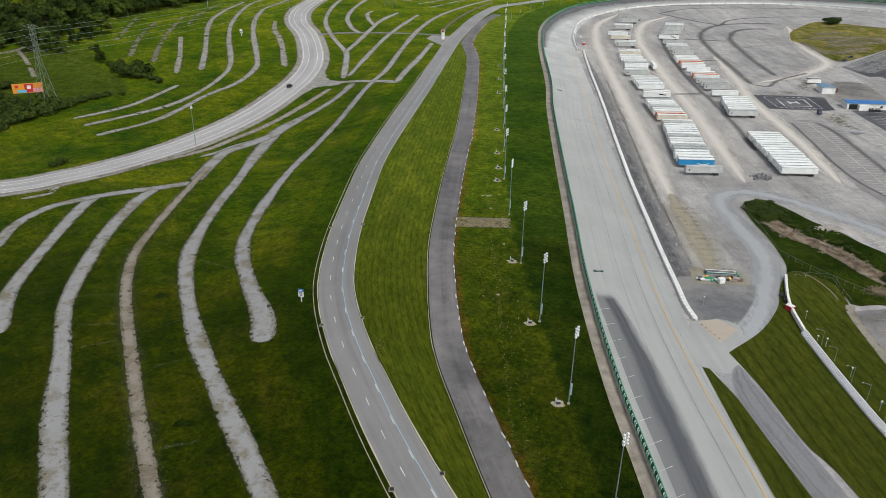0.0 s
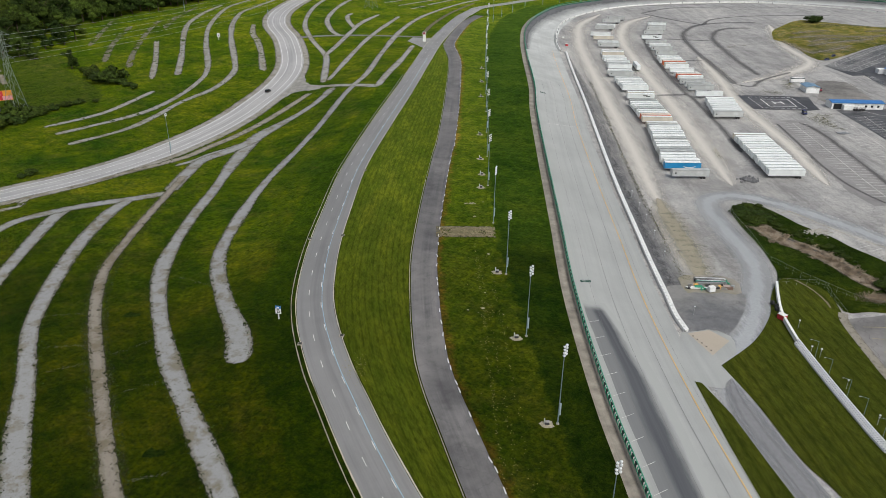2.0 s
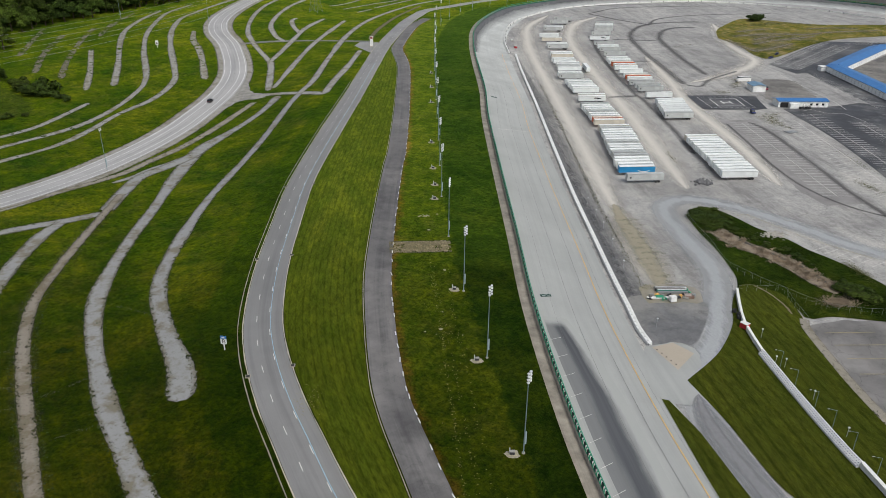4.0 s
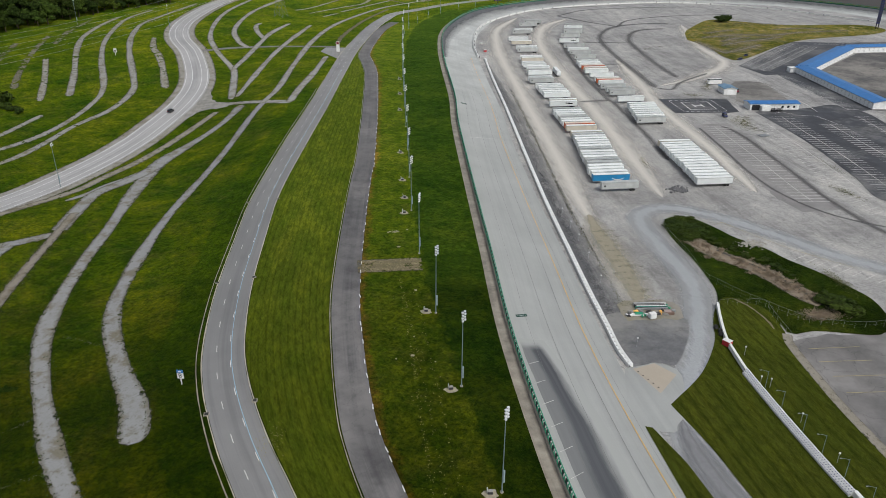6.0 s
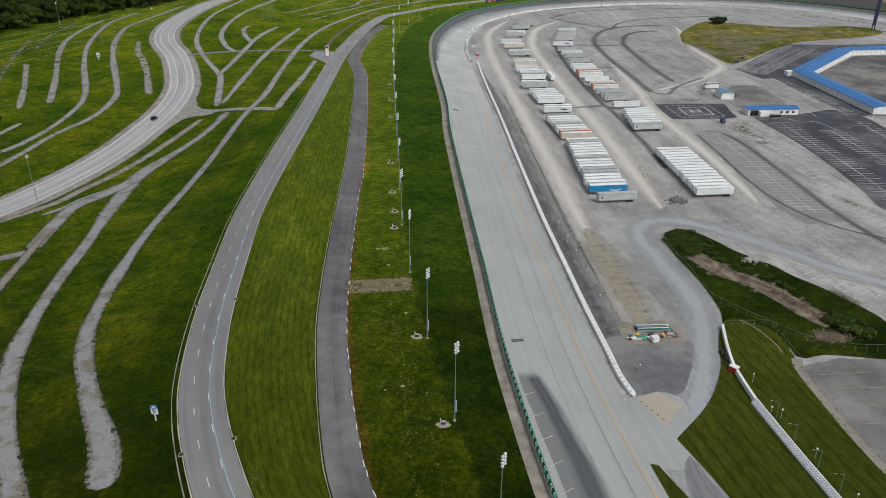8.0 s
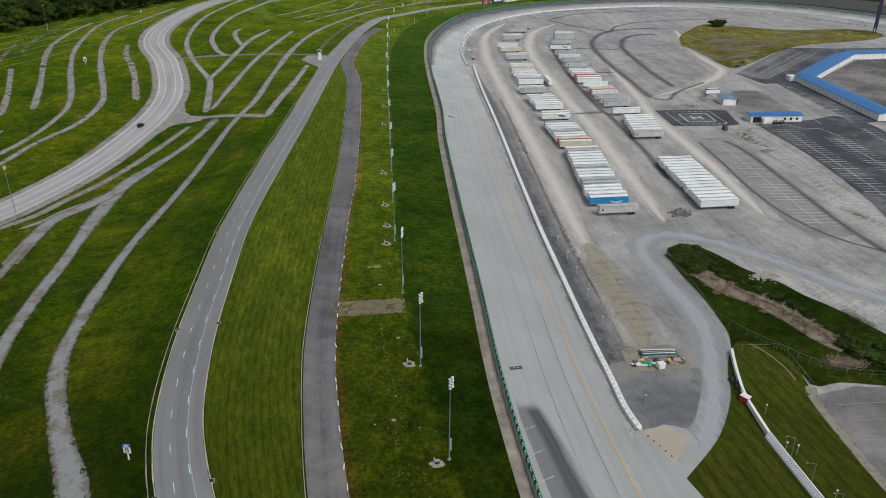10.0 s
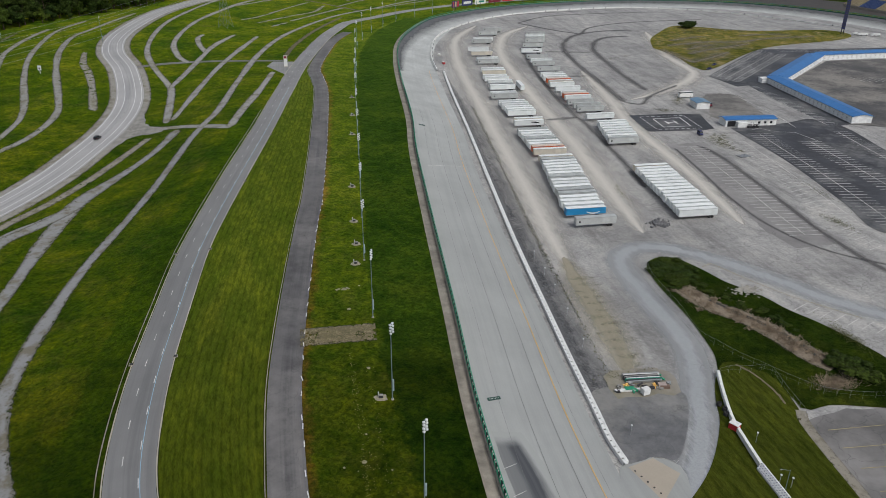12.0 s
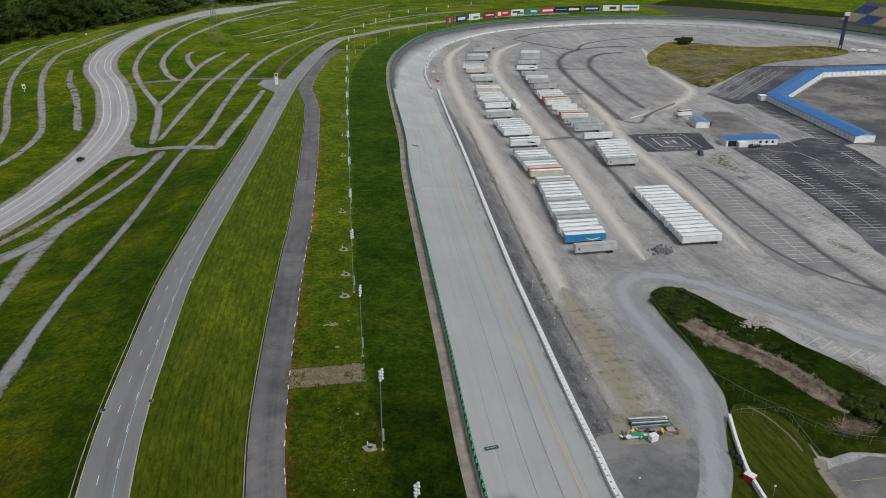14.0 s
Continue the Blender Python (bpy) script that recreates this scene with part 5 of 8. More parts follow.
for k, (pts, half) in enumerate((([(126, 189), (123.8, 183.5), (121.4, 166), (120, 150), (118.5, 110), (117, 60)], 2.6),)):
    strip("stony_margin", curve(pts, 1.0), -half * 0.5, half * 0.5, 0.28 + 0.03 * k, M_RUBBLE, infield, "stony overgrown edge", across=4, unit=0.8)
BANDS = [
    ([(209, 475), (215.4, 542), (219.8, 589), (227.8, 634), (240.5, 665), (259, 691), (287, 707), (323, 711)], 4.0),
    ([(235, 500), (239.3, 555), (245.5, 600), (251.6, 631), (266, 661), (283, 677), (306, 681)], 4.0),
    ([(228, 763), (237, 745), (248, 722), (266, 696)], 3.0),
    ([(194.6, 643), (182.3, 576), (173.4, 510), (168.8, 456), (168.7, 438), (166.2, 409), (163.4, 378), (158, 340)], 2.6),
    ([(148.5, 447), (168.6, 449)], 3.0),
    ([(208.6, 626), (245, 619)], 2.6),
    ([(198, 545), (213, 544)], 2.6),
    ([(210.4, 391), (212.7, 381), (212.4, 361), (209, 330), (206, 304), (203, 282), (203, 252), (212, 225)], 2.6),
    ([(197, 388.5), (193, 357), (188, 322), (187.6, 292), (195, 268), (215, 248)], 1.3),
    ([(209, 475), (218, 470), (232, 487), (262, 510)], 2.4),
    ([(130, 690), (150, 740), (190, 790), (250, 818), (320, 832)], 2.0),
    ([(228, 763), (270, 800), (330, 812), (400, 815)], 2.4),
    ([(266, 696), (290, 730), (340, 752), (420, 760)], 2.4),
]
for i, (pts, half) in enumerate(BANDS):
    line = curve(pts, 2.0)
    strip("stained_lane", line, -fading(line, half), fading(line, half), 0.1 + 0.006 * (i % 5), M_STAIN, infield, "dark tyre-stained asphalt lane", across=4, unit=fading(line, half), seed=i + 40)
DUSTY = [
    ([(98, 272), (101, 300), (107, 350), (112, 400), (117, 450), (122, 500), (128, 560), (136, 620), (152, 690), (185, 755)], 8.5),
    ([(136, 296), (143, 350), (149, 400), (153, 440), (156, 480), (160, 520), (164, 560), (170, 610), (182, 660), (200, 705), (232, 745)], 9.0),
    ([(178, 296), (186, 350), (190, 400), (194, 440), (204, 490), (214, 560)], 7.5),
    ([(215, 480), (250, 500), (290, 540), (300, 600), (330, 700)], 8.0),
]
for i, (pts, half) in enumerate(DUSTY):
    line = curve(pts, 2.0)
    half *= 1.55
    strip("dusty_lane", line, -fading(line, half, 4.0), fading(line, half, 4.0), 0.055 + 0.005 * i, M_DUST, infield, "pale dusty driving lane", across=8, unit=fading(line, half, 4.0))

area("car_park", [(244, 415), (279, 419), (300, 424), (308, 405), (300, 360), (296, 300), (262, 280), (226, 279), (232, 310), (241, 362)], 0.16, M_ASPHALT_LOT, None, "dark asphalt car park with white stall lines", "car park", "structure", grid=9)
area("upper_car_park", [(296, 530), (342, 572), (386, 611), (425, 604), (560, 600), (560, 560), (470, 578), (414, 574), (370, 546), (332, 510), (318, 503), (300, 500)], 0.18, M_ASPHALT_LOT, None, "dark asphalt car park behind a garage", "car park", "structure", grid=9, rounded=False)
area("garage_yard", [(312, 412), (312, 500), (332, 512), (350, 512), (414, 563), (560, 562), (560, 400), (332, 402)], 0.15, paving("yard_asphalt", (0.07, 0.066, 0.063), 0.5, dust=(0.3, 0.275, 0.24), crack=0.6, dusty=0.45, patch=0.4), None, "weathered asphalt yard inside a garage block", "pavement", "structure", grid=10, rounded=False)
area("brown_lot", [(196, 396), (217, 393), (209.4, 341), (205, 299), (201.5, 274), (184.5, 273), (182.8, 288), (189, 336)], 0.075, paving("brown_lot_asphalt", (0.285, 0.272, 0.262), 0.25, crack=0.4, scale=0.1, patch=0.3), None, "worn brownish asphalt lot with faint stall lines", "car park", "structure", grid=5, rounded=False, ragged=0.2)
car_park = bpy.data.objects["car_park"]
area("rear_lot", [(272, 487), (287, 480), (283.5, 460), (279.5, 440), (282, 428.5), (262, 430.5), (246, 434), (250, 448), (258, 462), (263, 478)], 0.13, paving("rear_lot_asphalt", (0.12, 0.112, 0.102), 0.45, dust=(0.3, 0.28, 0.25), crack=0.5, scale=0.12, dusty=0.42), None, "worn brownish asphalt lot behind an office", "car park", "structure", grid=5, ragged=0.5, smooth_step=2.0)
M_WEEDY = lot_paving("weedy_soil", (0.105, 0.1, 0.036), 0.9, patchy=True)
for pts, half in (([(239, 463), (243, 473), (250, 484)], 5.0), ([(237, 408), (230, 400), (224, 390)], 4.5), ([(228, 396), (226, 384), (229, 376)], 3.0), ([(262, 486), (252, 487), (243, 483)], 2.5)):
    line = curve(pts, 1.0)
    strip("weedy_patch", line, -fading(line, half), fading(line, half), 0.17, M_WEEDY, infield, "olive weeds and soil on old paving", across=6, unit=fading(line, half))


def stalls(spine, step, left, right, skew=0.0, with_spine=True, parent=car_park):
    """Parking lines across a spine: left and right are the lengths on either side."""
    line = curve(spine, step)
    d = np.gradient(line, axis=0)
    d /= np.hypot(d[:, 0], d[:, 1])[:, None]
    n = np.stack([d[:, 1], -d[:, 0]], -1)
    lines = [(*(p - q * left - e * skew), *(p + q * right + e * skew)) for p, q, e in zip(line, n, d)]
    if with_spine:
        lines += [(*a, *b) for a, b in zip(line, line[1:])]
    strokes("stall_lines", lines, 0.28, 0.26, M_LINE, parent, "faded white parking stall lines")


stalls([(206, 389), (202, 345), (198, 310), (195, 283)], 3.4, 7.0, 6.2, parent=infield)
stalls([(229, 396), (228, 374), (223.5, 337), (217, 300), (213, 268)], 4.4, 3.2, 3.4, 1.6, False, parent=infield)
stalls([(253.7, 403), (250.1, 377.4), (246.6, 344.7), (241, 310), (236, 285)], 3.2, 6.2, 6.2)
stalls([(238, 392), (234, 360), (228, 318), (223, 285)], 3.4, 0.5, 4.5, parent=infield)
stalls([(272, 386), (269.3, 362), (266.5, 335), (262, 300)], 3.2, 6.2, 6.2)
stalls([(298, 399), (295, 380), (290, 345), (286, 315)], 3.2, 6.0, 2.5)
upper_park = bpy.data.objects["upper_car_park"]
for (x0, y0), (x1, y1), left, right in (((302, 534), (384.6, 607), 0.2, 3.2), ((302, 528.5), (387, 604.5), 3.2, 3.2), ((303, 520), (389, 595.5), 3.2, 3.2), ((305, 514.4), (391, 590), 3.2, 3.2), ((309, 512), (396, 587.7), 3.0, 0.2)):
    stalls([(x0, y0), ((x0 + x1) / 2, (y0 + y1) / 2), (x1, y1)], 3.4, left, right, 0.8, parent=upper_park)
stalls([(307, 498.4), (306.4, 474), (304.3, 448), (301.3, 413)], 3.0, 7.0, 0.3, parent=infield)
strokes("edge_line", [(287.2, 498.2, 285.5, 469.8), (285.5, 469.8, 284.6, 444.1), (284.6, 444.1, 283.9, 428.4), (283.9, 428.4, 280.3, 410)], 0.3, 0.3, M_LINE, infield, "faded white edge line")
strokes("edge_line", [(253.6, 410, 259.8, 412.7), (259.8, 412.7, 263.9, 405), (263.9, 405, 274.2, 402), (274.2, 402, 276.6, 386.5)], 0.3, 0.32, M_LINE, car_park, "faded white edge line")
area("garage_front", [(311, 510), (326.5, 512), (323.5, 493), (319.5, 447), (316.2, 411), (301.2, 408), (303.2, 442), (306, 480)], 0.19, M_ASPHALT_LOT, None, "dark asphalt strip before a garage", "pavement", "structure", grid=8, rounded=False)
stalls([(400, 600), (440, 596), (500, 594)], 4.0, 3.5, 3.5, 1.5, False, parent=bpy.data.objects["upper_car_park"])
stalls([(395, 505), (420, 500), (450, 497)], 4.2, 6.0, 6.0, 2.0, False, parent=bpy.data.objects["garage_yard"])
strokes("stall_lines", [(x, y, x - 6.9, y - 3.2) for x, y in curve([(161.7, 236.1), (172.3, 224.8), (186, 208)], 3.6)], 0.2, 0.3, M_LINE, infield, "faded white parking stall lines")
strokes("lot_edge_line", [(147.4, 267.4, 153.5, 252.9), (153.5, 252.9, 160.1, 240.6), (160.1, 240.6, 172.3, 224.8), (147.4, 267.4, 143.0, 265.6)], 0.2, 0.3, M_FADED, infield, "faded orange lot edge line")
strokes("lot_lines", [(127.5, 181.2, 142, 180.3), (126.5, 175, 141, 173.8), (126, 168.4, 141, 167), (125, 161.5, 141, 160)], 0.22, 0.3, M_FADED, infield, "faded yellow lot lines")
helipad = area("helipad", [(199.5, 448), (222.6, 447), (242, 444), (238, 430), (235, 416), (227, 414), (196.5, 417)], 0.2, M_ASPHALT_LOT, None, "dark asphalt helicopter pad with white markings", "helipad", "structure", grid=8, rounded=False)
c = [(204, 443.7), (230.6, 442.5), (228.7, 417.9), (203, 419.4)]
edge_dash = []
for (x0, y0), (x1, y1) in zip(c, c[1:] + c[:1]):
    for u in np.arange(0.02, 0.97, 0.125):
        edge_dash.append((x0 + (x1 - x0) * u, y0 + (y1 - y0) * u, x0 + (x1 - x0) * (u + 0.075), y0 + (y1 - y0) * (u + 0.075)))
strokes("dashed_border", edge_dash, 0.5, 0.32, M_WHITE, helipad, "white dashed border")
sq = [(209.9, 439), (226.3, 438.6), (224.3, 422.6), (208.5, 423.2)]
strokes("square", [(*a, *b) for a, b in zip(sq, sq[1:] + sq[:1])], 0.55, 0.33, M_WHITE, helipad, "white painted square")
strokes("letter_h", [(214.6, 433.8, 214.4, 428.2), (219.6, 433.6, 219.4, 428.0), (214.5, 431, 219.5, 430.8)], 0.9, 0.34, M_WHITE, helipad, "white painted letter H")

# ---- trailers ----
WHEEL = rod("wheel", 0.52, 0.52, 0.55, M_DARK, 14, turn=Matrix.Rotation(radians(90), 4, "X"))
TRAILER_KINDS = {}


def trailer_kind(colour):
    """The meshes of one trailer, built once for each colour."""
    if colour in TRAILER_KINDS:
        return TRAILER_KINDS[colour]
    side, roof, words = {
        "white": (M_TRAILER_WHITE, M_ROOF_WHITE, "white box semi-trailer with scuffed sides"),
        "dull": (M_TRAILER_WHITE, M_ROOF_DULL, "white box semi-trailer with a grey roof"),
        "grey": (M_TRAILER_GREY, M_TRAILER_GREY, "silver grey box semi-trailer"),
        "tan": (M_TRAILER_TAN, M_ROOF_WHITE, "tan box semi-trailer with a pale roof"),
        "orange": (M_TRAILER_ORANGE, M_ROOF_ORANGE, "orange box semi-trailer with a faded roof"),
        "blue": (M_TRAILER_BLUE, M_ROOF_WHITE, "bright blue box semi-trailer with a white curved mark"),
    }[colour]
    root = thing("semi_trailer", words + " in a row", "trailer", "parked trailers", pose(0, 0, -500))
    part("body", block("body", 16.15, 2.56, 2.78, side, 0.04, (8.07, 0, 2.6)), root)
    part("roof", block("roof", 16.05, 2.5, 0.06, roof, 0.02, (8.07, 0, 4.02)), root, "roof sheet")
    for s in (-1, 1):
        part("side_rail", block("side_rail", 16.2, 0.06, 0.2, M_STEEL, 0.0, (8.07, 1.3 * s, 1.22)), root, "grey steel lower rail")
        part("top_rail", block("top_rail", 16.2, 0.05, 0.12, M_STEEL, 0.0, (8.07, 1.3 * s, 3.95)), root, "grey steel upper rail")
        for x in (12.9, 14.2):
            part("wheel", WHEEL, root, "black double tyre", pose(x, 1.2 * s + (0.0 if s > 0 else 0.5), 0.52))
        part("landing_leg", block("landing_leg", 0.16, 0.16, 1.2, M_STEEL, 0.0, (2.9, 0.85 * s, 0.6)), root)
    part("rear_door", block("rear_door", 0.06, 2.36, 2.6, side, 0.01, (16.17, 0, 2.6)), root)
    part("bogie", block("bogie", 3.2, 0.9, 0.35, M_BLACK, 0.0, (13.5, 0, 0.95)), root, "black axle frame")
    part("nose_panel", block("nose_panel", 0.05, 2.3, 2.4, side, 0.02, (-0.02, 0, 2.6)), root)
    if colour == "blue":
        bm = bmesh.new()
        pts = [(8.2 + 5.6 * u, 2.35 - 0.75 * math.sin(math.pi * u), 0.12 + 0.16 * math.sin(math.pi * u)) for u in np.linspace(0, 1, 15)]
        lo = [bm.verts.new((x, -1.3, z - h)) for x, z, h in pts]
        hi = [bm.verts.new((x, -1.3, z + h)) for x, z, h in pts]
        for k in range(14):
            bm.faces.new((lo[k], lo[k + 1], hi[k + 1], hi[k]))
        me = bpy.data.meshes.new("curved_mark")
        bm.to_mesh(me)
        bm.free()
        me.materials.append(M_WHITE)
        part("curved_mark", me, root, "white curved mark")
    TRAILER_KINDS[colour] = root
    return root


mark_bar = block("mark_bar", 2.6, 0.03, 0.55, M_BLACK)
badge = block("badge", 0.7, 0.03, 0.8, M_BLACK)
placed = set()


def park(x, y, colour, turn, mark=""):
    root = trailer_kind(colour)
    m = pose(x, y, zat(x, y) + 0.05, 0, 0, turn)
    if colour in placed:
        ob = copy_thing(root, m)
    else:
        ob = root
        ob.matrix_basis = m
        placed.add(colour)
    if mark == "bar":
        part("mark_bar", mark_bar, ob, "dark lettering bar", pose(10.5, -1.3, 2.9))
        part("mark_bar", mark_bar, ob, "dark lettering bar", pose(12.2, -1.3, 2.6))
    if mark == "badge":
        part("badge", badge, ob, "small black badge", pose(1.4, -1.3, 2.5))


rng = np.random.default_rng(11)
ROWS_OF_TRAILERS = [
    (112.3, 306.0, 0.0, 1, 3.6, "grey"),
    (112.4, 315.6, 0.12, 4, 3.9, "blue white white white"),
    (114.9, 331.6, 0.15, 5, 3.7, "grey grey white dull dull"),
    (117.9, 351.0, 0.17, 8, 3.8, "grey white dull white white dull grey tan"),
    (122.5, 388.0, 0.06, 9, 4.2, "tan orange white white grey dull white white grey"),
    (127.3, 436.2, 0.2, 2, 4.5, "white tan"),
    (129.2, 455.5, 0.04, 6, 4.3, "white white white dull white white"),
    (130.0, 493.0, 0.1, 2, 4.6, "grey white"),
    (134.5, 514.0, 0.1, 2, 5.0, "white grey"),
    (136.3, 527.0, 0.1, 1, 5.0, "white"),
    (136.4, 535.7, 0.1, 2, 6.0, "white white"),
    (140.3, 555.0, 0.1, 2, 6.5, "tan white"),
    (145.3, 589.0, 0.1, 2, 7.0, "grey white"),
    (147.1, 617.0, 0.1, 1, 6.0, "tan"),
    (148.3, 632.5, 0.1, 1, 6.0, "white"),
    (158.9, 664.0, 0.4, 2, 8.0, "grey white"),
    (173.6, 700.0, 0.4, 1, 8.0, "grey"),
    (182.3, 717.0, 0.4, 1, 8.0, "grey"),
    (155.4, 306.4, 0.0955, 15, 3.66, "white white white dull dull white white white dull dull white dull white dull tan"),
    (165.8, 398.5, 0.2, 8, 4.2, "grey white white dull white white white white"),
    (170.9, 442.2, 0.0, 1, 4.0, "white"),
    (171.2, 457.5, 0.12, 2, 7.0, "grey grey"),
    (171.4, 473.0, 0.1, 1, 5.0, "grey"),
    (172.8, 482.0, 0.1, 3, 5.0, "white orange white"),
    (174.9, 504.0, 0.1, 1, 5.0, "white"),
    (175.0, 514.5, 0.1, 6, 5.6, "white tan orange white white white"),
    (181.4, 560.0, 0.1, 1, 5.0, "grey"),
    (182.8, 577.0, 0.15, 2, 9.0, "grey white"),
    (185.8, 600.0, 0.1, 1, 5.0, "grey"),
    (187.9, 621.0, 0.1, 1, 5.0, "white"),
    (195.5, 642.0, 0.4, 1, 6.0, "grey"),
    (203.0, 660.0, 0.4, 2, 9.0, "grey grey"),
    (210.2, 681.0, 0.4, 2, 10.0, "white grey"),
]
for x, y, slope, count, gap, colours in ROWS_OF_TRAILERS:
    for k, colour in enumerate(colours.split()):
        yy = y + gap * k
        mark = "bar" if colour == "white" and rng.random() < 0.12 else "badge" if colour == "grey" and rng.random() < 0.7 else ""
        park(x + slope * gap * k + rng.normal(0, 0.25), yy, colour, rng.normal(-1.5 - 4.5 * step01(420, 720, yy), 0.5), mark)
park(154.6, 509.0, "white", 84)

# ---- floodlights ----
def flood_pole(height=21.0, lamps=8):
    root = thing("floodlight_pole", "tall galvanised floodlight pole with clustered white lamps", "light pole", "floodlights", pose(0, 0, -500))
    part("base", rod("base", 0.4, 0.36, 0.35, M_RAWWALL, 12), root, "round concrete footing")
    part("shaft", rod("shaft", 0.14, 0.075, height, M_POLE, 12), root)
    part("ballast_box", block("ballast_box", 0.36, 0.3, 3.2, plain("pale_blue_steel", (0.34, 0.42, 0.45), 0.5), 0.05, (0.3, 0, 4.2)), root, "grey ballast cabinet")
    rows = lamps // 2
    for k in range(rows):
        z = height - 0.25 - 0.75 * k
        part("crossarm", rod("crossarm", 0.05, 0.05, 0.9, M_STEEL, 6, (-0.45, 0, z), Matrix.Rotation(radians(90), 4, "Y")), root)
        for s in (-1, 1):
            lamp = part("lamp_head", rod("lamp_head", 0.2, 0.3, 0.36, M_LAMP, 12), root, "white round lamp head", pose(0.27 * s + 0.12 * (k % 2), -0.1 + 0.12 * s, z + 0.2 + 0.16 * s, 128, 0, 115 + 25 * (k % 2)))
            part("lens", rod("lens", 0.27, 0.27, 0.03, M_GLASS, 12, (0, 0, 0.36)), lamp, "dark glass lens")
    return root


poles_at = [(35.5, 104), (32.9, 139), (30.5, 173.3), (28.9, 207), (28.6, 244.2), (29.9, 279.9), (32.7, 314.3), (35.6, 349), (38.5, 385), (41.5, 421), (44.5, 457), (47.5, 493), (50.8, 524), (54.2, 559), (57.3, 595), (61.8, 631), (69.6, 668), (80.2, 697), (93.8, 727), (109.6, 756.5), (131.6, 784), (152, 800), (178, 821), (207, 843)]
first_pole = flood_pole()
for k, (x, y) in enumerate(poles_at):
    m = pose(x, y, zat(x, y), 0, 0, (-25, 10, -5, 0, 40, 0, 15, -10)[k % 8])
    if k == 0:
        first_pole.matrix_basis = m
    else:
        copy_thing(first_pole, m)
street_pole = flood_pole(20.0, 4)
street_pole["group"] = "road floodlights"
street_pole["label"] = "steel road light pole with four pale lamps"
street_pole.matrix_basis = pose(-116.5, 351, zat(-116.5, 351))
copy_thing(street_pole, pose(-125, 668, zat(-125, 668), 0, 0, 30))
copy_thing(street_pole, pose(-205, 700, zat(-205, 700), 0, 0, 10))

box_at = [(27.7, 172.6), (30.4, 139), (26.2, 208.3), (26.9, 278), (28.5, 292.5), (29.5, 311.5), (32, 346), (38.4, 416), (41.6, 450), (44.9, 487)]
cab = thing("utility_cabinet", "dark steel utility cabinet on a pale stony pad", "cabinet", "utility cabinets", pose(*box_at[0], zat(*box_at[0])))
bm = bmesh.new()
pad_rng = np.random.default_rng(3)
rim = [bm.verts.new((1.75 * q * math.cos(a), 1.45 * q * math.sin(a), 0.17)) for a, q in zip(np.arange(16) * 0.3927, pad_rng.uniform(0.75, 1.1, 16))]
foot = [bm.verts.new((v.co.x * 1.12, v.co.y * 1.12, 0.0)) for v in rim]
bm.faces.new(rim)
for k in range(16):
    bm.faces.new((foot[k], foot[(k + 1) % 16], rim[(k + 1) % 16], rim[k]))
pad_mesh = bpy.data.meshes.new("pad")
bm.to_mesh(pad_mesh)
bm.free()
pad_mesh.materials.append(plain("pad_stones", (0.32, 0.29, 0.21), 0.9, var=0.5, scale=1.6))
part("pad", pad_mesh, cab, "ragged pale stone pad")
part("housing", block("housing", 1.0, 0.75, 0.7, M_FOAM, 0.04, (0.1, 0, 0.5)), cab)
part("lid", block("lid", 1.06, 0.82, 0.08, M_GRIME, 0.02, (0.1, 0, 0.88)), cab, "grey lid")
part("conduit", rod("conduit", 0.12, 0.1, 1.5, M_LAMP, 8, (-0.5, 0.2, 0.1)), cab, "pale conduit stub")
for x, y in box_at[1:]:
    copy_thing(cab, pose(x, y, zat(x, y), 0, 0, rng.uniform(-20, 20)))

rng = np.random.default_rng(21)
M_HOLLOW = grass("hollow_grass", (0.008, 0.018, 0.002), (0.012, 0.026, 0.003), (0.02, 0.038, 0.005), dry_amount=0.0)
M_LITTER = lane_gravel("reed_litter", (0.25, 0.2, 0.145), (0.15, 0.115, 0.08), 2.6)
M_SHOULDER_DRY = lane_gravel("dry_stony_grass", (0.16, 0.135, 0.065), (0.1, 0.09, 0.035), 3.9, 0.3)


def scatter_rocks(name, spots, size, mat, label, flat=0.5, kind="stuff", lift=0.1):
    """Loose stones in one mesh."""
    bm0 = bmesh.new()
    bmesh.ops.create_icosphere(bm0, subdivisions=1, radius=1.0)
    bv = np.array([v.co for v in bm0.verts])
    bf = [[v.index for v in f.verts] for f in bm0.faces]
    bm0.free()
    v, f = [], []
    for x, y in spots:
        r = size * rng.uniform(0.4, 1.3)
        n0 = len(v)
        z = zat(x, y) + lift
        v += [(x + r * a * w, y + r * b * w, z + r * flat * c * w) for (a, b, c), w in zip(bv, rng.uniform(0.7, 1.2, len(bv)))]
        f += [[n0 + i for i in q] for q in bf]
    return put(name, mesh_from(name, v, f), mat, None, label, "stones", kind)


strip("stony_strip", curve([(8.2, 237.4), (18, 237.2), (28.6, 236.8)], 1.0), -4.9, 4.9, 0.24, M_SHOULDER_DRY, None, "dry stony strip across grass", "gravel", "structure", across=6)
scatter_rocks("rock_strip", [(rng.uniform(9.5, 27.6), 237.1 + rng.uniform(-4.0, 4.0)) for _ in range(2200)], 0.13, plain("tan_stones", (0.27, 0.23, 0.14), 0.9, var=0.6, scale=0.8), "strip of pale broken stones across grass", lift=0.24)
scatter_rocks("rubble", [(rng.normal(148, 2.2), 247.5 + rng.normal(0, 1.4)) for _ in range(160)], 0.5, M_ROCK, "grey broken rubble at a grass edge")
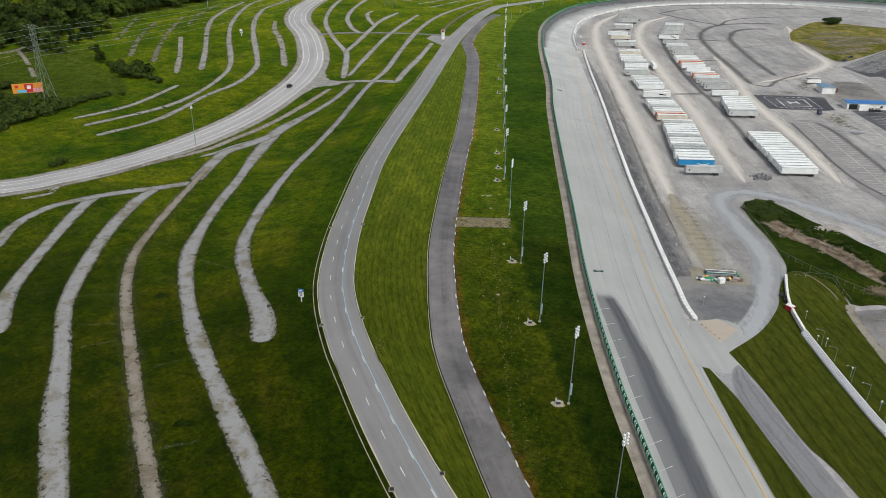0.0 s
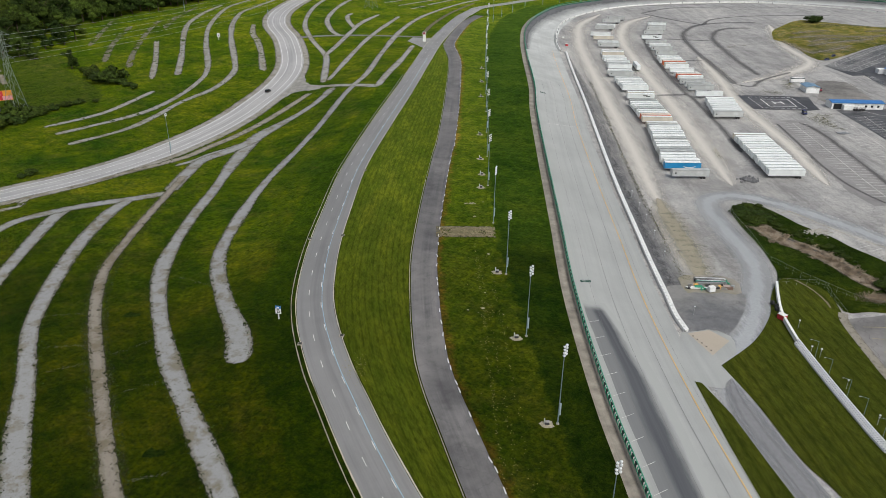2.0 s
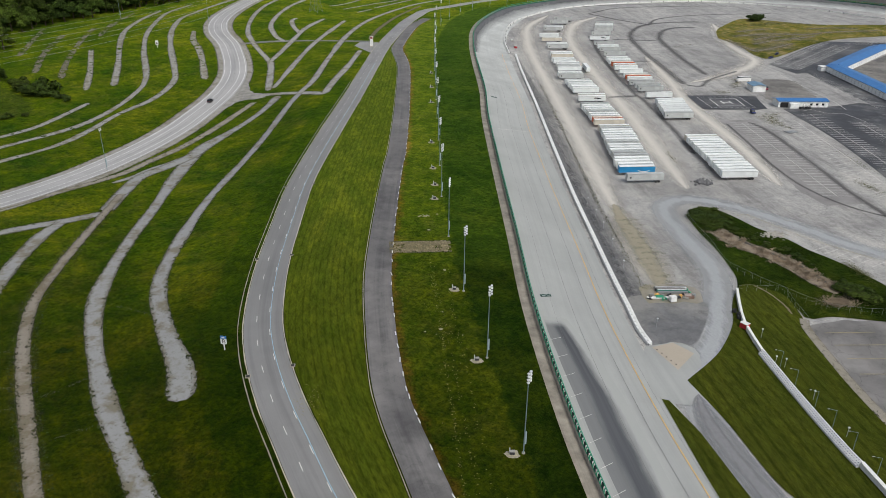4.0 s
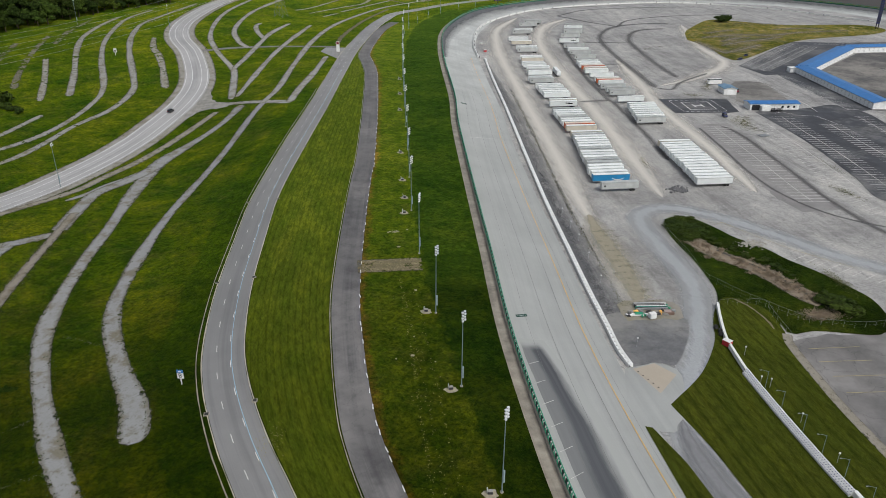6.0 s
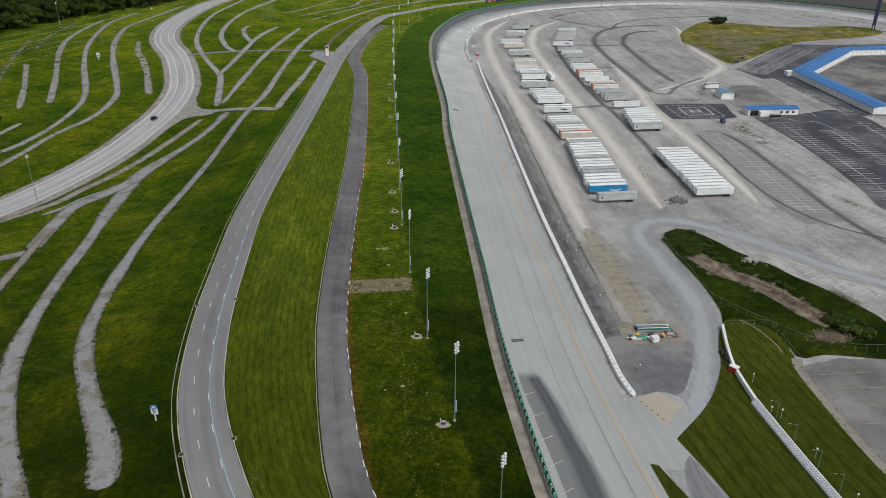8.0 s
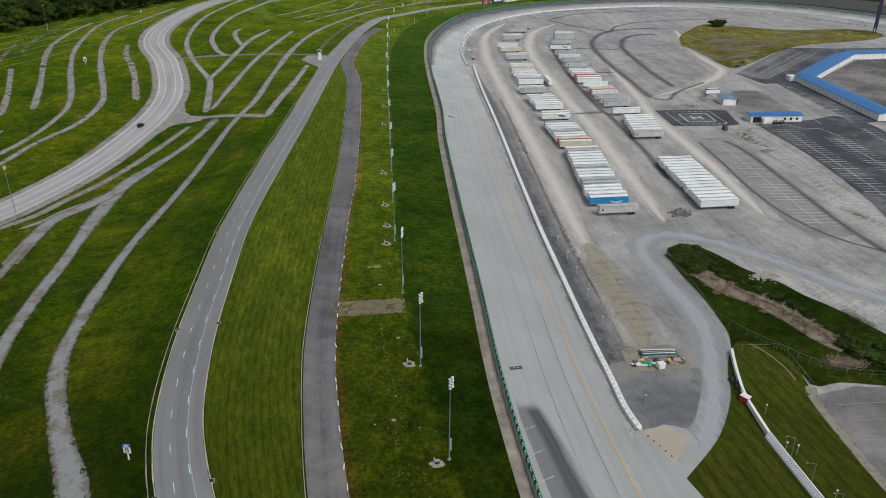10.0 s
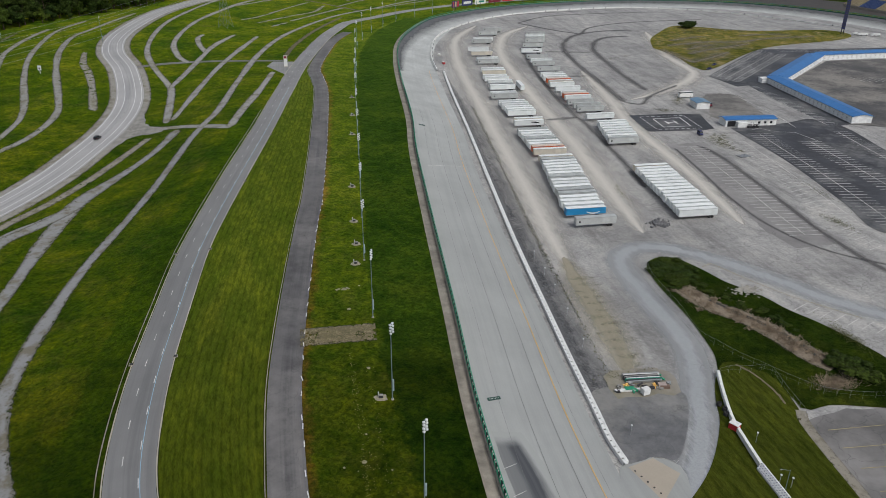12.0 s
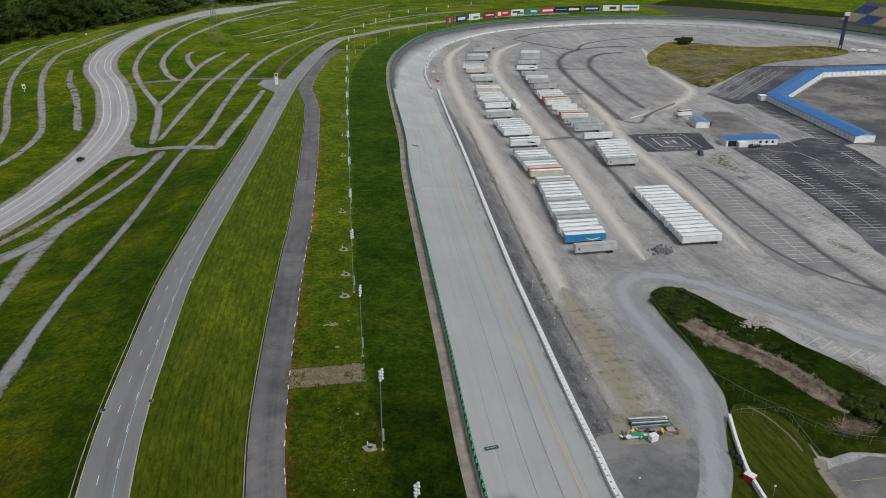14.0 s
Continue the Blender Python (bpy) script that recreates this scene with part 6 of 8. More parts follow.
scatter_rocks("wall_debris", [(p[0] + rng.normal(0, 0.7), p[1] + rng.uniform(-1, 1)) for p in beside(INNER_A, 9.0)[18:150] for _ in range(4)], 0.2, M_ROCK, "line of loose stones and debris along a fence")
scatter_rocks("debris_pile", [(rng.normal(146, 1.6), rng.normal(303, 1.4)) for _ in range(120)], 0.6, plain("dull_scrap", (0.14, 0.14, 0.145), 0.6), "heap of grey scrap beside parked trailers", 1.3)
scatter_rocks("pale_stones", [(19.5 + rng.normal(0, 0.35) + 0.02 * (y - 160), y) for y in rng.uniform(112, 228, 300)] + [(21.6 + rng.normal(0, 0.3), y) for y in rng.uniform(112, 215, 110)] + [(24.6 + rng.normal(0, 0.3), y) for y in rng.uniform(112, 215, 90)] + [(16 + rng.uniform(0, 12), y) for y in rng.uniform(112, 225, 70)] + [(-14 + rng.normal(0, 1.4), 160 + rng.normal(0, 3.0)) for _ in range(110)], 0.11, plain("pale_markers", (0.28, 0.25, 0.09), 0.9, var=0.4), "scattered pale stones in worn grass", 0.35, lift=0.14)
scatter_rocks("pale_slabs", [(15.8, 186.5), (18.6, 185), (20.2, 187.4), (25.6, 184), (21.5, 196), (24.7, 220.5), (22.3, 250), (20.6, 262.2), (22.6, 262.4), (26.6, 263.3)] + [(21.6 + rng.normal(0, 1.3), 262.2 + rng.normal(0, 0.5)) for _ in range(12)], 0.55, plain("slab_stone", (0.27, 0.25, 0.15), 0.9, var=0.4), "flat pale slabs and gravel in grass", 0.15, lift=0.13)

# rows of pebbles that cross the grass between the lanes, and two hollows
pebbles = []
for (x0, y0), (x1, y1) in (((-92, 164.5), (-83, 168.6)), ((-78.7, 172), (-70, 179.4)), ((-70.3, 155.7), (-60, 160)), ((-57, 125), (-50, 127)), ((-98, 176), (-87, 177)), ((-75.8, 219), (-63, 211)), ((-107, 192.6), (-94, 194.6))):
    pebbles += [(x0 + (x1 - x0) * u + rng.normal(0, 0.15), y0 + (y1 - y0) * u + rng.normal(0, 0.35)) for u in rng.uniform(0, 1, 60)]
scatter_rocks("pebble_rows", pebbles, 0.1, plain("grey_pebbles", (0.12, 0.12, 0.08), 0.9), "rows of small pebbles crossing grass", 0.4, lift=0.08)
for x, y in ((-80.7, 193.3), (-55.3, 132.9)):
    area("hollow", [(x - 2.6, y), (x - 1, y + 1.3), (x + 1.8, y + 1.1), (x + 2.6, y - 0.2), (x + 0.8, y - 1.2), (x - 1.6, y - 1)], 0.1, M_HOLLOW, None, "dark overgrown hollow in grass", "grass", "structure", grid=1.5, ragged=0.25, smooth_step=0.6)

# grass tufts and clods along the near gravel lanes
v, f = [], []
for pts in TERRACES[:5] + [[(-54, 110), (-64, 131), (-76, 158), (-86, 181), (-94, 202), (-99, 227)]]:
    line = curve(pts, 0.5)
    line = line[line[:, 1] < 300]
    for p0, p1 in zip(beside(line, -2.7), beside(line, 2.7)):
        for p in (p0, p1):
            if rng.random() < 0.75:
                x, y = p + rng.normal(0, 0.45, 2)
                r, h = rng.uniform(0.12, 0.38), rng.uniform(0.1, 0.35)
                n0 = len(v)
                z = zat(x, y) + 0.05
                a = rng.uniform(0, 6.28)
                v += [(x + r * math.cos(a + k * 2.094), y + r * math.sin(a + k * 2.094), z) for k in range(3)] + [(x + rng.normal(0, 0.1), y + rng.normal(0, 0.1), z + h)]
                f += [(n0, n0 + 1, n0 + 3), (n0 + 1, n0 + 2, n0 + 3), (n0 + 2, n0, n0 + 3)]
put("lane_tufts", mesh_from("lane_tufts", v, f), M_LEAF_DARK, None, "dark grass tufts along gravel edges", "grass", "stuff")


# ---- plants ----
def clump_mesh(name, mat, lobes, leaves, size, seed):
    """A crown: uneven lobes, each a ragged dark core under many small tilted leaf sprays with gaps between them."""
    r = np.random.default_rng(seed)
    ico = bmesh.new()
    bmesh.ops.create_icosphere(ico, subdivisions=1, radius=1.0)
    bv = np.array([q.co for q in ico.verts])
    bf = np.array([[q.index for q in t.verts] for t in ico.faces])
    ico.free()
    lob = np.array(lobes, float)
    n = len(lob)
    core = lob[:, None, :3] + bv[None] * lob[:, None, 3:4] * r.uniform(0.55, 0.92, (n, len(bv), 1)) * np.array([1, 1, 0.85])
    core_f = (bf[None] + (np.arange(n) * len(bv))[:, None, None]).reshape(-1, 3)
    d = r.normal(0, 1, (n, leaves, 3))
    d /= np.linalg.norm(d, axis=2, keepdims=True)
    d[..., 2] = np.abs(d[..., 2]) * 1.05 - 0.3
    c = (lob[:, None, :3] + d * lob[:, None, 3:4] * r.uniform(0.72, 1.14, (n, leaves, 1))).reshape(-1, 3)
    face = (d + r.normal(0, 0.5, d.shape) + np.array([0, 0, 0.35])).reshape(-1, 3)
    face /= np.linalg.norm(face, axis=1, keepdims=True)
    a = np.cross(face, r.normal(0, 1, face.shape))
    a /= np.linalg.norm(a, axis=1, keepdims=True)
    b = np.cross(face, a)
    half = size * r.uniform(0.45, 1.2, (len(c), 1))
    ring = [c + (a * math.cos(t) + b * math.sin(t)) * half * r.uniform(0.55, 1.15, (len(c), 1)) for t in np.arange(5) * 1.2566]
    mid = c + face * half * 0.45
    sprays = np.stack(ring + [mid], 1).reshape(-1, 3)
    at0 = len(core.reshape(-1, 3)) + np.arange(len(c)) * 6
    spray_f = np.concatenate([np.stack([at0 + k, at0 + (k + 1) % 5, at0 + 5], 1) for k in range(5)])
    verts = np.vstack([core.reshape(-1, 3), sprays])
    faces = np.vstack([core_f, spray_f])
    me = bpy.data.meshes.new(name)
    me.from_pydata(verts.tolist(), [], faces.tolist())
    me.update()
    me.materials.append(mat)
    return me


def make_tree(seed, height, mat):
    r = np.random.default_rng(seed)
    root = thing("tree", "broad leafy green tree at a wood's edge", "tree", "wood trees", pose(0, 0, -500))
    part("trunk", rod("trunk", height * 0.028, height * 0.012, height * 0.7, M_BARK, 8), root, "brown bark trunk")
    for k in range(4):
        a = r.uniform(0, 6.28)
        part("limb", rod("limb", 0.16, 0.05, height * 0.36, M_BARK, 6, (0, 0, height * (0.3 + 0.08 * k)), Matrix.Rotation(a, 4, "Z") @ Matrix.Rotation(radians(48), 4, "Y")), root)
    lobes = [(r.normal(0, height * 0.14), r.normal(0, height * 0.14), height * r.uniform(0.2, 0.8), height * r.uniform(0.14, 0.22)) for _ in range(11)] + [(0, 0, height * 0.86, height * 0.15)]
    part("crown", clump_mesh("crown", mat, lobes, 110, height * 0.034, seed + 3), root, "uneven leafy crown")
    return root


kinds = [make_tree(s, h, m) for s, h, m in ((1, 16, M_LEAF_DARK), (2, 19, M_LEAF), (3, 14, M_LEAF), (4, 21, M_LEAF_DARK))]
used = [False] * len(kinds)


def plant(x, y, k, scale=1.0):
    m = pose(x, y, zat(x, y) - 0.2, 0, 0, rng.uniform(0, 360))
    if not used[k]:
        used[k] = True
        kinds[k].matrix_basis = m
        return
    copy_thing(kinds[k], m @ Matrix.Diagonal((scale, scale, scale * rng.uniform(0.85, 1.15), 1)))


EDGE = curve([(-420, 500), (-340, 520), (-309, 551), (-288, 580), (-275, 619), (-252, 668), (-212, 735), (-178, 780), (-140, 830), (-98, 900), (-60, 985), (-20, 1075), (40, 1140)], 12.0)
wood = [(p[0], p[1], 0) for p in beside(EDGE, 0)] + [(p[0], p[1], 1) for p in beside(EDGE, -11)] + [(p[0], p[1], 2) for p in beside(EDGE, -23)] + [(p[0], p[1], 3) for p in beside(EDGE, -37)]
for x, y, row_no in wood:
    plant(x + rng.normal(0, 2.5), y + rng.normal(0, 2.5), int(rng.integers(0, 4)), rng.uniform(0.75, 1.1) if row_no == 0 else rng.uniform(1.05, 1.45))
back = [(p[0] + rng.normal(0, 6), p[1] + rng.normal(0, 6)) for off in range(-54, -420, -21) for p in beside(EDGE, off)[::2]]
big_canopy = clump_mesh("canopy", M_LEAF_DARK, [(x, y, float(z_west(min(y, 1000))) + rng.uniform(10, 15), rng.uniform(8, 12)) for x, y in back], 34, 1.9, 9)
put("far_woods", big_canopy, None, None, "dense dark green woodland canopy", "woods", "stuff")
for x, y, s in [(-228, 511, 0.75), (-300, 560, 0.9), (-290, 545, 0.7), (-262, 532, 0.55), (-272, 540, 0.6), (-320, 500, 0.7), (-335, 480, 0.8), (-318, 470, 0.6), (-300, 450, 0.5), (-297, 551, 1.0), (-285, 537, 0.9), (-275, 538, 0.85), (-265, 533, 0.7), (-280, 563, 1.1), (-266, 559, 0.9), (-293, 562, 1.1), (-312, 569, 1.1), (-258, 572, 0.9), (-256, 588, 1.0), (-268, 585, 1.1)]:
    plant(x, y, int(rng.integers(0, 4)), s)


def make_bush(seed, mat, label, group):
    r = np.random.default_rng(seed)
    root = thing("bush", label, "bush", group, pose(0, 0, -500))
    part("stem", rod("stem", 0.12, 0.06, 1.2, M_BARK, 6), root)
    part("leaves", clump_mesh("leaves", mat, [(r.normal(0, 1.0), r.normal(0, 1.0), r.uniform(0.6, 1.6), r.uniform(0.7, 1.2)) for _ in range(8)], 60, 0.26, seed), root)
    return root


bush_a = make_bush(31, M_BUSH, "dense round green bush", "wild bushes")
bush_b = make_bush(32, M_SCRUB, "dark green scrubby bush", "wild bushes")
spots = [(-203, 487, 2.2), (-199, 485, 2.4), (-195, 483, 2.0), (-191, 481, 1.6), (-208, 490, 1.4), (-186, 478, 1.0), (379.6, 714.5, 2.0)]
spots += [(x + rng.normal(0, 0.8), y + rng.normal(0, 0.8), k) for x, y, k in ((-210, 417, 1.2), (-207, 422, 0.9), (-202, 426, 0.7), (-199, 430, 0.8), (-193.5, 435.5, 0.6), (-187, 440.5, 0.5), (-216, 503, 1.0), (-179, 472.5, 0.8), (-172, 468, 0.6), (-171.5, 315, 0.5), (-169, 320, 0.6), (-167.5, 323, 0.45))]
spots += [(x + rng.normal(0, 1.5), y + rng.normal(0, 1.5), rng.uniform(0.8, 1.7)) for x, y in curve([(-210, 411), (-214, 403), (-220, 389), (-224, 372), (-232, 350)], 3.2)]
spots += [(x + rng.normal(0, 5), y + rng.normal(0, 5), rng.uniform(1.0, 2.6)) for x, y in [(-245, 400), (-250, 385), (-262, 420), (-270, 440), (-240, 370), (-255, 360), (-285, 455)] for _ in range(5)]
spots += [(132.2, 269.7, 0.7), (132.7, 263.6, 0.8), (133.8, 259, 0.6), (128.7, 268.9, 0.6), (129.1, 255, 0.7), (130.5, 265.5, 0.8), (135, 266, 0.5), (147.6, 204, 0.6), (151.3, 199, 0.9), (148, 207, 0.5), (136, 262, 0.5), (127, 264, 0.5), (152, 203, 0.6), (128, 260, 0.6), (131, 259, 0.5), (127.5, 267, 0.4)] + [(rng.normal(129.5, 2.6), rng.normal(263, 4.2), rng.uniform(0.3, 0.6)) for _ in range(16)] + [(rng.normal(151, 2.4), rng.normal(202, 3.0), rng.uniform(0.3, 0.55)) for _ in range(8)] + [(x + rng.normal(0, 0.8), y + rng.normal(0, 0.8), rng.uniform(0.2, 0.4)) for x, y in curve([(134, 254), (139, 243), (144, 233), (148, 222)], 2.6)]
for k, (x, y, s) in enumerate(spots):
    src = (bush_a, bush_b)[k % 2]
    m = pose(x, y, zat(x, y) + (0.2 if x > 60 else 0.0), 0, 0, rng.uniform(0, 360)) @ Matrix.Diagonal((s, s, s * rng.uniform(0.7, 1.1) * (0.6 if 100 < x < 170 else 1.0), 1))
    if k < 2:
        src.matrix_basis = m
    else:
        copy_thing(src, m)

# dry reeds in the ditch, and weeds in the paving cracks
v, f = [], []
REED_LINE = curve([(128.5, 254), (130, 248), (132.5, 239.5), (138, 231.5), (141.8, 221.2), (144, 211), (147.3, 203.6)], 0.1)
reed_half = np.interp(np.linspace(0, 1, len(REED_LINE)), [0, 0.15, 0.45, 0.7, 0.9, 1], [2.4, 3.8, 3.0, 2.3, 1.6, 1.2])
reed_spots = []
for k in rng.integers(0, len(REED_LINE), 130):
    cx, cy = REED_LINE[k] + rng.normal(0, 0.75, 2) * reed_half[k]
    reed_spots += [(cx + rng.normal(0, 0.7), cy + rng.normal(0, 0.55)) for _ in range(int(rng.uniform(15, 70)))]
reed_spots += [(rng.normal(142, 2.6), rng.normal(197.6, 1.5)) for _ in range(1500)]
for x, y in reed_spots:
    z = zat(x, y) + 0.2
    h, a, w = rng.uniform(0.2, 0.8), rng.uniform(0, 6.28), rng.uniform(0.05, 0.15)
    n0 = len(v)
    v += [(x - w * math.cos(a), y - w * math.sin(a), z), (x + w * math.cos(a), y + w * math.sin(a), z), (x + rng.normal(0, 0.5), y + rng.normal(0, 0.5), z + h)]
    f += [(n0, n0 + 1, n0 + 2)]
put("dry_reeds", mesh_from("dry_reeds", v, f), M_REED, None, "tan dead reeds along a ditch", "reeds", "stuff")
strip("reed_litter", REED_LINE[::12], -4.6, 4.6, 0.27, M_LITTER, island, "flattened tan reed litter", across=4, unit=1.3)
strip("ditch", curve([(133.2, 244), (137.2, 235.6), (140.8, 228.6), (143.6, 221), (145.2, 213.5), (145.6, 207), (148, 200)], 1.0), -0.5, 0.8, 0.32, plain("ditch_mud", (0.03, 0.026, 0.02), 0.5), island, "dark muddy ditch", across=2, jitter=0.35)
strip("dirt_trail", curve([(121.6, 210.1), (123.7, 204.8), (124.5, 197.9), (123.9, 192.1)], 0.6), -0.3, 0.3, 0.27, M_TRAIL, island, "thin worn dirt trail", across=2, jitter=0.15)
v, f = [], []
for cx, cy, sx, sy, count in ((225, 393, 3, 7, 130), (216, 292, 1.6, 5, 120), (230, 322, 1.5, 9, 90), (92, 211, 4, 1.5, 60), (145, 335, 0.9, 5, 40), (226, 455, 5, 3, 90), (161, 217, 1.2, 4.5, 220)):
    for x, y in zip(rng.normal(cx, sx, count * 4), rng.normal(cy, sy, count * 4)):
        r, a = rng.uniform(0.05, 0.17), rng.uniform(0, 6.28)
        z = zat(x, y) + 0.15
        n0 = len(v)
        v += [(x + r * math.cos(a + k * 2.094), y + r * math.sin(a + k * 2.094), z) for k in range(3)] + [(x, y, z + r * 1.1)]
        f += [(n0, n0 + 1, n0 + 3), (n0 + 1, n0 + 2, n0 + 3), (n0 + 2, n0, n0 + 3)]
for p in beside(INNER_A, 8.6)[16:150]:
    for _ in range(5):
        x, y = p[0] + rng.normal(0, 0.5), p[1] + rng.uniform(-1, 1)
        r, a, z = rng.uniform(0.08, 0.24), rng.uniform(0, 6.28), zat(*p) + 0.15
        n0 = len(v)
        v += [(x + r * math.cos(a + k * 2.094), y + r * math.sin(a + k * 2.094), z) for k in range(3)] + [(x, y, z + r * 1.3)]
        f += [(n0, n0 + 1, n0 + 3), (n0 + 1, n0 + 2, n0 + 3), (n0 + 2, n0, n0 + 3)]
put("weeds", mesh_from("weeds", v, f), M_WEED, None, "scrubby green weeds in paving", "weeds", "stuff")
for pts, half in (([(231, 409), (224, 399), (222, 384)], 4.0), ([(220, 457), (226, 454), (233, 453)], 3.0), ([(213, 300), (216, 290), (219, 282)], 2.2), ([(142.5, 330), (145, 338), (147, 346)], 1.4), ([(158, 224), (161, 218), (163.5, 210)], 2.0), ([(247, 590), (260, 600), (275, 604)], 2.5)):
    line = curve(pts, 0.8)
    strip("moss_patch", line, -fading(line, half, 2.0), fading(line, half, 2.0), 0.14, M_OLIVE_DUST, infield, "mossy olive patch", across=4, unit=fading(line, half, 2.0))

# ---- buildings ----
# grey for the shade of door recesses, drawn as flat panels round the doors
M_RECESS_SHADE = plain("recess_shade", (0.36, 0.36, 0.36), 0.7)
def gable_block(name, length, width, eave, ridge, wall_mat, roof_mat, label, category, m, doors=(), over=0.5):
    """A long low building: walls, a shallow pitched roof and doors along its sides. doors: (side, x, width, height, material)."""
    root = thing(name, label, category, "", m)
    part("wall", block("wall", length, width, eave + 1.2, wall_mat, 0.0, (length / 2, 0, eave / 2 - 0.6)), root, "white metal siding")
    bm = bmesh.new()
    o = over
    prof = [(-width / 2 - o, eave - 0.05), (0, ridge), (width / 2 + o, eave - 0.05), (width / 2 + o, eave + 0.12), (0, ridge + 0.18), (-width / 2 - o, eave + 0.12)]
    ends = [[bm.verts.new((x, y, z)) for y, z in prof] for x in (-o, length + o)]
    for k in range(6):
        bm.faces.new((ends[0][k], ends[0][(k + 1) % 6], ends[1][(k + 1) % 6], ends[1][k]))
    bm.faces.new(ends[0][::-1])
    bm.faces.new(ends[1])
    me = bpy.data.meshes.new("roof")
    bm.to_mesh(me)
    bm.free()
    me.materials.append(roof_mat)
    part("roof", me, root, "blue sheet metal roof")
    bm = bmesh.new()
    for x in (0.02, length - 0.02):
        a = [bm.verts.new((x, -width / 2, eave - 0.1)), bm.verts.new((x, width / 2, eave - 0.1)), bm.verts.new((x, 0, ridge))]
        bm.faces.new(a)
    me = bpy.data.meshes.new("gable")
    bm.to_mesh(me)
    bm.free()
    me.materials.append(wall_mat)
    part("gable", me, root)
    cache = {}
    for side, x, w, h, mat, z0 in doors:
        key = (w, h, mat.name)
        if key not in cache:
            cache[key] = block("door", w, 0.12, h, mat, 0.02, (0, 0, h / 2))
            cache[key + ("f",)] = block("door_frame", w + 0.24, 0.08, h + 0.12, M_RECESS_SHADE, 0.0, (0, 0, h / 2 + 0.05))
        leaf = part("window" if mat is M_GLASS else "door", cache[key], root, m=pose(x, side * (width / 2 + 0.05), z0))
        if mat is M_DOOR:
            part("door_frame", cache[key + ("f",)], leaf, "grey panel painted as the shade round a recessed door", pose(0, -side * 0.03, 0))
    return root


def rail_of_doors(length, first=2.5, step=4.2, w=3.1, h=3.3, sides=(-1, 1)):
    return [(s, x, w, h, M_DOOR, 0.0) for s in sides for x in np.arange(first, length - 1.5, step)]


first_wing = gable_block("garage_wing", 95, 12, 3.9, 5.0, M_SIDING_DIM, M_BLUE_ROOF, "long white garage wing with a bright blue metal roof", "garage", pose(322.6, 411.5, zat(322.6, 411.5) + 0.15, 0, -1.4, 84.6), rail_of_doors(95))
gable_block("garage_wing", 96, 12, 3.9, 5.0, M_SIDING_DIM, M_BLUE_ROOF, "long white garage wing with a bright blue metal roof", "garage", pose(333, 506, zat(333, 506) + 0.1, 0, -1.0, 40), rail_of_doors(96))
gable_block("garage_wing", 150, 12, 3.9, 5.0, M_SIDING_DIM, M_BLUE_ROOF, "long white garage wing with a bright blue metal roof", "garage", pose(408, 571, zat(408, 571) + 0.12, 0, 0, 1.5), rail_of_doors(150))
part("end_annex", block("end_annex", 5.0, 5.5, 3.0, M_SIDING_DIM, 0.05, (96.5, 7.2, 1.5)), first_wing, "small white annex")
part("annex_roof", block("annex_roof", 5.4, 5.9, 0.25, M_WHITE, 0.03, (96.5, 7.2, 3.1)), first_wing, "flat white roof")
office = gable_block("office_building", 29.5, 8.2, 3.6, 4.4, M_SIDING, M_BLUE_ROOF, "low white office building with a bright blue roof", "building", pose(243.2, 422.8, zat(258, 420), 0, 0, -4.5),
                     # first entry: black panel painted as the dark inside of an open bay
                     [(-1, 3.4, 4.6, 3.0, M_BLACK, 0.0)] + [(-1, x, 1.3, 1.2, M_GLASS, 1.2) for x in (19.5, 23.0, 26.5)] + [(-1, 15.5, 1.1, 2.1, M_DOOR, 0.0)])
part("annex", block("annex", 5.5, 3.2, 2.7, M_SIDING, 0.03, (8.6, -5.4, 1.35)), office, "small white annex")
for x in (11.2, 12.6, 14.6, 16.2):
    unit = thing("service_cart", "dark utility cart parked by an office wall", "cart", "utility carts", pose(243.2 + x, 415.2 - 0.08 * x, zat(256, 414)))
    part("body", block("body", 1.2, 1.8, 0.9, M_FOAM, 0.08, (0, 0, 0.75)), unit)
    part("canopy", block("canopy", 1.2, 1.6, 0.08, M_BLACK, 0.02, (0, 0, 1.8)), unit)
    for a, b in ((-1, -1), (1, -1), (-1, 1), (1, 1)):
        part("wheel", rod("wheel", 0.28, 0.28, 0.2, M_DARK, 10, turn=Matrix.Rotation(radians(90), 4, "Y")), unit, m=pose(0.5 * a - 0.1, 0.6 * b, 0.28))
        part("canopy_post", rod("canopy_post", 0.03, 0.03, 1.0, M_BLACK, 6), unit, m=pose(0.5 * a, 0.7 * b, 0.85))
gable_block("shed", 10.5, 8.0, 3.6, 4.5, M_SIDING, M_BLUE_PALE, "small white shed with a faded blue roof", "shed", pose(249, 453.5, zat(249, 458), 0, 0, 83), [(1, 2.5, 0.9, 2.0, M_DOOR, 0)])
part("roller_door", block("roller_door", 3.6, 0.1, 2.8, M_DOOR, 0.02, (0, 0, 1.4)), bpy.data.objects["shed"], m=pose(-0.06, 0, 0, 0, 0, 90))


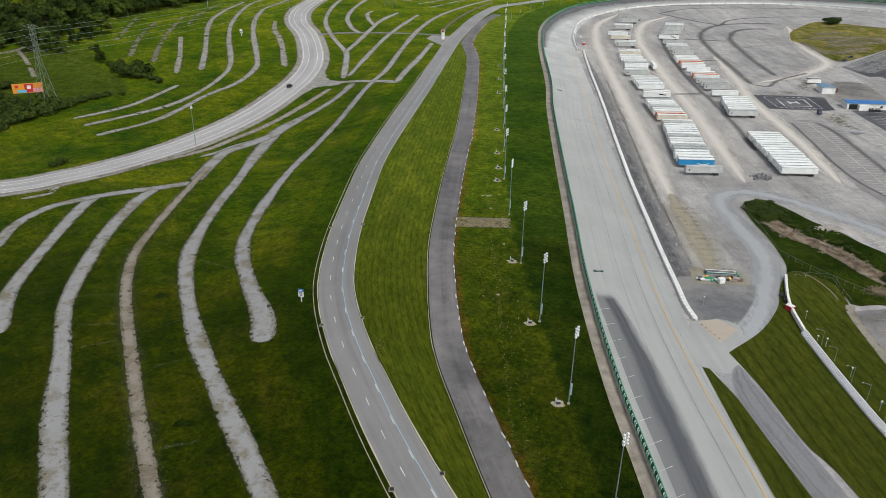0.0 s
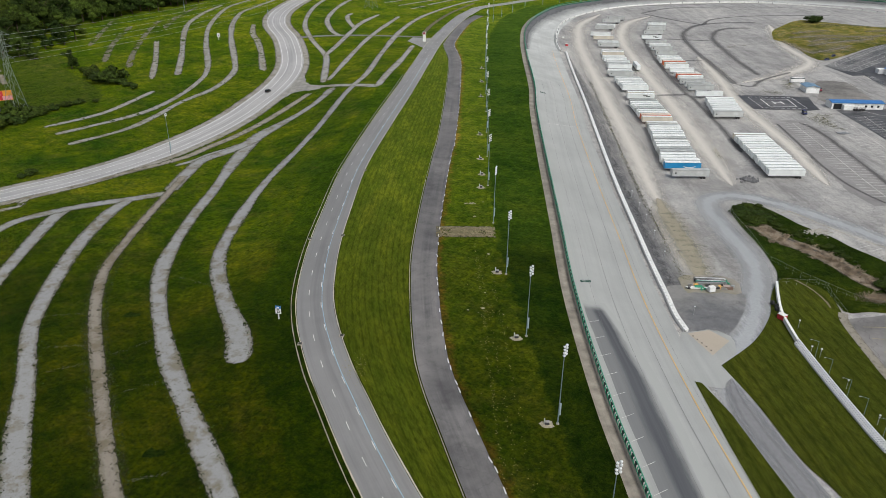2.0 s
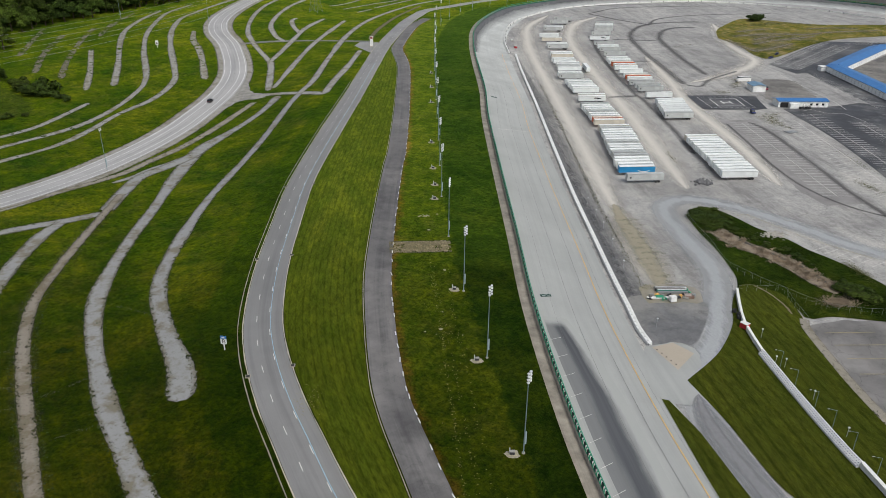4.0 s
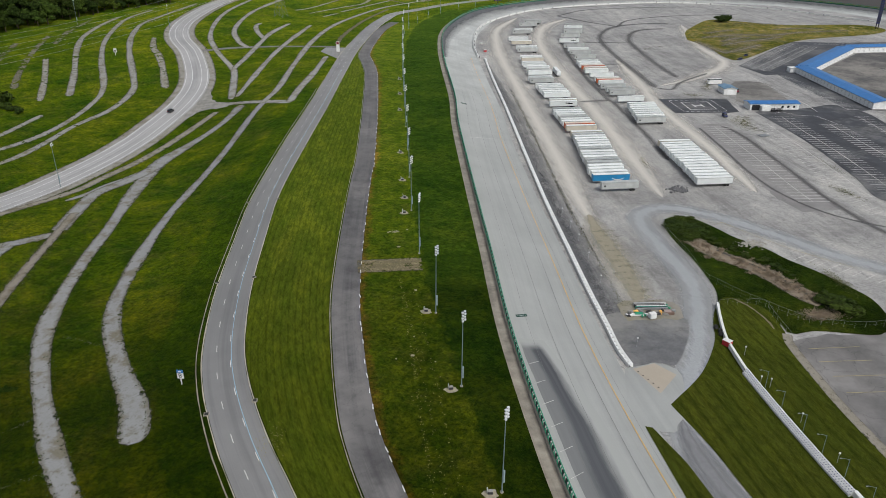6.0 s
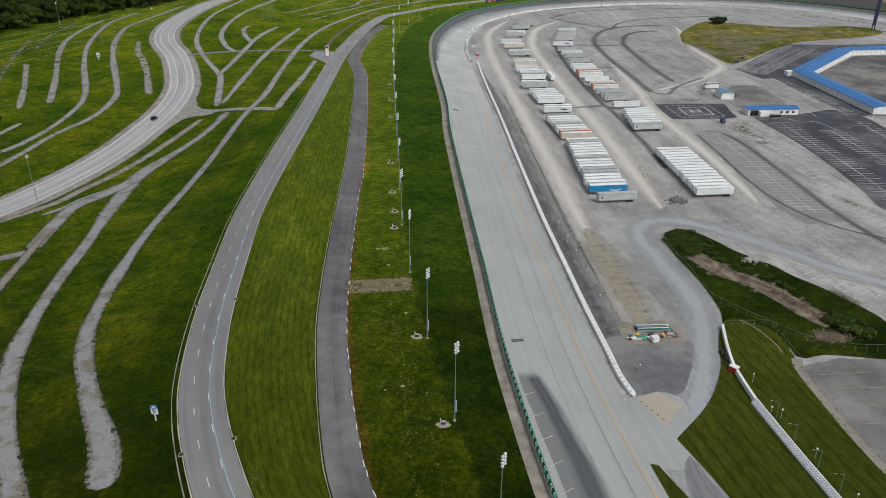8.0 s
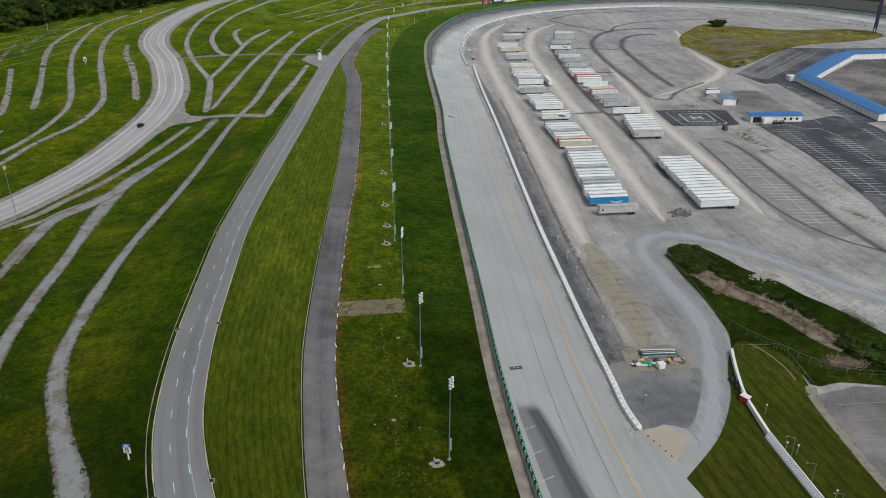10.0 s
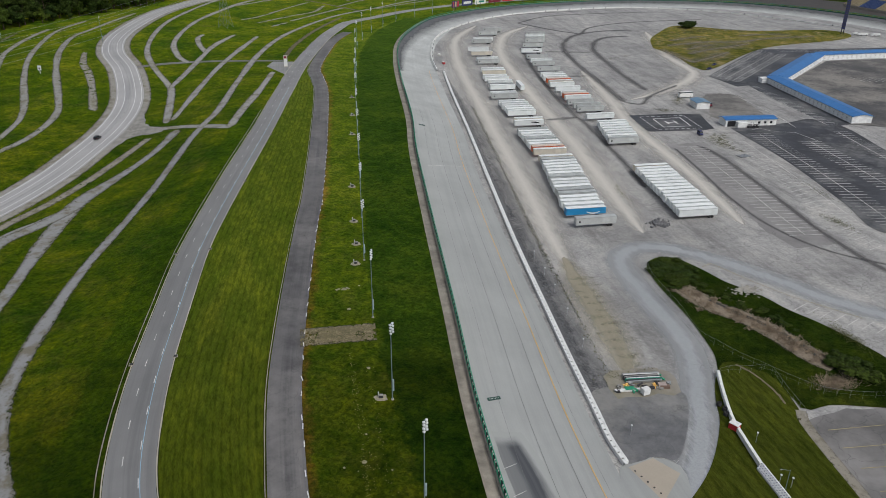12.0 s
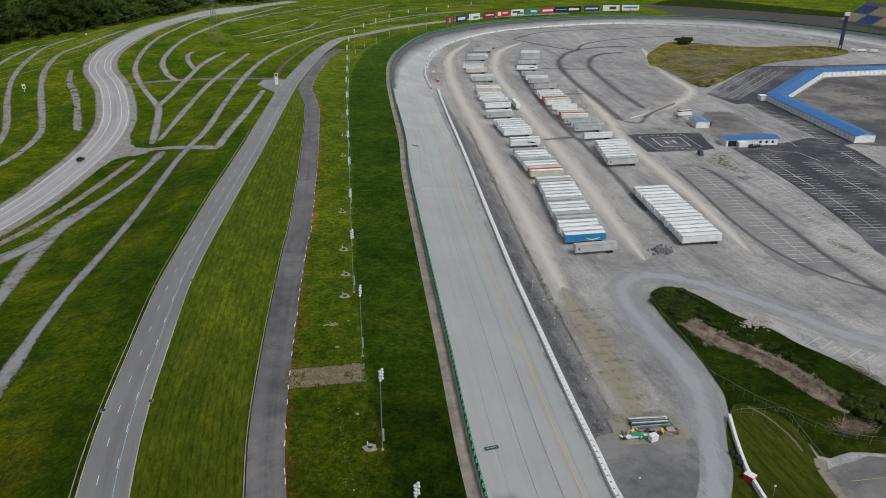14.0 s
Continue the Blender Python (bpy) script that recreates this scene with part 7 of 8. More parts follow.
def vehicle(name, label, category, x, y, turn, length, width, height, body, cabin_from, cabin_to, hood, group=""):
    """A road vehicle: shaped body, glazed cabin, wheels with rims, lights."""
    root = thing(name, label, category, group, pose(x, y, zat(x, y) + 0.25, 0, 0, turn))
    bm = bmesh.new()
    sec = [(0.0, 0.35, hood * 0.85), (0.08, 0.25, hood), (0.3, 0.25, hood * 1.05), (0.9, 0.25, hood * 1.05), (1.0, 0.4, hood * 0.9)]
    rings = []
    for u, lo, hi in sec:
        xx, w = length * u, width / 2 * (0.88 if u in (0.0, 1.0) else 1.0)
        rings.append([bm.verts.new(q) for q in ((xx, -w, lo), (xx, w, lo), (xx, w * 0.96, hi), (xx, -w * 0.96, hi))])
    for a, b in zip(rings, rings[1:]):
        for k in range(4):
            bm.faces.new((a[k], a[(k + 1) % 4], b[(k + 1) % 4], b[k]))
    bm.faces.new(rings[0][::-1])
    bm.faces.new(rings[-1])
    bmesh.ops.bevel(bm, geom=bm.edges[:], offset=0.05, segments=2, affect="EDGES")
    me = bpy.data.meshes.new("body")
    bm.to_mesh(me)
    bm.free()
    me.materials.append(body)
    part("body", me, root)
    bm = bmesh.new()
    a0, a1 = length * cabin_from, length * cabin_to
    lo = [bm.verts.new(q) for q in ((a0, -width * 0.46, hood), (a1, -width * 0.46, hood), (a1, width * 0.46, hood), (a0, width * 0.46, hood))]
    hi = [bm.verts.new(q) for q in ((a0 + 0.5, -width * 0.38, height - 0.1), (a1 - 0.3, -width * 0.38, height - 0.1), (a1 - 0.3, width * 0.38, height - 0.1), (a0 + 0.5, width * 0.38, height - 0.1))]
    for k in range(4):
        bm.faces.new((lo[k], lo[(k + 1) % 4], hi[(k + 1) % 4], hi[k]))
    bm.faces.new(hi)
    me = bpy.data.meshes.new("glazing")
    bm.to_mesh(me)
    bm.free()
    me.materials.append(M_GLASS)
    part("glazing", me, root, "dark tinted glass")
    part("roof", block("roof", a1 - a0 - 0.7, width * 0.78, 0.08, body, 0.03, ((a0 + a1) / 2 + 0.1, 0, height - 0.07)), root)
    for xx in (0.19, 0.8):
        for s in (-1, 1):
            wh = part("wheel", rod("tyre", 0.34, 0.34, 0.24, M_DARK, 16, (0, -0.12, 0), Matrix.Rotation(radians(-90), 4, "X")), root, "black tyre", pose(length * xx, s * width * 0.47, 0.2))
            part("rim", rod("rim", 0.2, 0.2, 0.26, M_STEEL, 12, (0, -0.13, 0), Matrix.Rotation(radians(-90), 4, "X")), wh, "silver rim")
    for s in (-1, 1):
        part("headlight", block("headlight", 0.08, 0.35, 0.16, M_LAMP, 0.02), root, m=pose(0.04, s * width * 0.33, hood * 0.72))
        part("tail_light", block("tail_light", 0.08, 0.3, 0.2, M_RED, 0.02), root, m=pose(length - 0.03, s * width * 0.35, hood * 0.75))
    return root


vehicle("suv", "black sport utility vehicle driving on a pale road", "car", -88.5, 462.7, 252, 4.8, 1.95, 1.75, M_BLACK, 0.27, 0.97, 0.98)
vehicle("car", "dark blue car parked at a lot's edge", "car", 305.4, 548, 30, 4.6, 1.85, 1.5, M_NAVY, 0.3, 0.9, 0.85, "parked cars")
vehicle("car", "dark blue car parked at a lot's edge", "car", 317, 560, 40, 4.6, 1.85, 1.5, M_NAVY, 0.3, 0.9, 0.85, "parked cars")
vehicle("van", "dark blue van parked beside weeds", "van", 221, 405, 80, 4.8, 2.0, 2.0, M_NAVY, 0.16, 0.98, 1.0)
vehicle("truck", "dark red truck parked by a shed", "truck", 256, 457, 80, 6.0, 2.2, 2.2, M_MAROON, 0.12, 0.5, 1.2)
coach = vehicle("coach", "white motor coach parked behind a shed", "coach", 247, 480, 2, 9.5, 2.6, 3.4, M_WHITE, 0.03, 0.99, 2.6)

pallets = thing("pallet_stack", "flat stack of grey pallets on asphalt", "pallets", "", pose(224.3, 371, zat(224.3, 371) + 0.1, 0, 0, 12))
for k in range(4):
    part("pallet", block("pallet", 1.2, 4.2, 0.3, M_STEEL, 0.02, (-2.2 + 1.5 * k, 0, 0.2)), pallets)

# scrap yard by the pit mouth
rng = np.random.default_rng(41)
stack = thing("panel_stack", "stack of long white and green metal panels on dirt", "scrap stack", "", pose(93.8, 208.6, zat(93.8, 208.6) + 0.2, 0, 0, -6))
for k in range(9):
    part("panel", block("panel", 9.2 + rng.uniform(-0.6, 0.6), 0.34, 0.9 - 0.03 * k, (M_STEEL, M_WHITE, M_FOAM, M_GRIME, M_FOAM, M_WHITE, M_TEAL, M_FOAM, M_STEEL)[k], 0.02, (0, 0, 0.5)), stack, m=pose(rng.normal(0, 0.15), 1.5 - 0.38 * k, 0.0, rng.normal(0, 5), 0, rng.normal(0, 1)))
beam = thing("barrier_piece", "white and green barrier section lying on dirt", "barrier", "", pose(88, 204.5, zat(88, 204.5) + 0.2, 0, 0, -6))
part("steel_face", block("steel_face", 6.6, 0.9, 0.5, M_WHITE, 0.03, (0, 0, 0.3)), beam)
part("green_panel", block("green_panel", 2.4, 1.3, 0.2, M_GREEN, 0.02, (0.6, 0.3, 0.65)), beam, "green panel lying across")
gen = thing("generator", "white boxed generator on an asphalt yard", "generator", "", pose(91.8, 202.4, zat(91.8, 202.4) + 0.2, 0, 0, 10))
part("housing", block("housing", 1.9, 1.5, 1.5, M_SIDING, 0.06, (0, 0, 0.95)), gen)
part("lid", block("lid", 2.0, 1.6, 0.12, M_WHITE, 0.03, (0, 0, 1.75)), gen, "white lid")
crate = thing("crate", "brown and pale pink crates on dirt", "crate", "", pose(97.8, 204, zat(97.8, 204) + 0.2, 0, 0, -12))
part("box", block("box", 2.6, 1.0, 0.7, plain("dull_brown", (0.2, 0.13, 0.1), 0.7), 0.03, (0, 0, 0.35)), crate)
part("cover", block("cover", 2.0, 1.4, 0.15, plain("faded_pink", (0.42, 0.34, 0.31), 0.7), 0.02, (-0.5, 0.5, 0.8)), crate, "faded pink cover")
for x, y, mat, word in ((95.2, 205, M_YELLOW, "yellow"), (88.6, 206.4, M_YELLOW, "yellow"), (93.2, 204.8, M_BLACK, "black"), (94.5, 204.2, M_FOAM, "dark"), (98.6, 207.6, M_GREEN, "green"), (90.2, 206.8, M_STEEL, "grey"), (97.0, 206.2, M_FOAM, "dark"), (86.2, 206.2, M_GRIME, "dull grey"), (99.8, 205.2, M_STEEL, "grey"), (92.2, 205.9, M_FOAM, "dark"), (96.4, 203.6, M_GRIME, "dull grey"), (89.6, 203.8, M_GREEN, "green"), (85.6, 204.2, M_FOAM, "dark")):
    heap = thing("scrap_heap", word + " tangle of scrap parts on dirt", "scrap", "", pose(x, y, zat(x, y) + 0.2, 0, 0, rng.uniform(0, 360)))
    for k in range(4):
        part("scrap_piece", block("scrap_piece", rng.uniform(0.5, 1.4), rng.uniform(0.2, 0.6), rng.uniform(0.2, 0.6), mat, 0.02), heap, m=pose(rng.normal(0, 0.4), rng.normal(0, 0.4), 0.35, rng.uniform(-20, 20), rng.uniform(-20, 20), rng.uniform(0, 360)))


def chain_fence(name, pts, label, height=2.2, step=3.0, mat=M_STEEL):
    """A wire fence: posts and thin rails."""
    line = curve(pts, step)
    root = thing(name, label, "fence")
    post = rod("post", 0.022, 0.022, height, mat, 6)
    for p in line:
        part("post", post, root, m=pose(p[0], p[1], zat(*p) + 0.1))
    for h, r in ((height * 0.5, 0.006), (height, 0.016)):
        sweep("wire", line, [(-r, h - r), (-r, h + r), (r, h + r), (r, h - r)], mat, root, lift=0.1)
    return root


chain_fence("wire_fence", [(126, 273), (122.3, 262), (121.4, 250), (120.9, 240), (119, 225), (121, 219), (123.9, 212), (128.1, 205), (131.5, 199), (137.2, 193), (150, 189), (162, 190)], "thin wire fence round a grass island")
chain_fence("wire_fence", [(114.5, 206.5), (118, 207), (122, 206), (128.1, 205.3), (127, 197.7), (125.4, 186.6)], "thin wire fence across grass")
chain_fence("yard_fence", [(93.3, 212), (97, 211), (100.4, 210.2), (104.6, 211.6), (108, 209.5), (113, 207.5)], "low chain-link fence across a yard")
chain_fence("wall_fence", [tuple(p) for p in beside(INNER_A, 8.0)[18:150:8]], "chain-link fence along a race wall", 1.8, 4.0)

# post lamps along the infield fence
lamp = thing("post_lamp", "small post lamp with a square white head", "lamp", "small post lamps", pose(81.5, 188.6, zat(81.5, 188.6) + 0.2))
part("post", rod("post", 0.07, 0.06, 2.6, M_STEEL, 8), lamp)
part("head", block("head", 0.42, 0.42, 0.28, M_LAMP, 0.05, (0, 0, 2.7)), lamp, "white square head")
for x, y in [(108.5, 180.7), (107.3, 166.2), (106.9, 152.4), (106.7, 138.7), (105.4, 167.5), (89, 283), (88.4, 270), (87.6, 258), (86.2, 243), (84.5, 226), (106.5, 124)]:
    copy_thing(lamp, pose(x, y, zat(x, y) + 0.1, 0, 0, rng.uniform(-40, 40)))
arm_lamp = thing("arm_lamp", "slim lamp post with a curved arm behind a wall", "lamp", "arm lamps", pose(105.9, 166, zat(106, 166) + 0.1))
part("post", rod("post", 0.06, 0.045, 5.2, M_POLE, 8), arm_lamp)
part("arm", rod("arm", 0.04, 0.03, 2.2, M_POLE, 6, (0, 0, 5.1), Matrix.Rotation(radians(-72), 4, "Y")), arm_lamp)
part("head", block("head", 0.5, 0.2, 0.12, M_STEEL, 0.04, (-2.2, 0, 5.75)), arm_lamp)
for y in (157.7, 149, 141.8, 134.1, 126, 118):
    copy_thing(arm_lamp, pose(105.2, y, zat(105, y) + 0.1))

# white pit wall with a pierced face
PIT_WALL = curve([(114.2, 206.8), (110.4, 197.5), (107.2, 188.3), (105.8, 181), (104.6, 173)], 1.5)
pit_wall = sweep("pit_wall", PIT_WALL, [(-0.35, 0.0), (-0.35, 1.3), (0.35, 1.3), (0.35, 0.0)], M_WHITE, None, label="white painted concrete wall curving into grass", category="wall", kind="structure", lift=0.15)
TILT = curve([(104.2, 172.6), (103.6, 158.6), (103.3, 147), (103.2, 135), (103.4, 129.2)], 1.5)
sweep("pit_wall", curve([(104.0, 129.4), (104.1, 115), (104.2, 90), (104.2, 50)], 3.0), [(-0.45, 0.0), (-0.45, 1.35), (0.45, 1.35), (0.45, 0.0)], M_WHITE, None, label="white painted concrete wall beside pit grass", category="wall", kind="structure", lift=0.15)
barrier = sweep("pierced_barrier", TILT, [(-0.62, 0.0), (-0.62, 1.5), (-0.38, 1.5), (0.72, 0.5), (0.72, 0.0)], M_WHITE, None, label="white sloped barrier with rows of dark holes", category="barrier", lift=0.15)
hole = rod("hole", 0.115, 0.115, 0.06, M_NAVY, 8)
heads = np.gradient(TILT, axis=0)
fine = curve(TILT, 0.72)
for row_no, off in enumerate((0.5, 0.12, -0.26)):
    for k, p in enumerate(beside(fine, off)):
        h = 0.63 + (0.72 - off) * 0.91
        part("hole", hole, barrier, m=pose(p[0], p[1] + 0.31 * (row_no % 2), zat(*p) + h, 0, -42, 0))
hut = thing("red_box", "red cabinet with a white lid beside a wall", "cabinet", "", pose(106.3, 186, zat(106, 186) + 0.15, 0, 0, 30))
part("housing", block("housing", 1.7, 2.2, 1.5, M_RED, 0.06, (0, 0, 0.75)), hut)
part("lid", block("lid", 1.8, 2.3, 0.15, M_WHITE, 0.04, (0, 0, 1.58)), hut, "white lid")
copy_thing(hut, pose(121.2, 595, zat(121.2, 595) + 0.05, 0, 0, 10))
hydrant = thing("wall_cabinet", "small white steel cabinet near a wall gap", "cabinet", "", pose(123.8, 625, zat(123.8, 625) + 0.05, 0, 0, 15))
part("housing", block("housing", 1.8, 1.2, 1.3, M_WHITE, 0.05, (0, 0, 0.7)), hydrant)
part("plinth", block("plinth", 2.0, 1.4, 0.12, M_CONC, 0.02, (0, 0, 0.06)), hydrant, "grey concrete plinth")
for x, y in ((107.4, 194.6), (107.7, 192.6), (107.0, 190.8)):
    st = thing("tyre_stack", "stack of black tyres beside a white wall", "tyres", "tyre stacks", pose(x, y, zat(x, y) + 0.15))
    for k in range(4):
        bm = bmesh.new()
        ring = [[bm.verts.new(((0.42 + 0.2 * math.cos(b)) * math.cos(a), (0.42 + 0.2 * math.cos(b)) * math.sin(a), 0.13 * math.sin(b))) for b in np.linspace(0, 6.283, 6, endpoint=False)] for a in np.linspace(0, 6.283, 16, endpoint=False)]
        for i in range(16):
            for j in range(6):
                bm.faces.new((ring[i][j], ring[(i + 1) % 16][j], ring[(i + 1) % 16][(j + 1) % 6], ring[i][(j + 1) % 6]))
        me = bpy.data.meshes.new("tyre")
        bm.to_mesh(me)
        bm.free()
        me.materials.append(M_DARK)
        part("tyre", me, st, m=pose(rng.normal(0, 0.04), rng.normal(0, 0.04), 0.15 + 0.27 * k))

# ---- signs ----
def letters(text, size, mat, parent, m, label):
    cu = bpy.data.curves.new("letter", "FONT")
    cu.body, cu.size, cu.extrude, cu.align_x, cu.align_y = text, size, 0.02, "CENTER", "CENTER"
    cu.materials.append(mat)
    ob = new("letter", cu)
    ob.parent = parent
    ob.matrix_basis = m
    return tagged(ob, label)


lot_sign = thing("lot_sign", "blue and white parking lot letter sign on a post", "sign", "lot signs", pose(-36.8, 184.7, zat(-36.8, 184.7), 0, 0, -12) @ Matrix.Diagonal((0.85, 0.85, 0.85, 1)))
part("post", block("post", 0.35, 0.2, 2.4, M_WALL, 0.02, (0, 0, 1.2)), lot_sign)
part("panel", block("panel", 1.9, 0.12, 1.9, M_WHITE, 0.02, (0, 0, 3.1)), lot_sign, "white square panel")
part("top_panel", block("top_panel", 1.9, 0.14, 1.0, M_BLUE_ROOF, 0.02, (0, 0, 4.55)), lot_sign, "blue top panel")
part("emblem", block("emblem", 0.9, 0.04, 0.4, M_WHITE, 0.0, (0, -0.09, 4.55)), lot_sign, "white emblem bar")
letters("B", 2.1, M_BLACK, lot_sign, pose(0, -0.08, 3.1, 90), "black letter B")
far_sign = thing("lot_sign", "white parking lot sign on a post", "sign", "lot signs", pose(-149, 590, zat(-149, 590), 0, 0, -5))
part("post", block("post", 0.35, 0.2, 2.4, M_WALL, 0.02, (0, 0, 1.2)), far_sign)
part("panel", block("panel", 2.2, 0.12, 3.0, M_WHITE, 0.02, (0, 0, 3.6)), far_sign)
part("mark", block("mark", 1.0, 0.04, 1.2, M_BLACK, 0.0, (0, -0.08, 3.2)), far_sign, "black bar mark")
entry = thing("entry_pillar", "tall white sign pillar at a road corner", "sign", "", pose(8.5, 576, zat(8.5, 576), 0, 0, -10))
part("footing", block("footing", 2.6, 1.6, 0.4, M_RAWWALL, 0.05, (0, 0, 0.2)), entry)
part("pillar", block("pillar", 2.2, 0.8, 5.0, M_SIDING, 0.04, (0, 0, 2.8)), entry)
part("cap", block("cap", 2.5, 1.0, 2.2, M_TRAILER_TAN, 0.05, (0, 0, 6.5)), entry, "tan cap panel")
part("face", block("face", 1.7, 0.06, 1.4, M_MAROON, 0.02, (0, -0.55, 6.5)), entry, "dark red face")


def billboard(x, y, turn, w, h, foot, panels, label, group="turn billboards"):
    root = thing("billboard", label, "billboard", group, pose(x, y, zat(x, y), 0, 0, turn))
    part("post", rod("post", 0.35, 0.3, foot + h / 2, M_FOAM, 10), root, "dark steel post")
    part("board", block("board", w, 0.5, h, panels[0], 0.03, (0, 0, foot + h / 2)), root)
    for k, (cx, cz, sx, sz, mat) in enumerate(panels[1:]):
        part("printed_shape", block("printed_shape", sx * w, 0.05, sz * h, mat, 0.0), root, m=pose(cx * w, -0.28 - 0.01 * k, foot + h * (0.5 + cz)))
    return root


BOARDS = [
    (181, 826, 37, 8, [M_NAVY, (-0.3, 0, 0.2, 0.8, M_RED), (0, 0, 0.2, 0.8, M_SEAT_TAN), (0.3, 0, 0.2, 0.8, M_RED)], "navy billboard with red and tan panels"),
    (196, 838, 34, 11, [M_NAVY, (0, 0, 0.7, 0.4, M_WHITE)], "navy billboard with a white bar"),
    (213, 850, 31, 11, [M_WHITE, (0.1, -0.1, 0.5, 0.3, M_TEAL)], "white billboard with a green shape"),
    (232, 862, 28, 12, [M_MAROON, (0.05, 0, 0.7, 0.2, M_WHITE)], "maroon billboard with a white bar"),
    (250, 871, 25, 12, [M_RED, (-0.3, 0, 0.25, 0.6, M_WHITE), (0.15, 0.1, 0.4, 0.2, M_WHITE)], "red billboard with a white disc shape"),
    (269, 880, 21, 12, [M_WHITE, (-0.1, 0.1, 0.6, 0.3, M_FOAM), (0.2, -0.2, 0.5, 0.3, M_TEAL)], "white billboard with dark and green shapes"),
    (289, 888, 17, 12, [M_TEAL, (0.1, 0, 0.5, 0.3, M_WHITE)], "green billboard with a white bar"),
    (309, 894, 13, 12, [M_RED, (0, 0, 0.8, 0.35, M_WHITE), (0.45, -0.1, 0.1, 0.5, M_BLACK)], "red billboard with a white bar"),
    (327, 899, 8, 13, [M_BLACK, (0, 0, 0.7, 0.15, M_SKYBLUE)], "black billboard with a thin blue bar"),
    (342, 901, 5, 14, [M_BLACK, (0, 0, 0.7, 0.4, M_WHITE)], "black billboard with a white bar"),
    (366, 905, 2, 13, [M_NAVY, (0, 0, 0.8, 0.25, M_WALL)], "dark billboard with pale bars"),
    (391, 907, -2, 14, [M_WHITE, (0.1, 0, 0.4, 0.5, M_FOAM)], "white billboard with a dark shape"),
    (415, 906, -6, 14, [M_WHITE, (0, 0.05, 0.8, 0.3, M_BLUE_ROOF)], "white billboard with a blue bar"),
]
for x, y, turn, w, panels, label in BOARDS:
    billboard(x, y, turn, w * 1.45, 6.2, 2.6, panels, label)
billboard(-232, 422, 24, 15.5, 5.4, 6.0, [M_ORANGE, (-0.35, 0.2, 0.12, 0.3, M_RED), (0.05, 0, 0.3, 0.9, M_RED), (0.05, 0.1, 0.12, 0.35, M_WHITE), (-0.2, -0.3, 0.3, 0.3, M_SKYBLUE), (0.32, -0.25, 0.3, 0.4, plain("pink_paint", (0.7, 0.3, 0.35), 0.5))], "orange roadside billboard with red, blue and pink shapes", "roadside billboard")

# scoring tower
tower = thing("scoring_tower", "tall dark scoring tower with a white top panel", "tower", "", pose(503, 661, zat(503, 661), 0, 0, -20))
for sx in (-1.0, 1.0):
    part("column", rod("column", 0.4, 0.35, 30, M_BLACK, 10, (sx, 0, 0)), tower)
part("display", block("display", 2.9, 1.2, 25, M_NAVY, 0.05, (0, 0, 17.5)), tower, "dark display panel")
for k in range(11):
    part("display_line", block("display_line", 2.4, 0.05, 0.9, M_FOAM, 0.0, (0, -0.75, 7 + 2.1 * k)), tower, "dim display row")
part("top_panel", block("top_panel", 4.2, 1.4, 3.0, M_WALL, 0.05, (0, 0, 31.5)), tower, "white top panel")
for x, y, w in ((518, 652, 7.0), (528, 648, 6.0), (513, 656, 3.0)):
    tr = thing("parked_cart", "white service truck parked by a tower", "truck", "service trucks", pose(x, y, zat(x, y) + 0.3, 0, 0, -12))
    part("body", block("body", w, 2.3, 1.7, M_WHITE, 0.1, (0, 0, 1.4)), tr)
    part("cab", block("cab", 1.8, 2.1, 1.5, M_LAMP, 0.15, (-w / 2 - 0.9, 0, 1.1)), tr, "white cab")
    for a in (-0.35, 0.35):
        for s in (-1, 1):
            part("wheel", rod("wheel", 0.45, 0.45, 0.3, M_DARK, 12, (0, -0.15, 0), Matrix.Rotation(radians(-90), 4, "X")), tr, m=pose(a * w, s * 1.0, 0.45))

# grandstand outside the far straight
stand = thing("grandstand", "large grandstand with blocks of tan and blue seats", "grandstand", "", pose(606, 800, zat(606, 800)))
seat_step = block("seat_tier", 1.1, 22.4, 0.7, M_SEAT_TAN), block("seat_tier", 1.1, 22.4, 0.7, M_SEAT_BLUE)
part("plinth", block("plinth", 28, 288, 3.0, M_RAWWALL, 0.0, (19, -144, 0.5)), stand, "concrete plinth")
for b in range(8):
    for r in range(24):
        part("seat_tier", seat_step[(b + r // 12) % 2], stand, m=pose(6 + r * 1.1, -24 * b - 11.2, 2.2 + 0.62 * r))
part("back_wall", block("back_wall", 1.0, 290, 22, M_RAWWALL, 0.0, (34, -145, 10)), stand, "grey back wall")

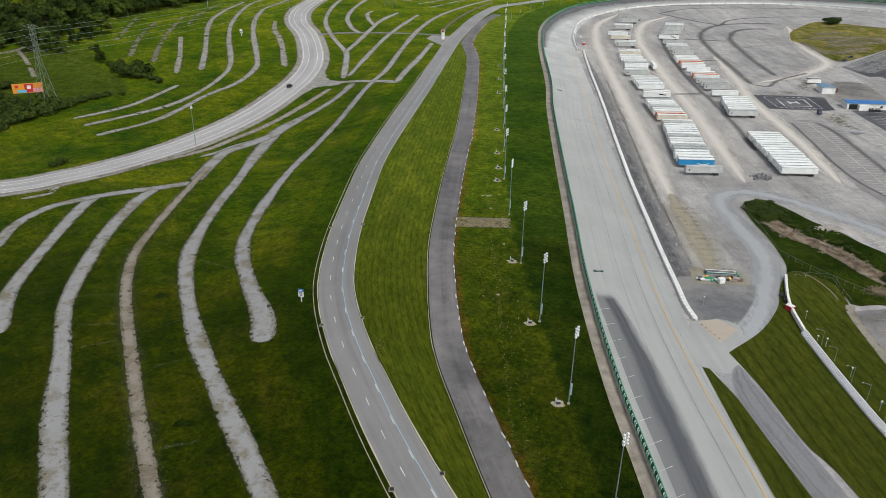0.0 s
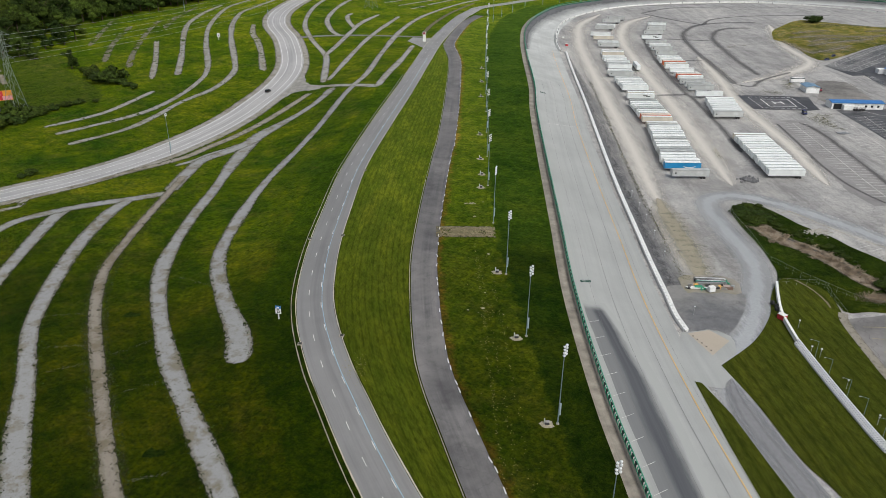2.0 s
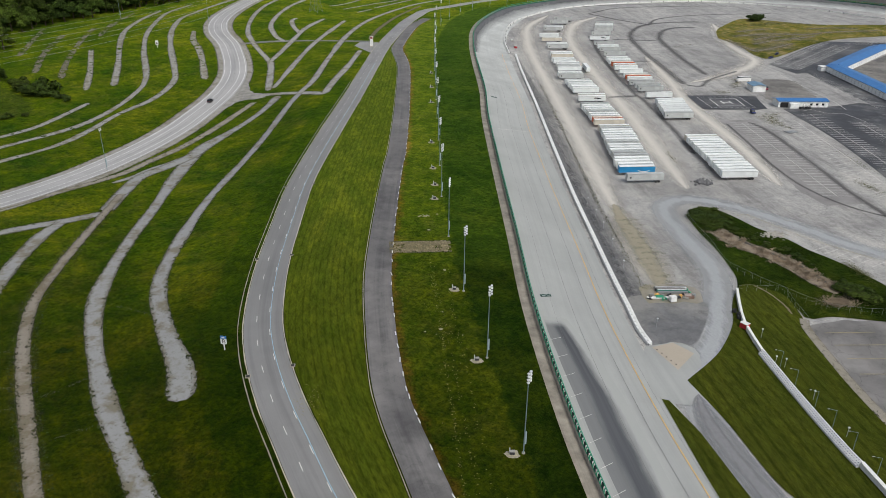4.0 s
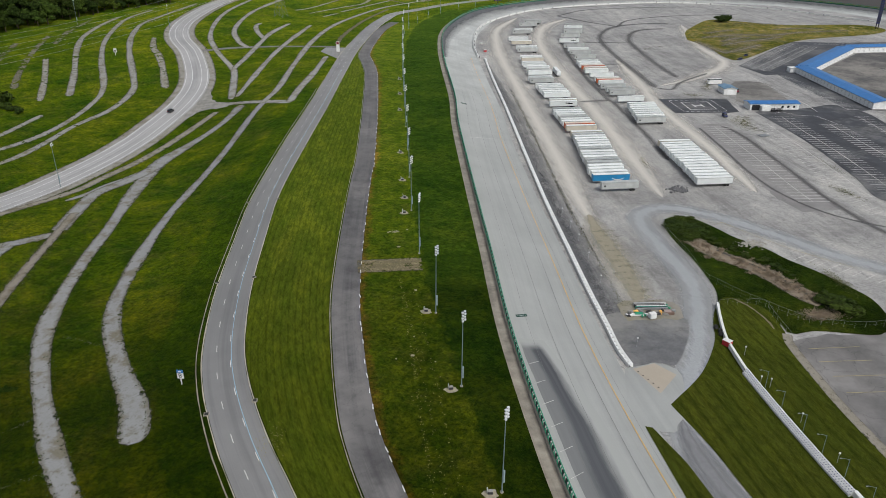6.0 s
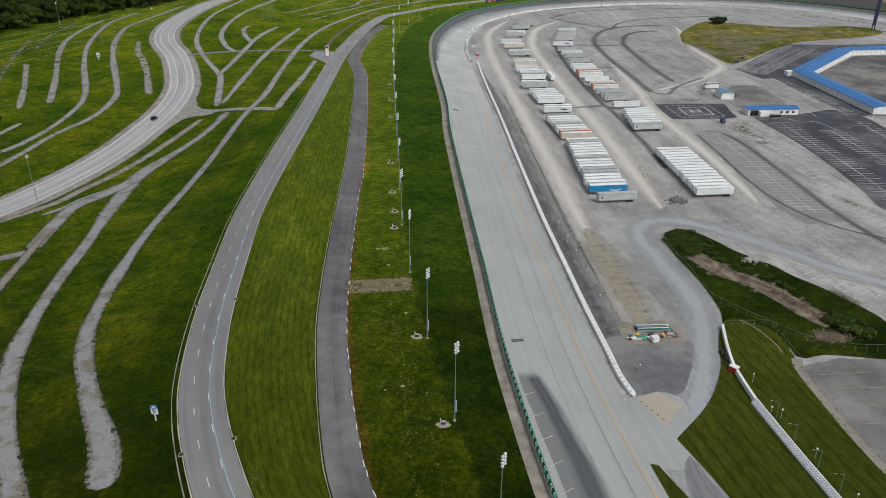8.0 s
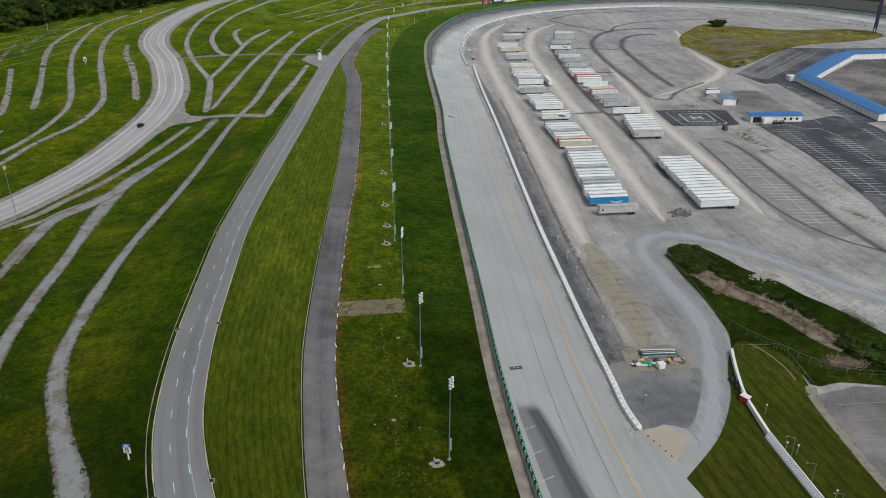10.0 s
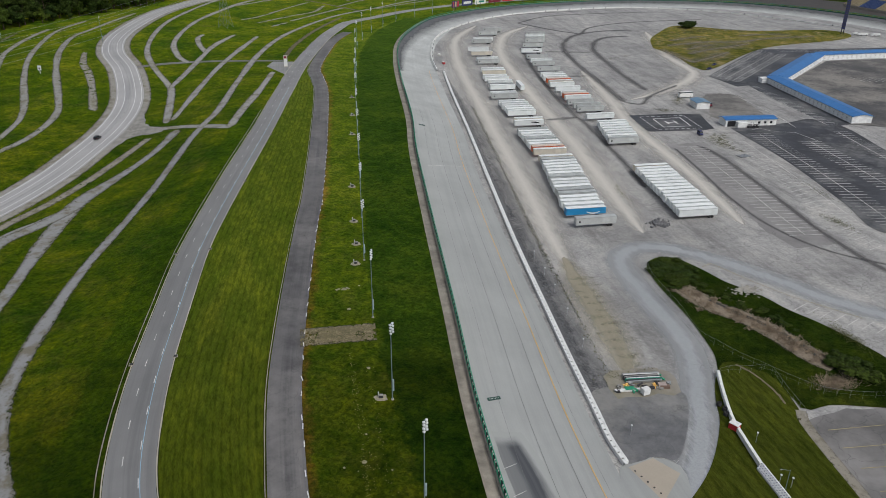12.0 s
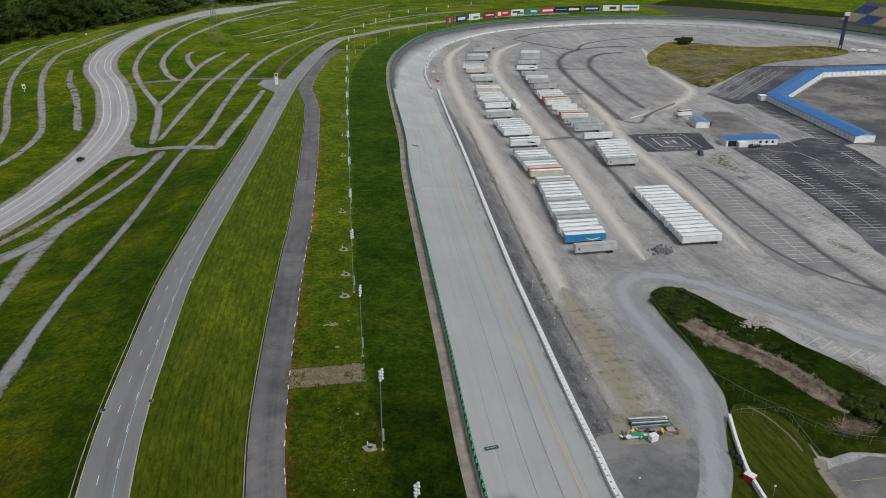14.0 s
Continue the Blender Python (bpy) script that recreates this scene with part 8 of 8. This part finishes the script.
# ---- power line ----
def lattice_tower(x, y, turn, height=46.0):
    """A steel lattice pylon: four legs, braces and three arms."""
    root = thing("power_pylon", "tall pale steel lattice power pylon", "pylon", "power pylons", pose(x, y, zat(x, y), 0, 0, turn))

    def bar(name, a, b, r):
        a, b = Vector(a), Vector(b)
        q = (b - a).to_track_quat("Z", "Y").to_matrix().to_4x4()
        part(name, rod(name, r, r, (b - a).length, M_PYLON, 4, tuple(a), q), root)

    def half(z):
        return 4.6 - 3.6 * min(z / (height * 0.62), 1) ** 0.9 if z < height * 0.62 else 1.0
    levels = [0, 8, 15, 21, 26, 30, 34, 38, 42, 46]
    corners = ((-1, -1), (1, -1), (1, 1), (-1, 1))
    for z0, z1 in zip(levels, levels[1:]):
        h0, h1 = half(z0), half(z1)
        for (a, b), (c_, d_) in zip(corners, corners[1:] + corners[:1]):
            bar("leg", (a * h0, b * h0, z0), (a * h1, b * h1, z1), 0.11)
            bar("brace", (a * h0, b * h0, z0), (c_ * h1, d_ * h1, z1), 0.06)
            bar("brace", (c_ * h0, d_ * h0, z0), (a * h1, b * h1, z1), 0.06)
    for z in (32, 38, 44):
        for s in (-1, 1):
            bar("arm", (s * 1.0, 0, z), (s * 7.5, 0, z + 0.6), 0.13)
            bar("arm_brace", (s * 1.0, 0, z + 2.2), (s * 7.5, 0, z + 0.6), 0.1)
            part("insulator", rod("insulator", 0.14, 0.1, 1.8, M_FOAM, 6, (s * 7.3, 0, z - 1.3)), root, "dark insulator string")
    return root


M_PYLON = plain("pylon_steel", (0.2, 0.24, 0.2), 0.6, 0.2)
ends = [(-480, -70, 29), (-217, 412, 29), (-40, 736, 29), (150, 1083, 29)]
for x, y, t in ends[1:3]:
    lattice_tower(x, y, -t)
for (x0, y0, _), (x1, y1, _) in zip(ends, ends[1:]):
    for z in (30.6, 36.6, 42.6):
        for s in (-7.3, 7.3):
            cu = bpy.data.curves.new("power_cable", "CURVE")
            cu.dimensions, cu.bevel_depth = "3D", 0.045
            sp = cu.splines.new("POLY")
            sp.points.add(20)
            for k in range(21):
                u = k / 20
                sp.points[k].co = (x0 + (x1 - x0) * u + s * 0.875, y0 + (y1 - y0) * u - s * 0.48, zat(x0, y0) * (1 - u) + zat(x1, y1) * u + z - 28 * u * (1 - u), 1)
            cu.materials.append(M_STEEL)
            tagged(new("power_cable", cu), "thin grey overhead power cable", "cable", "power cables")
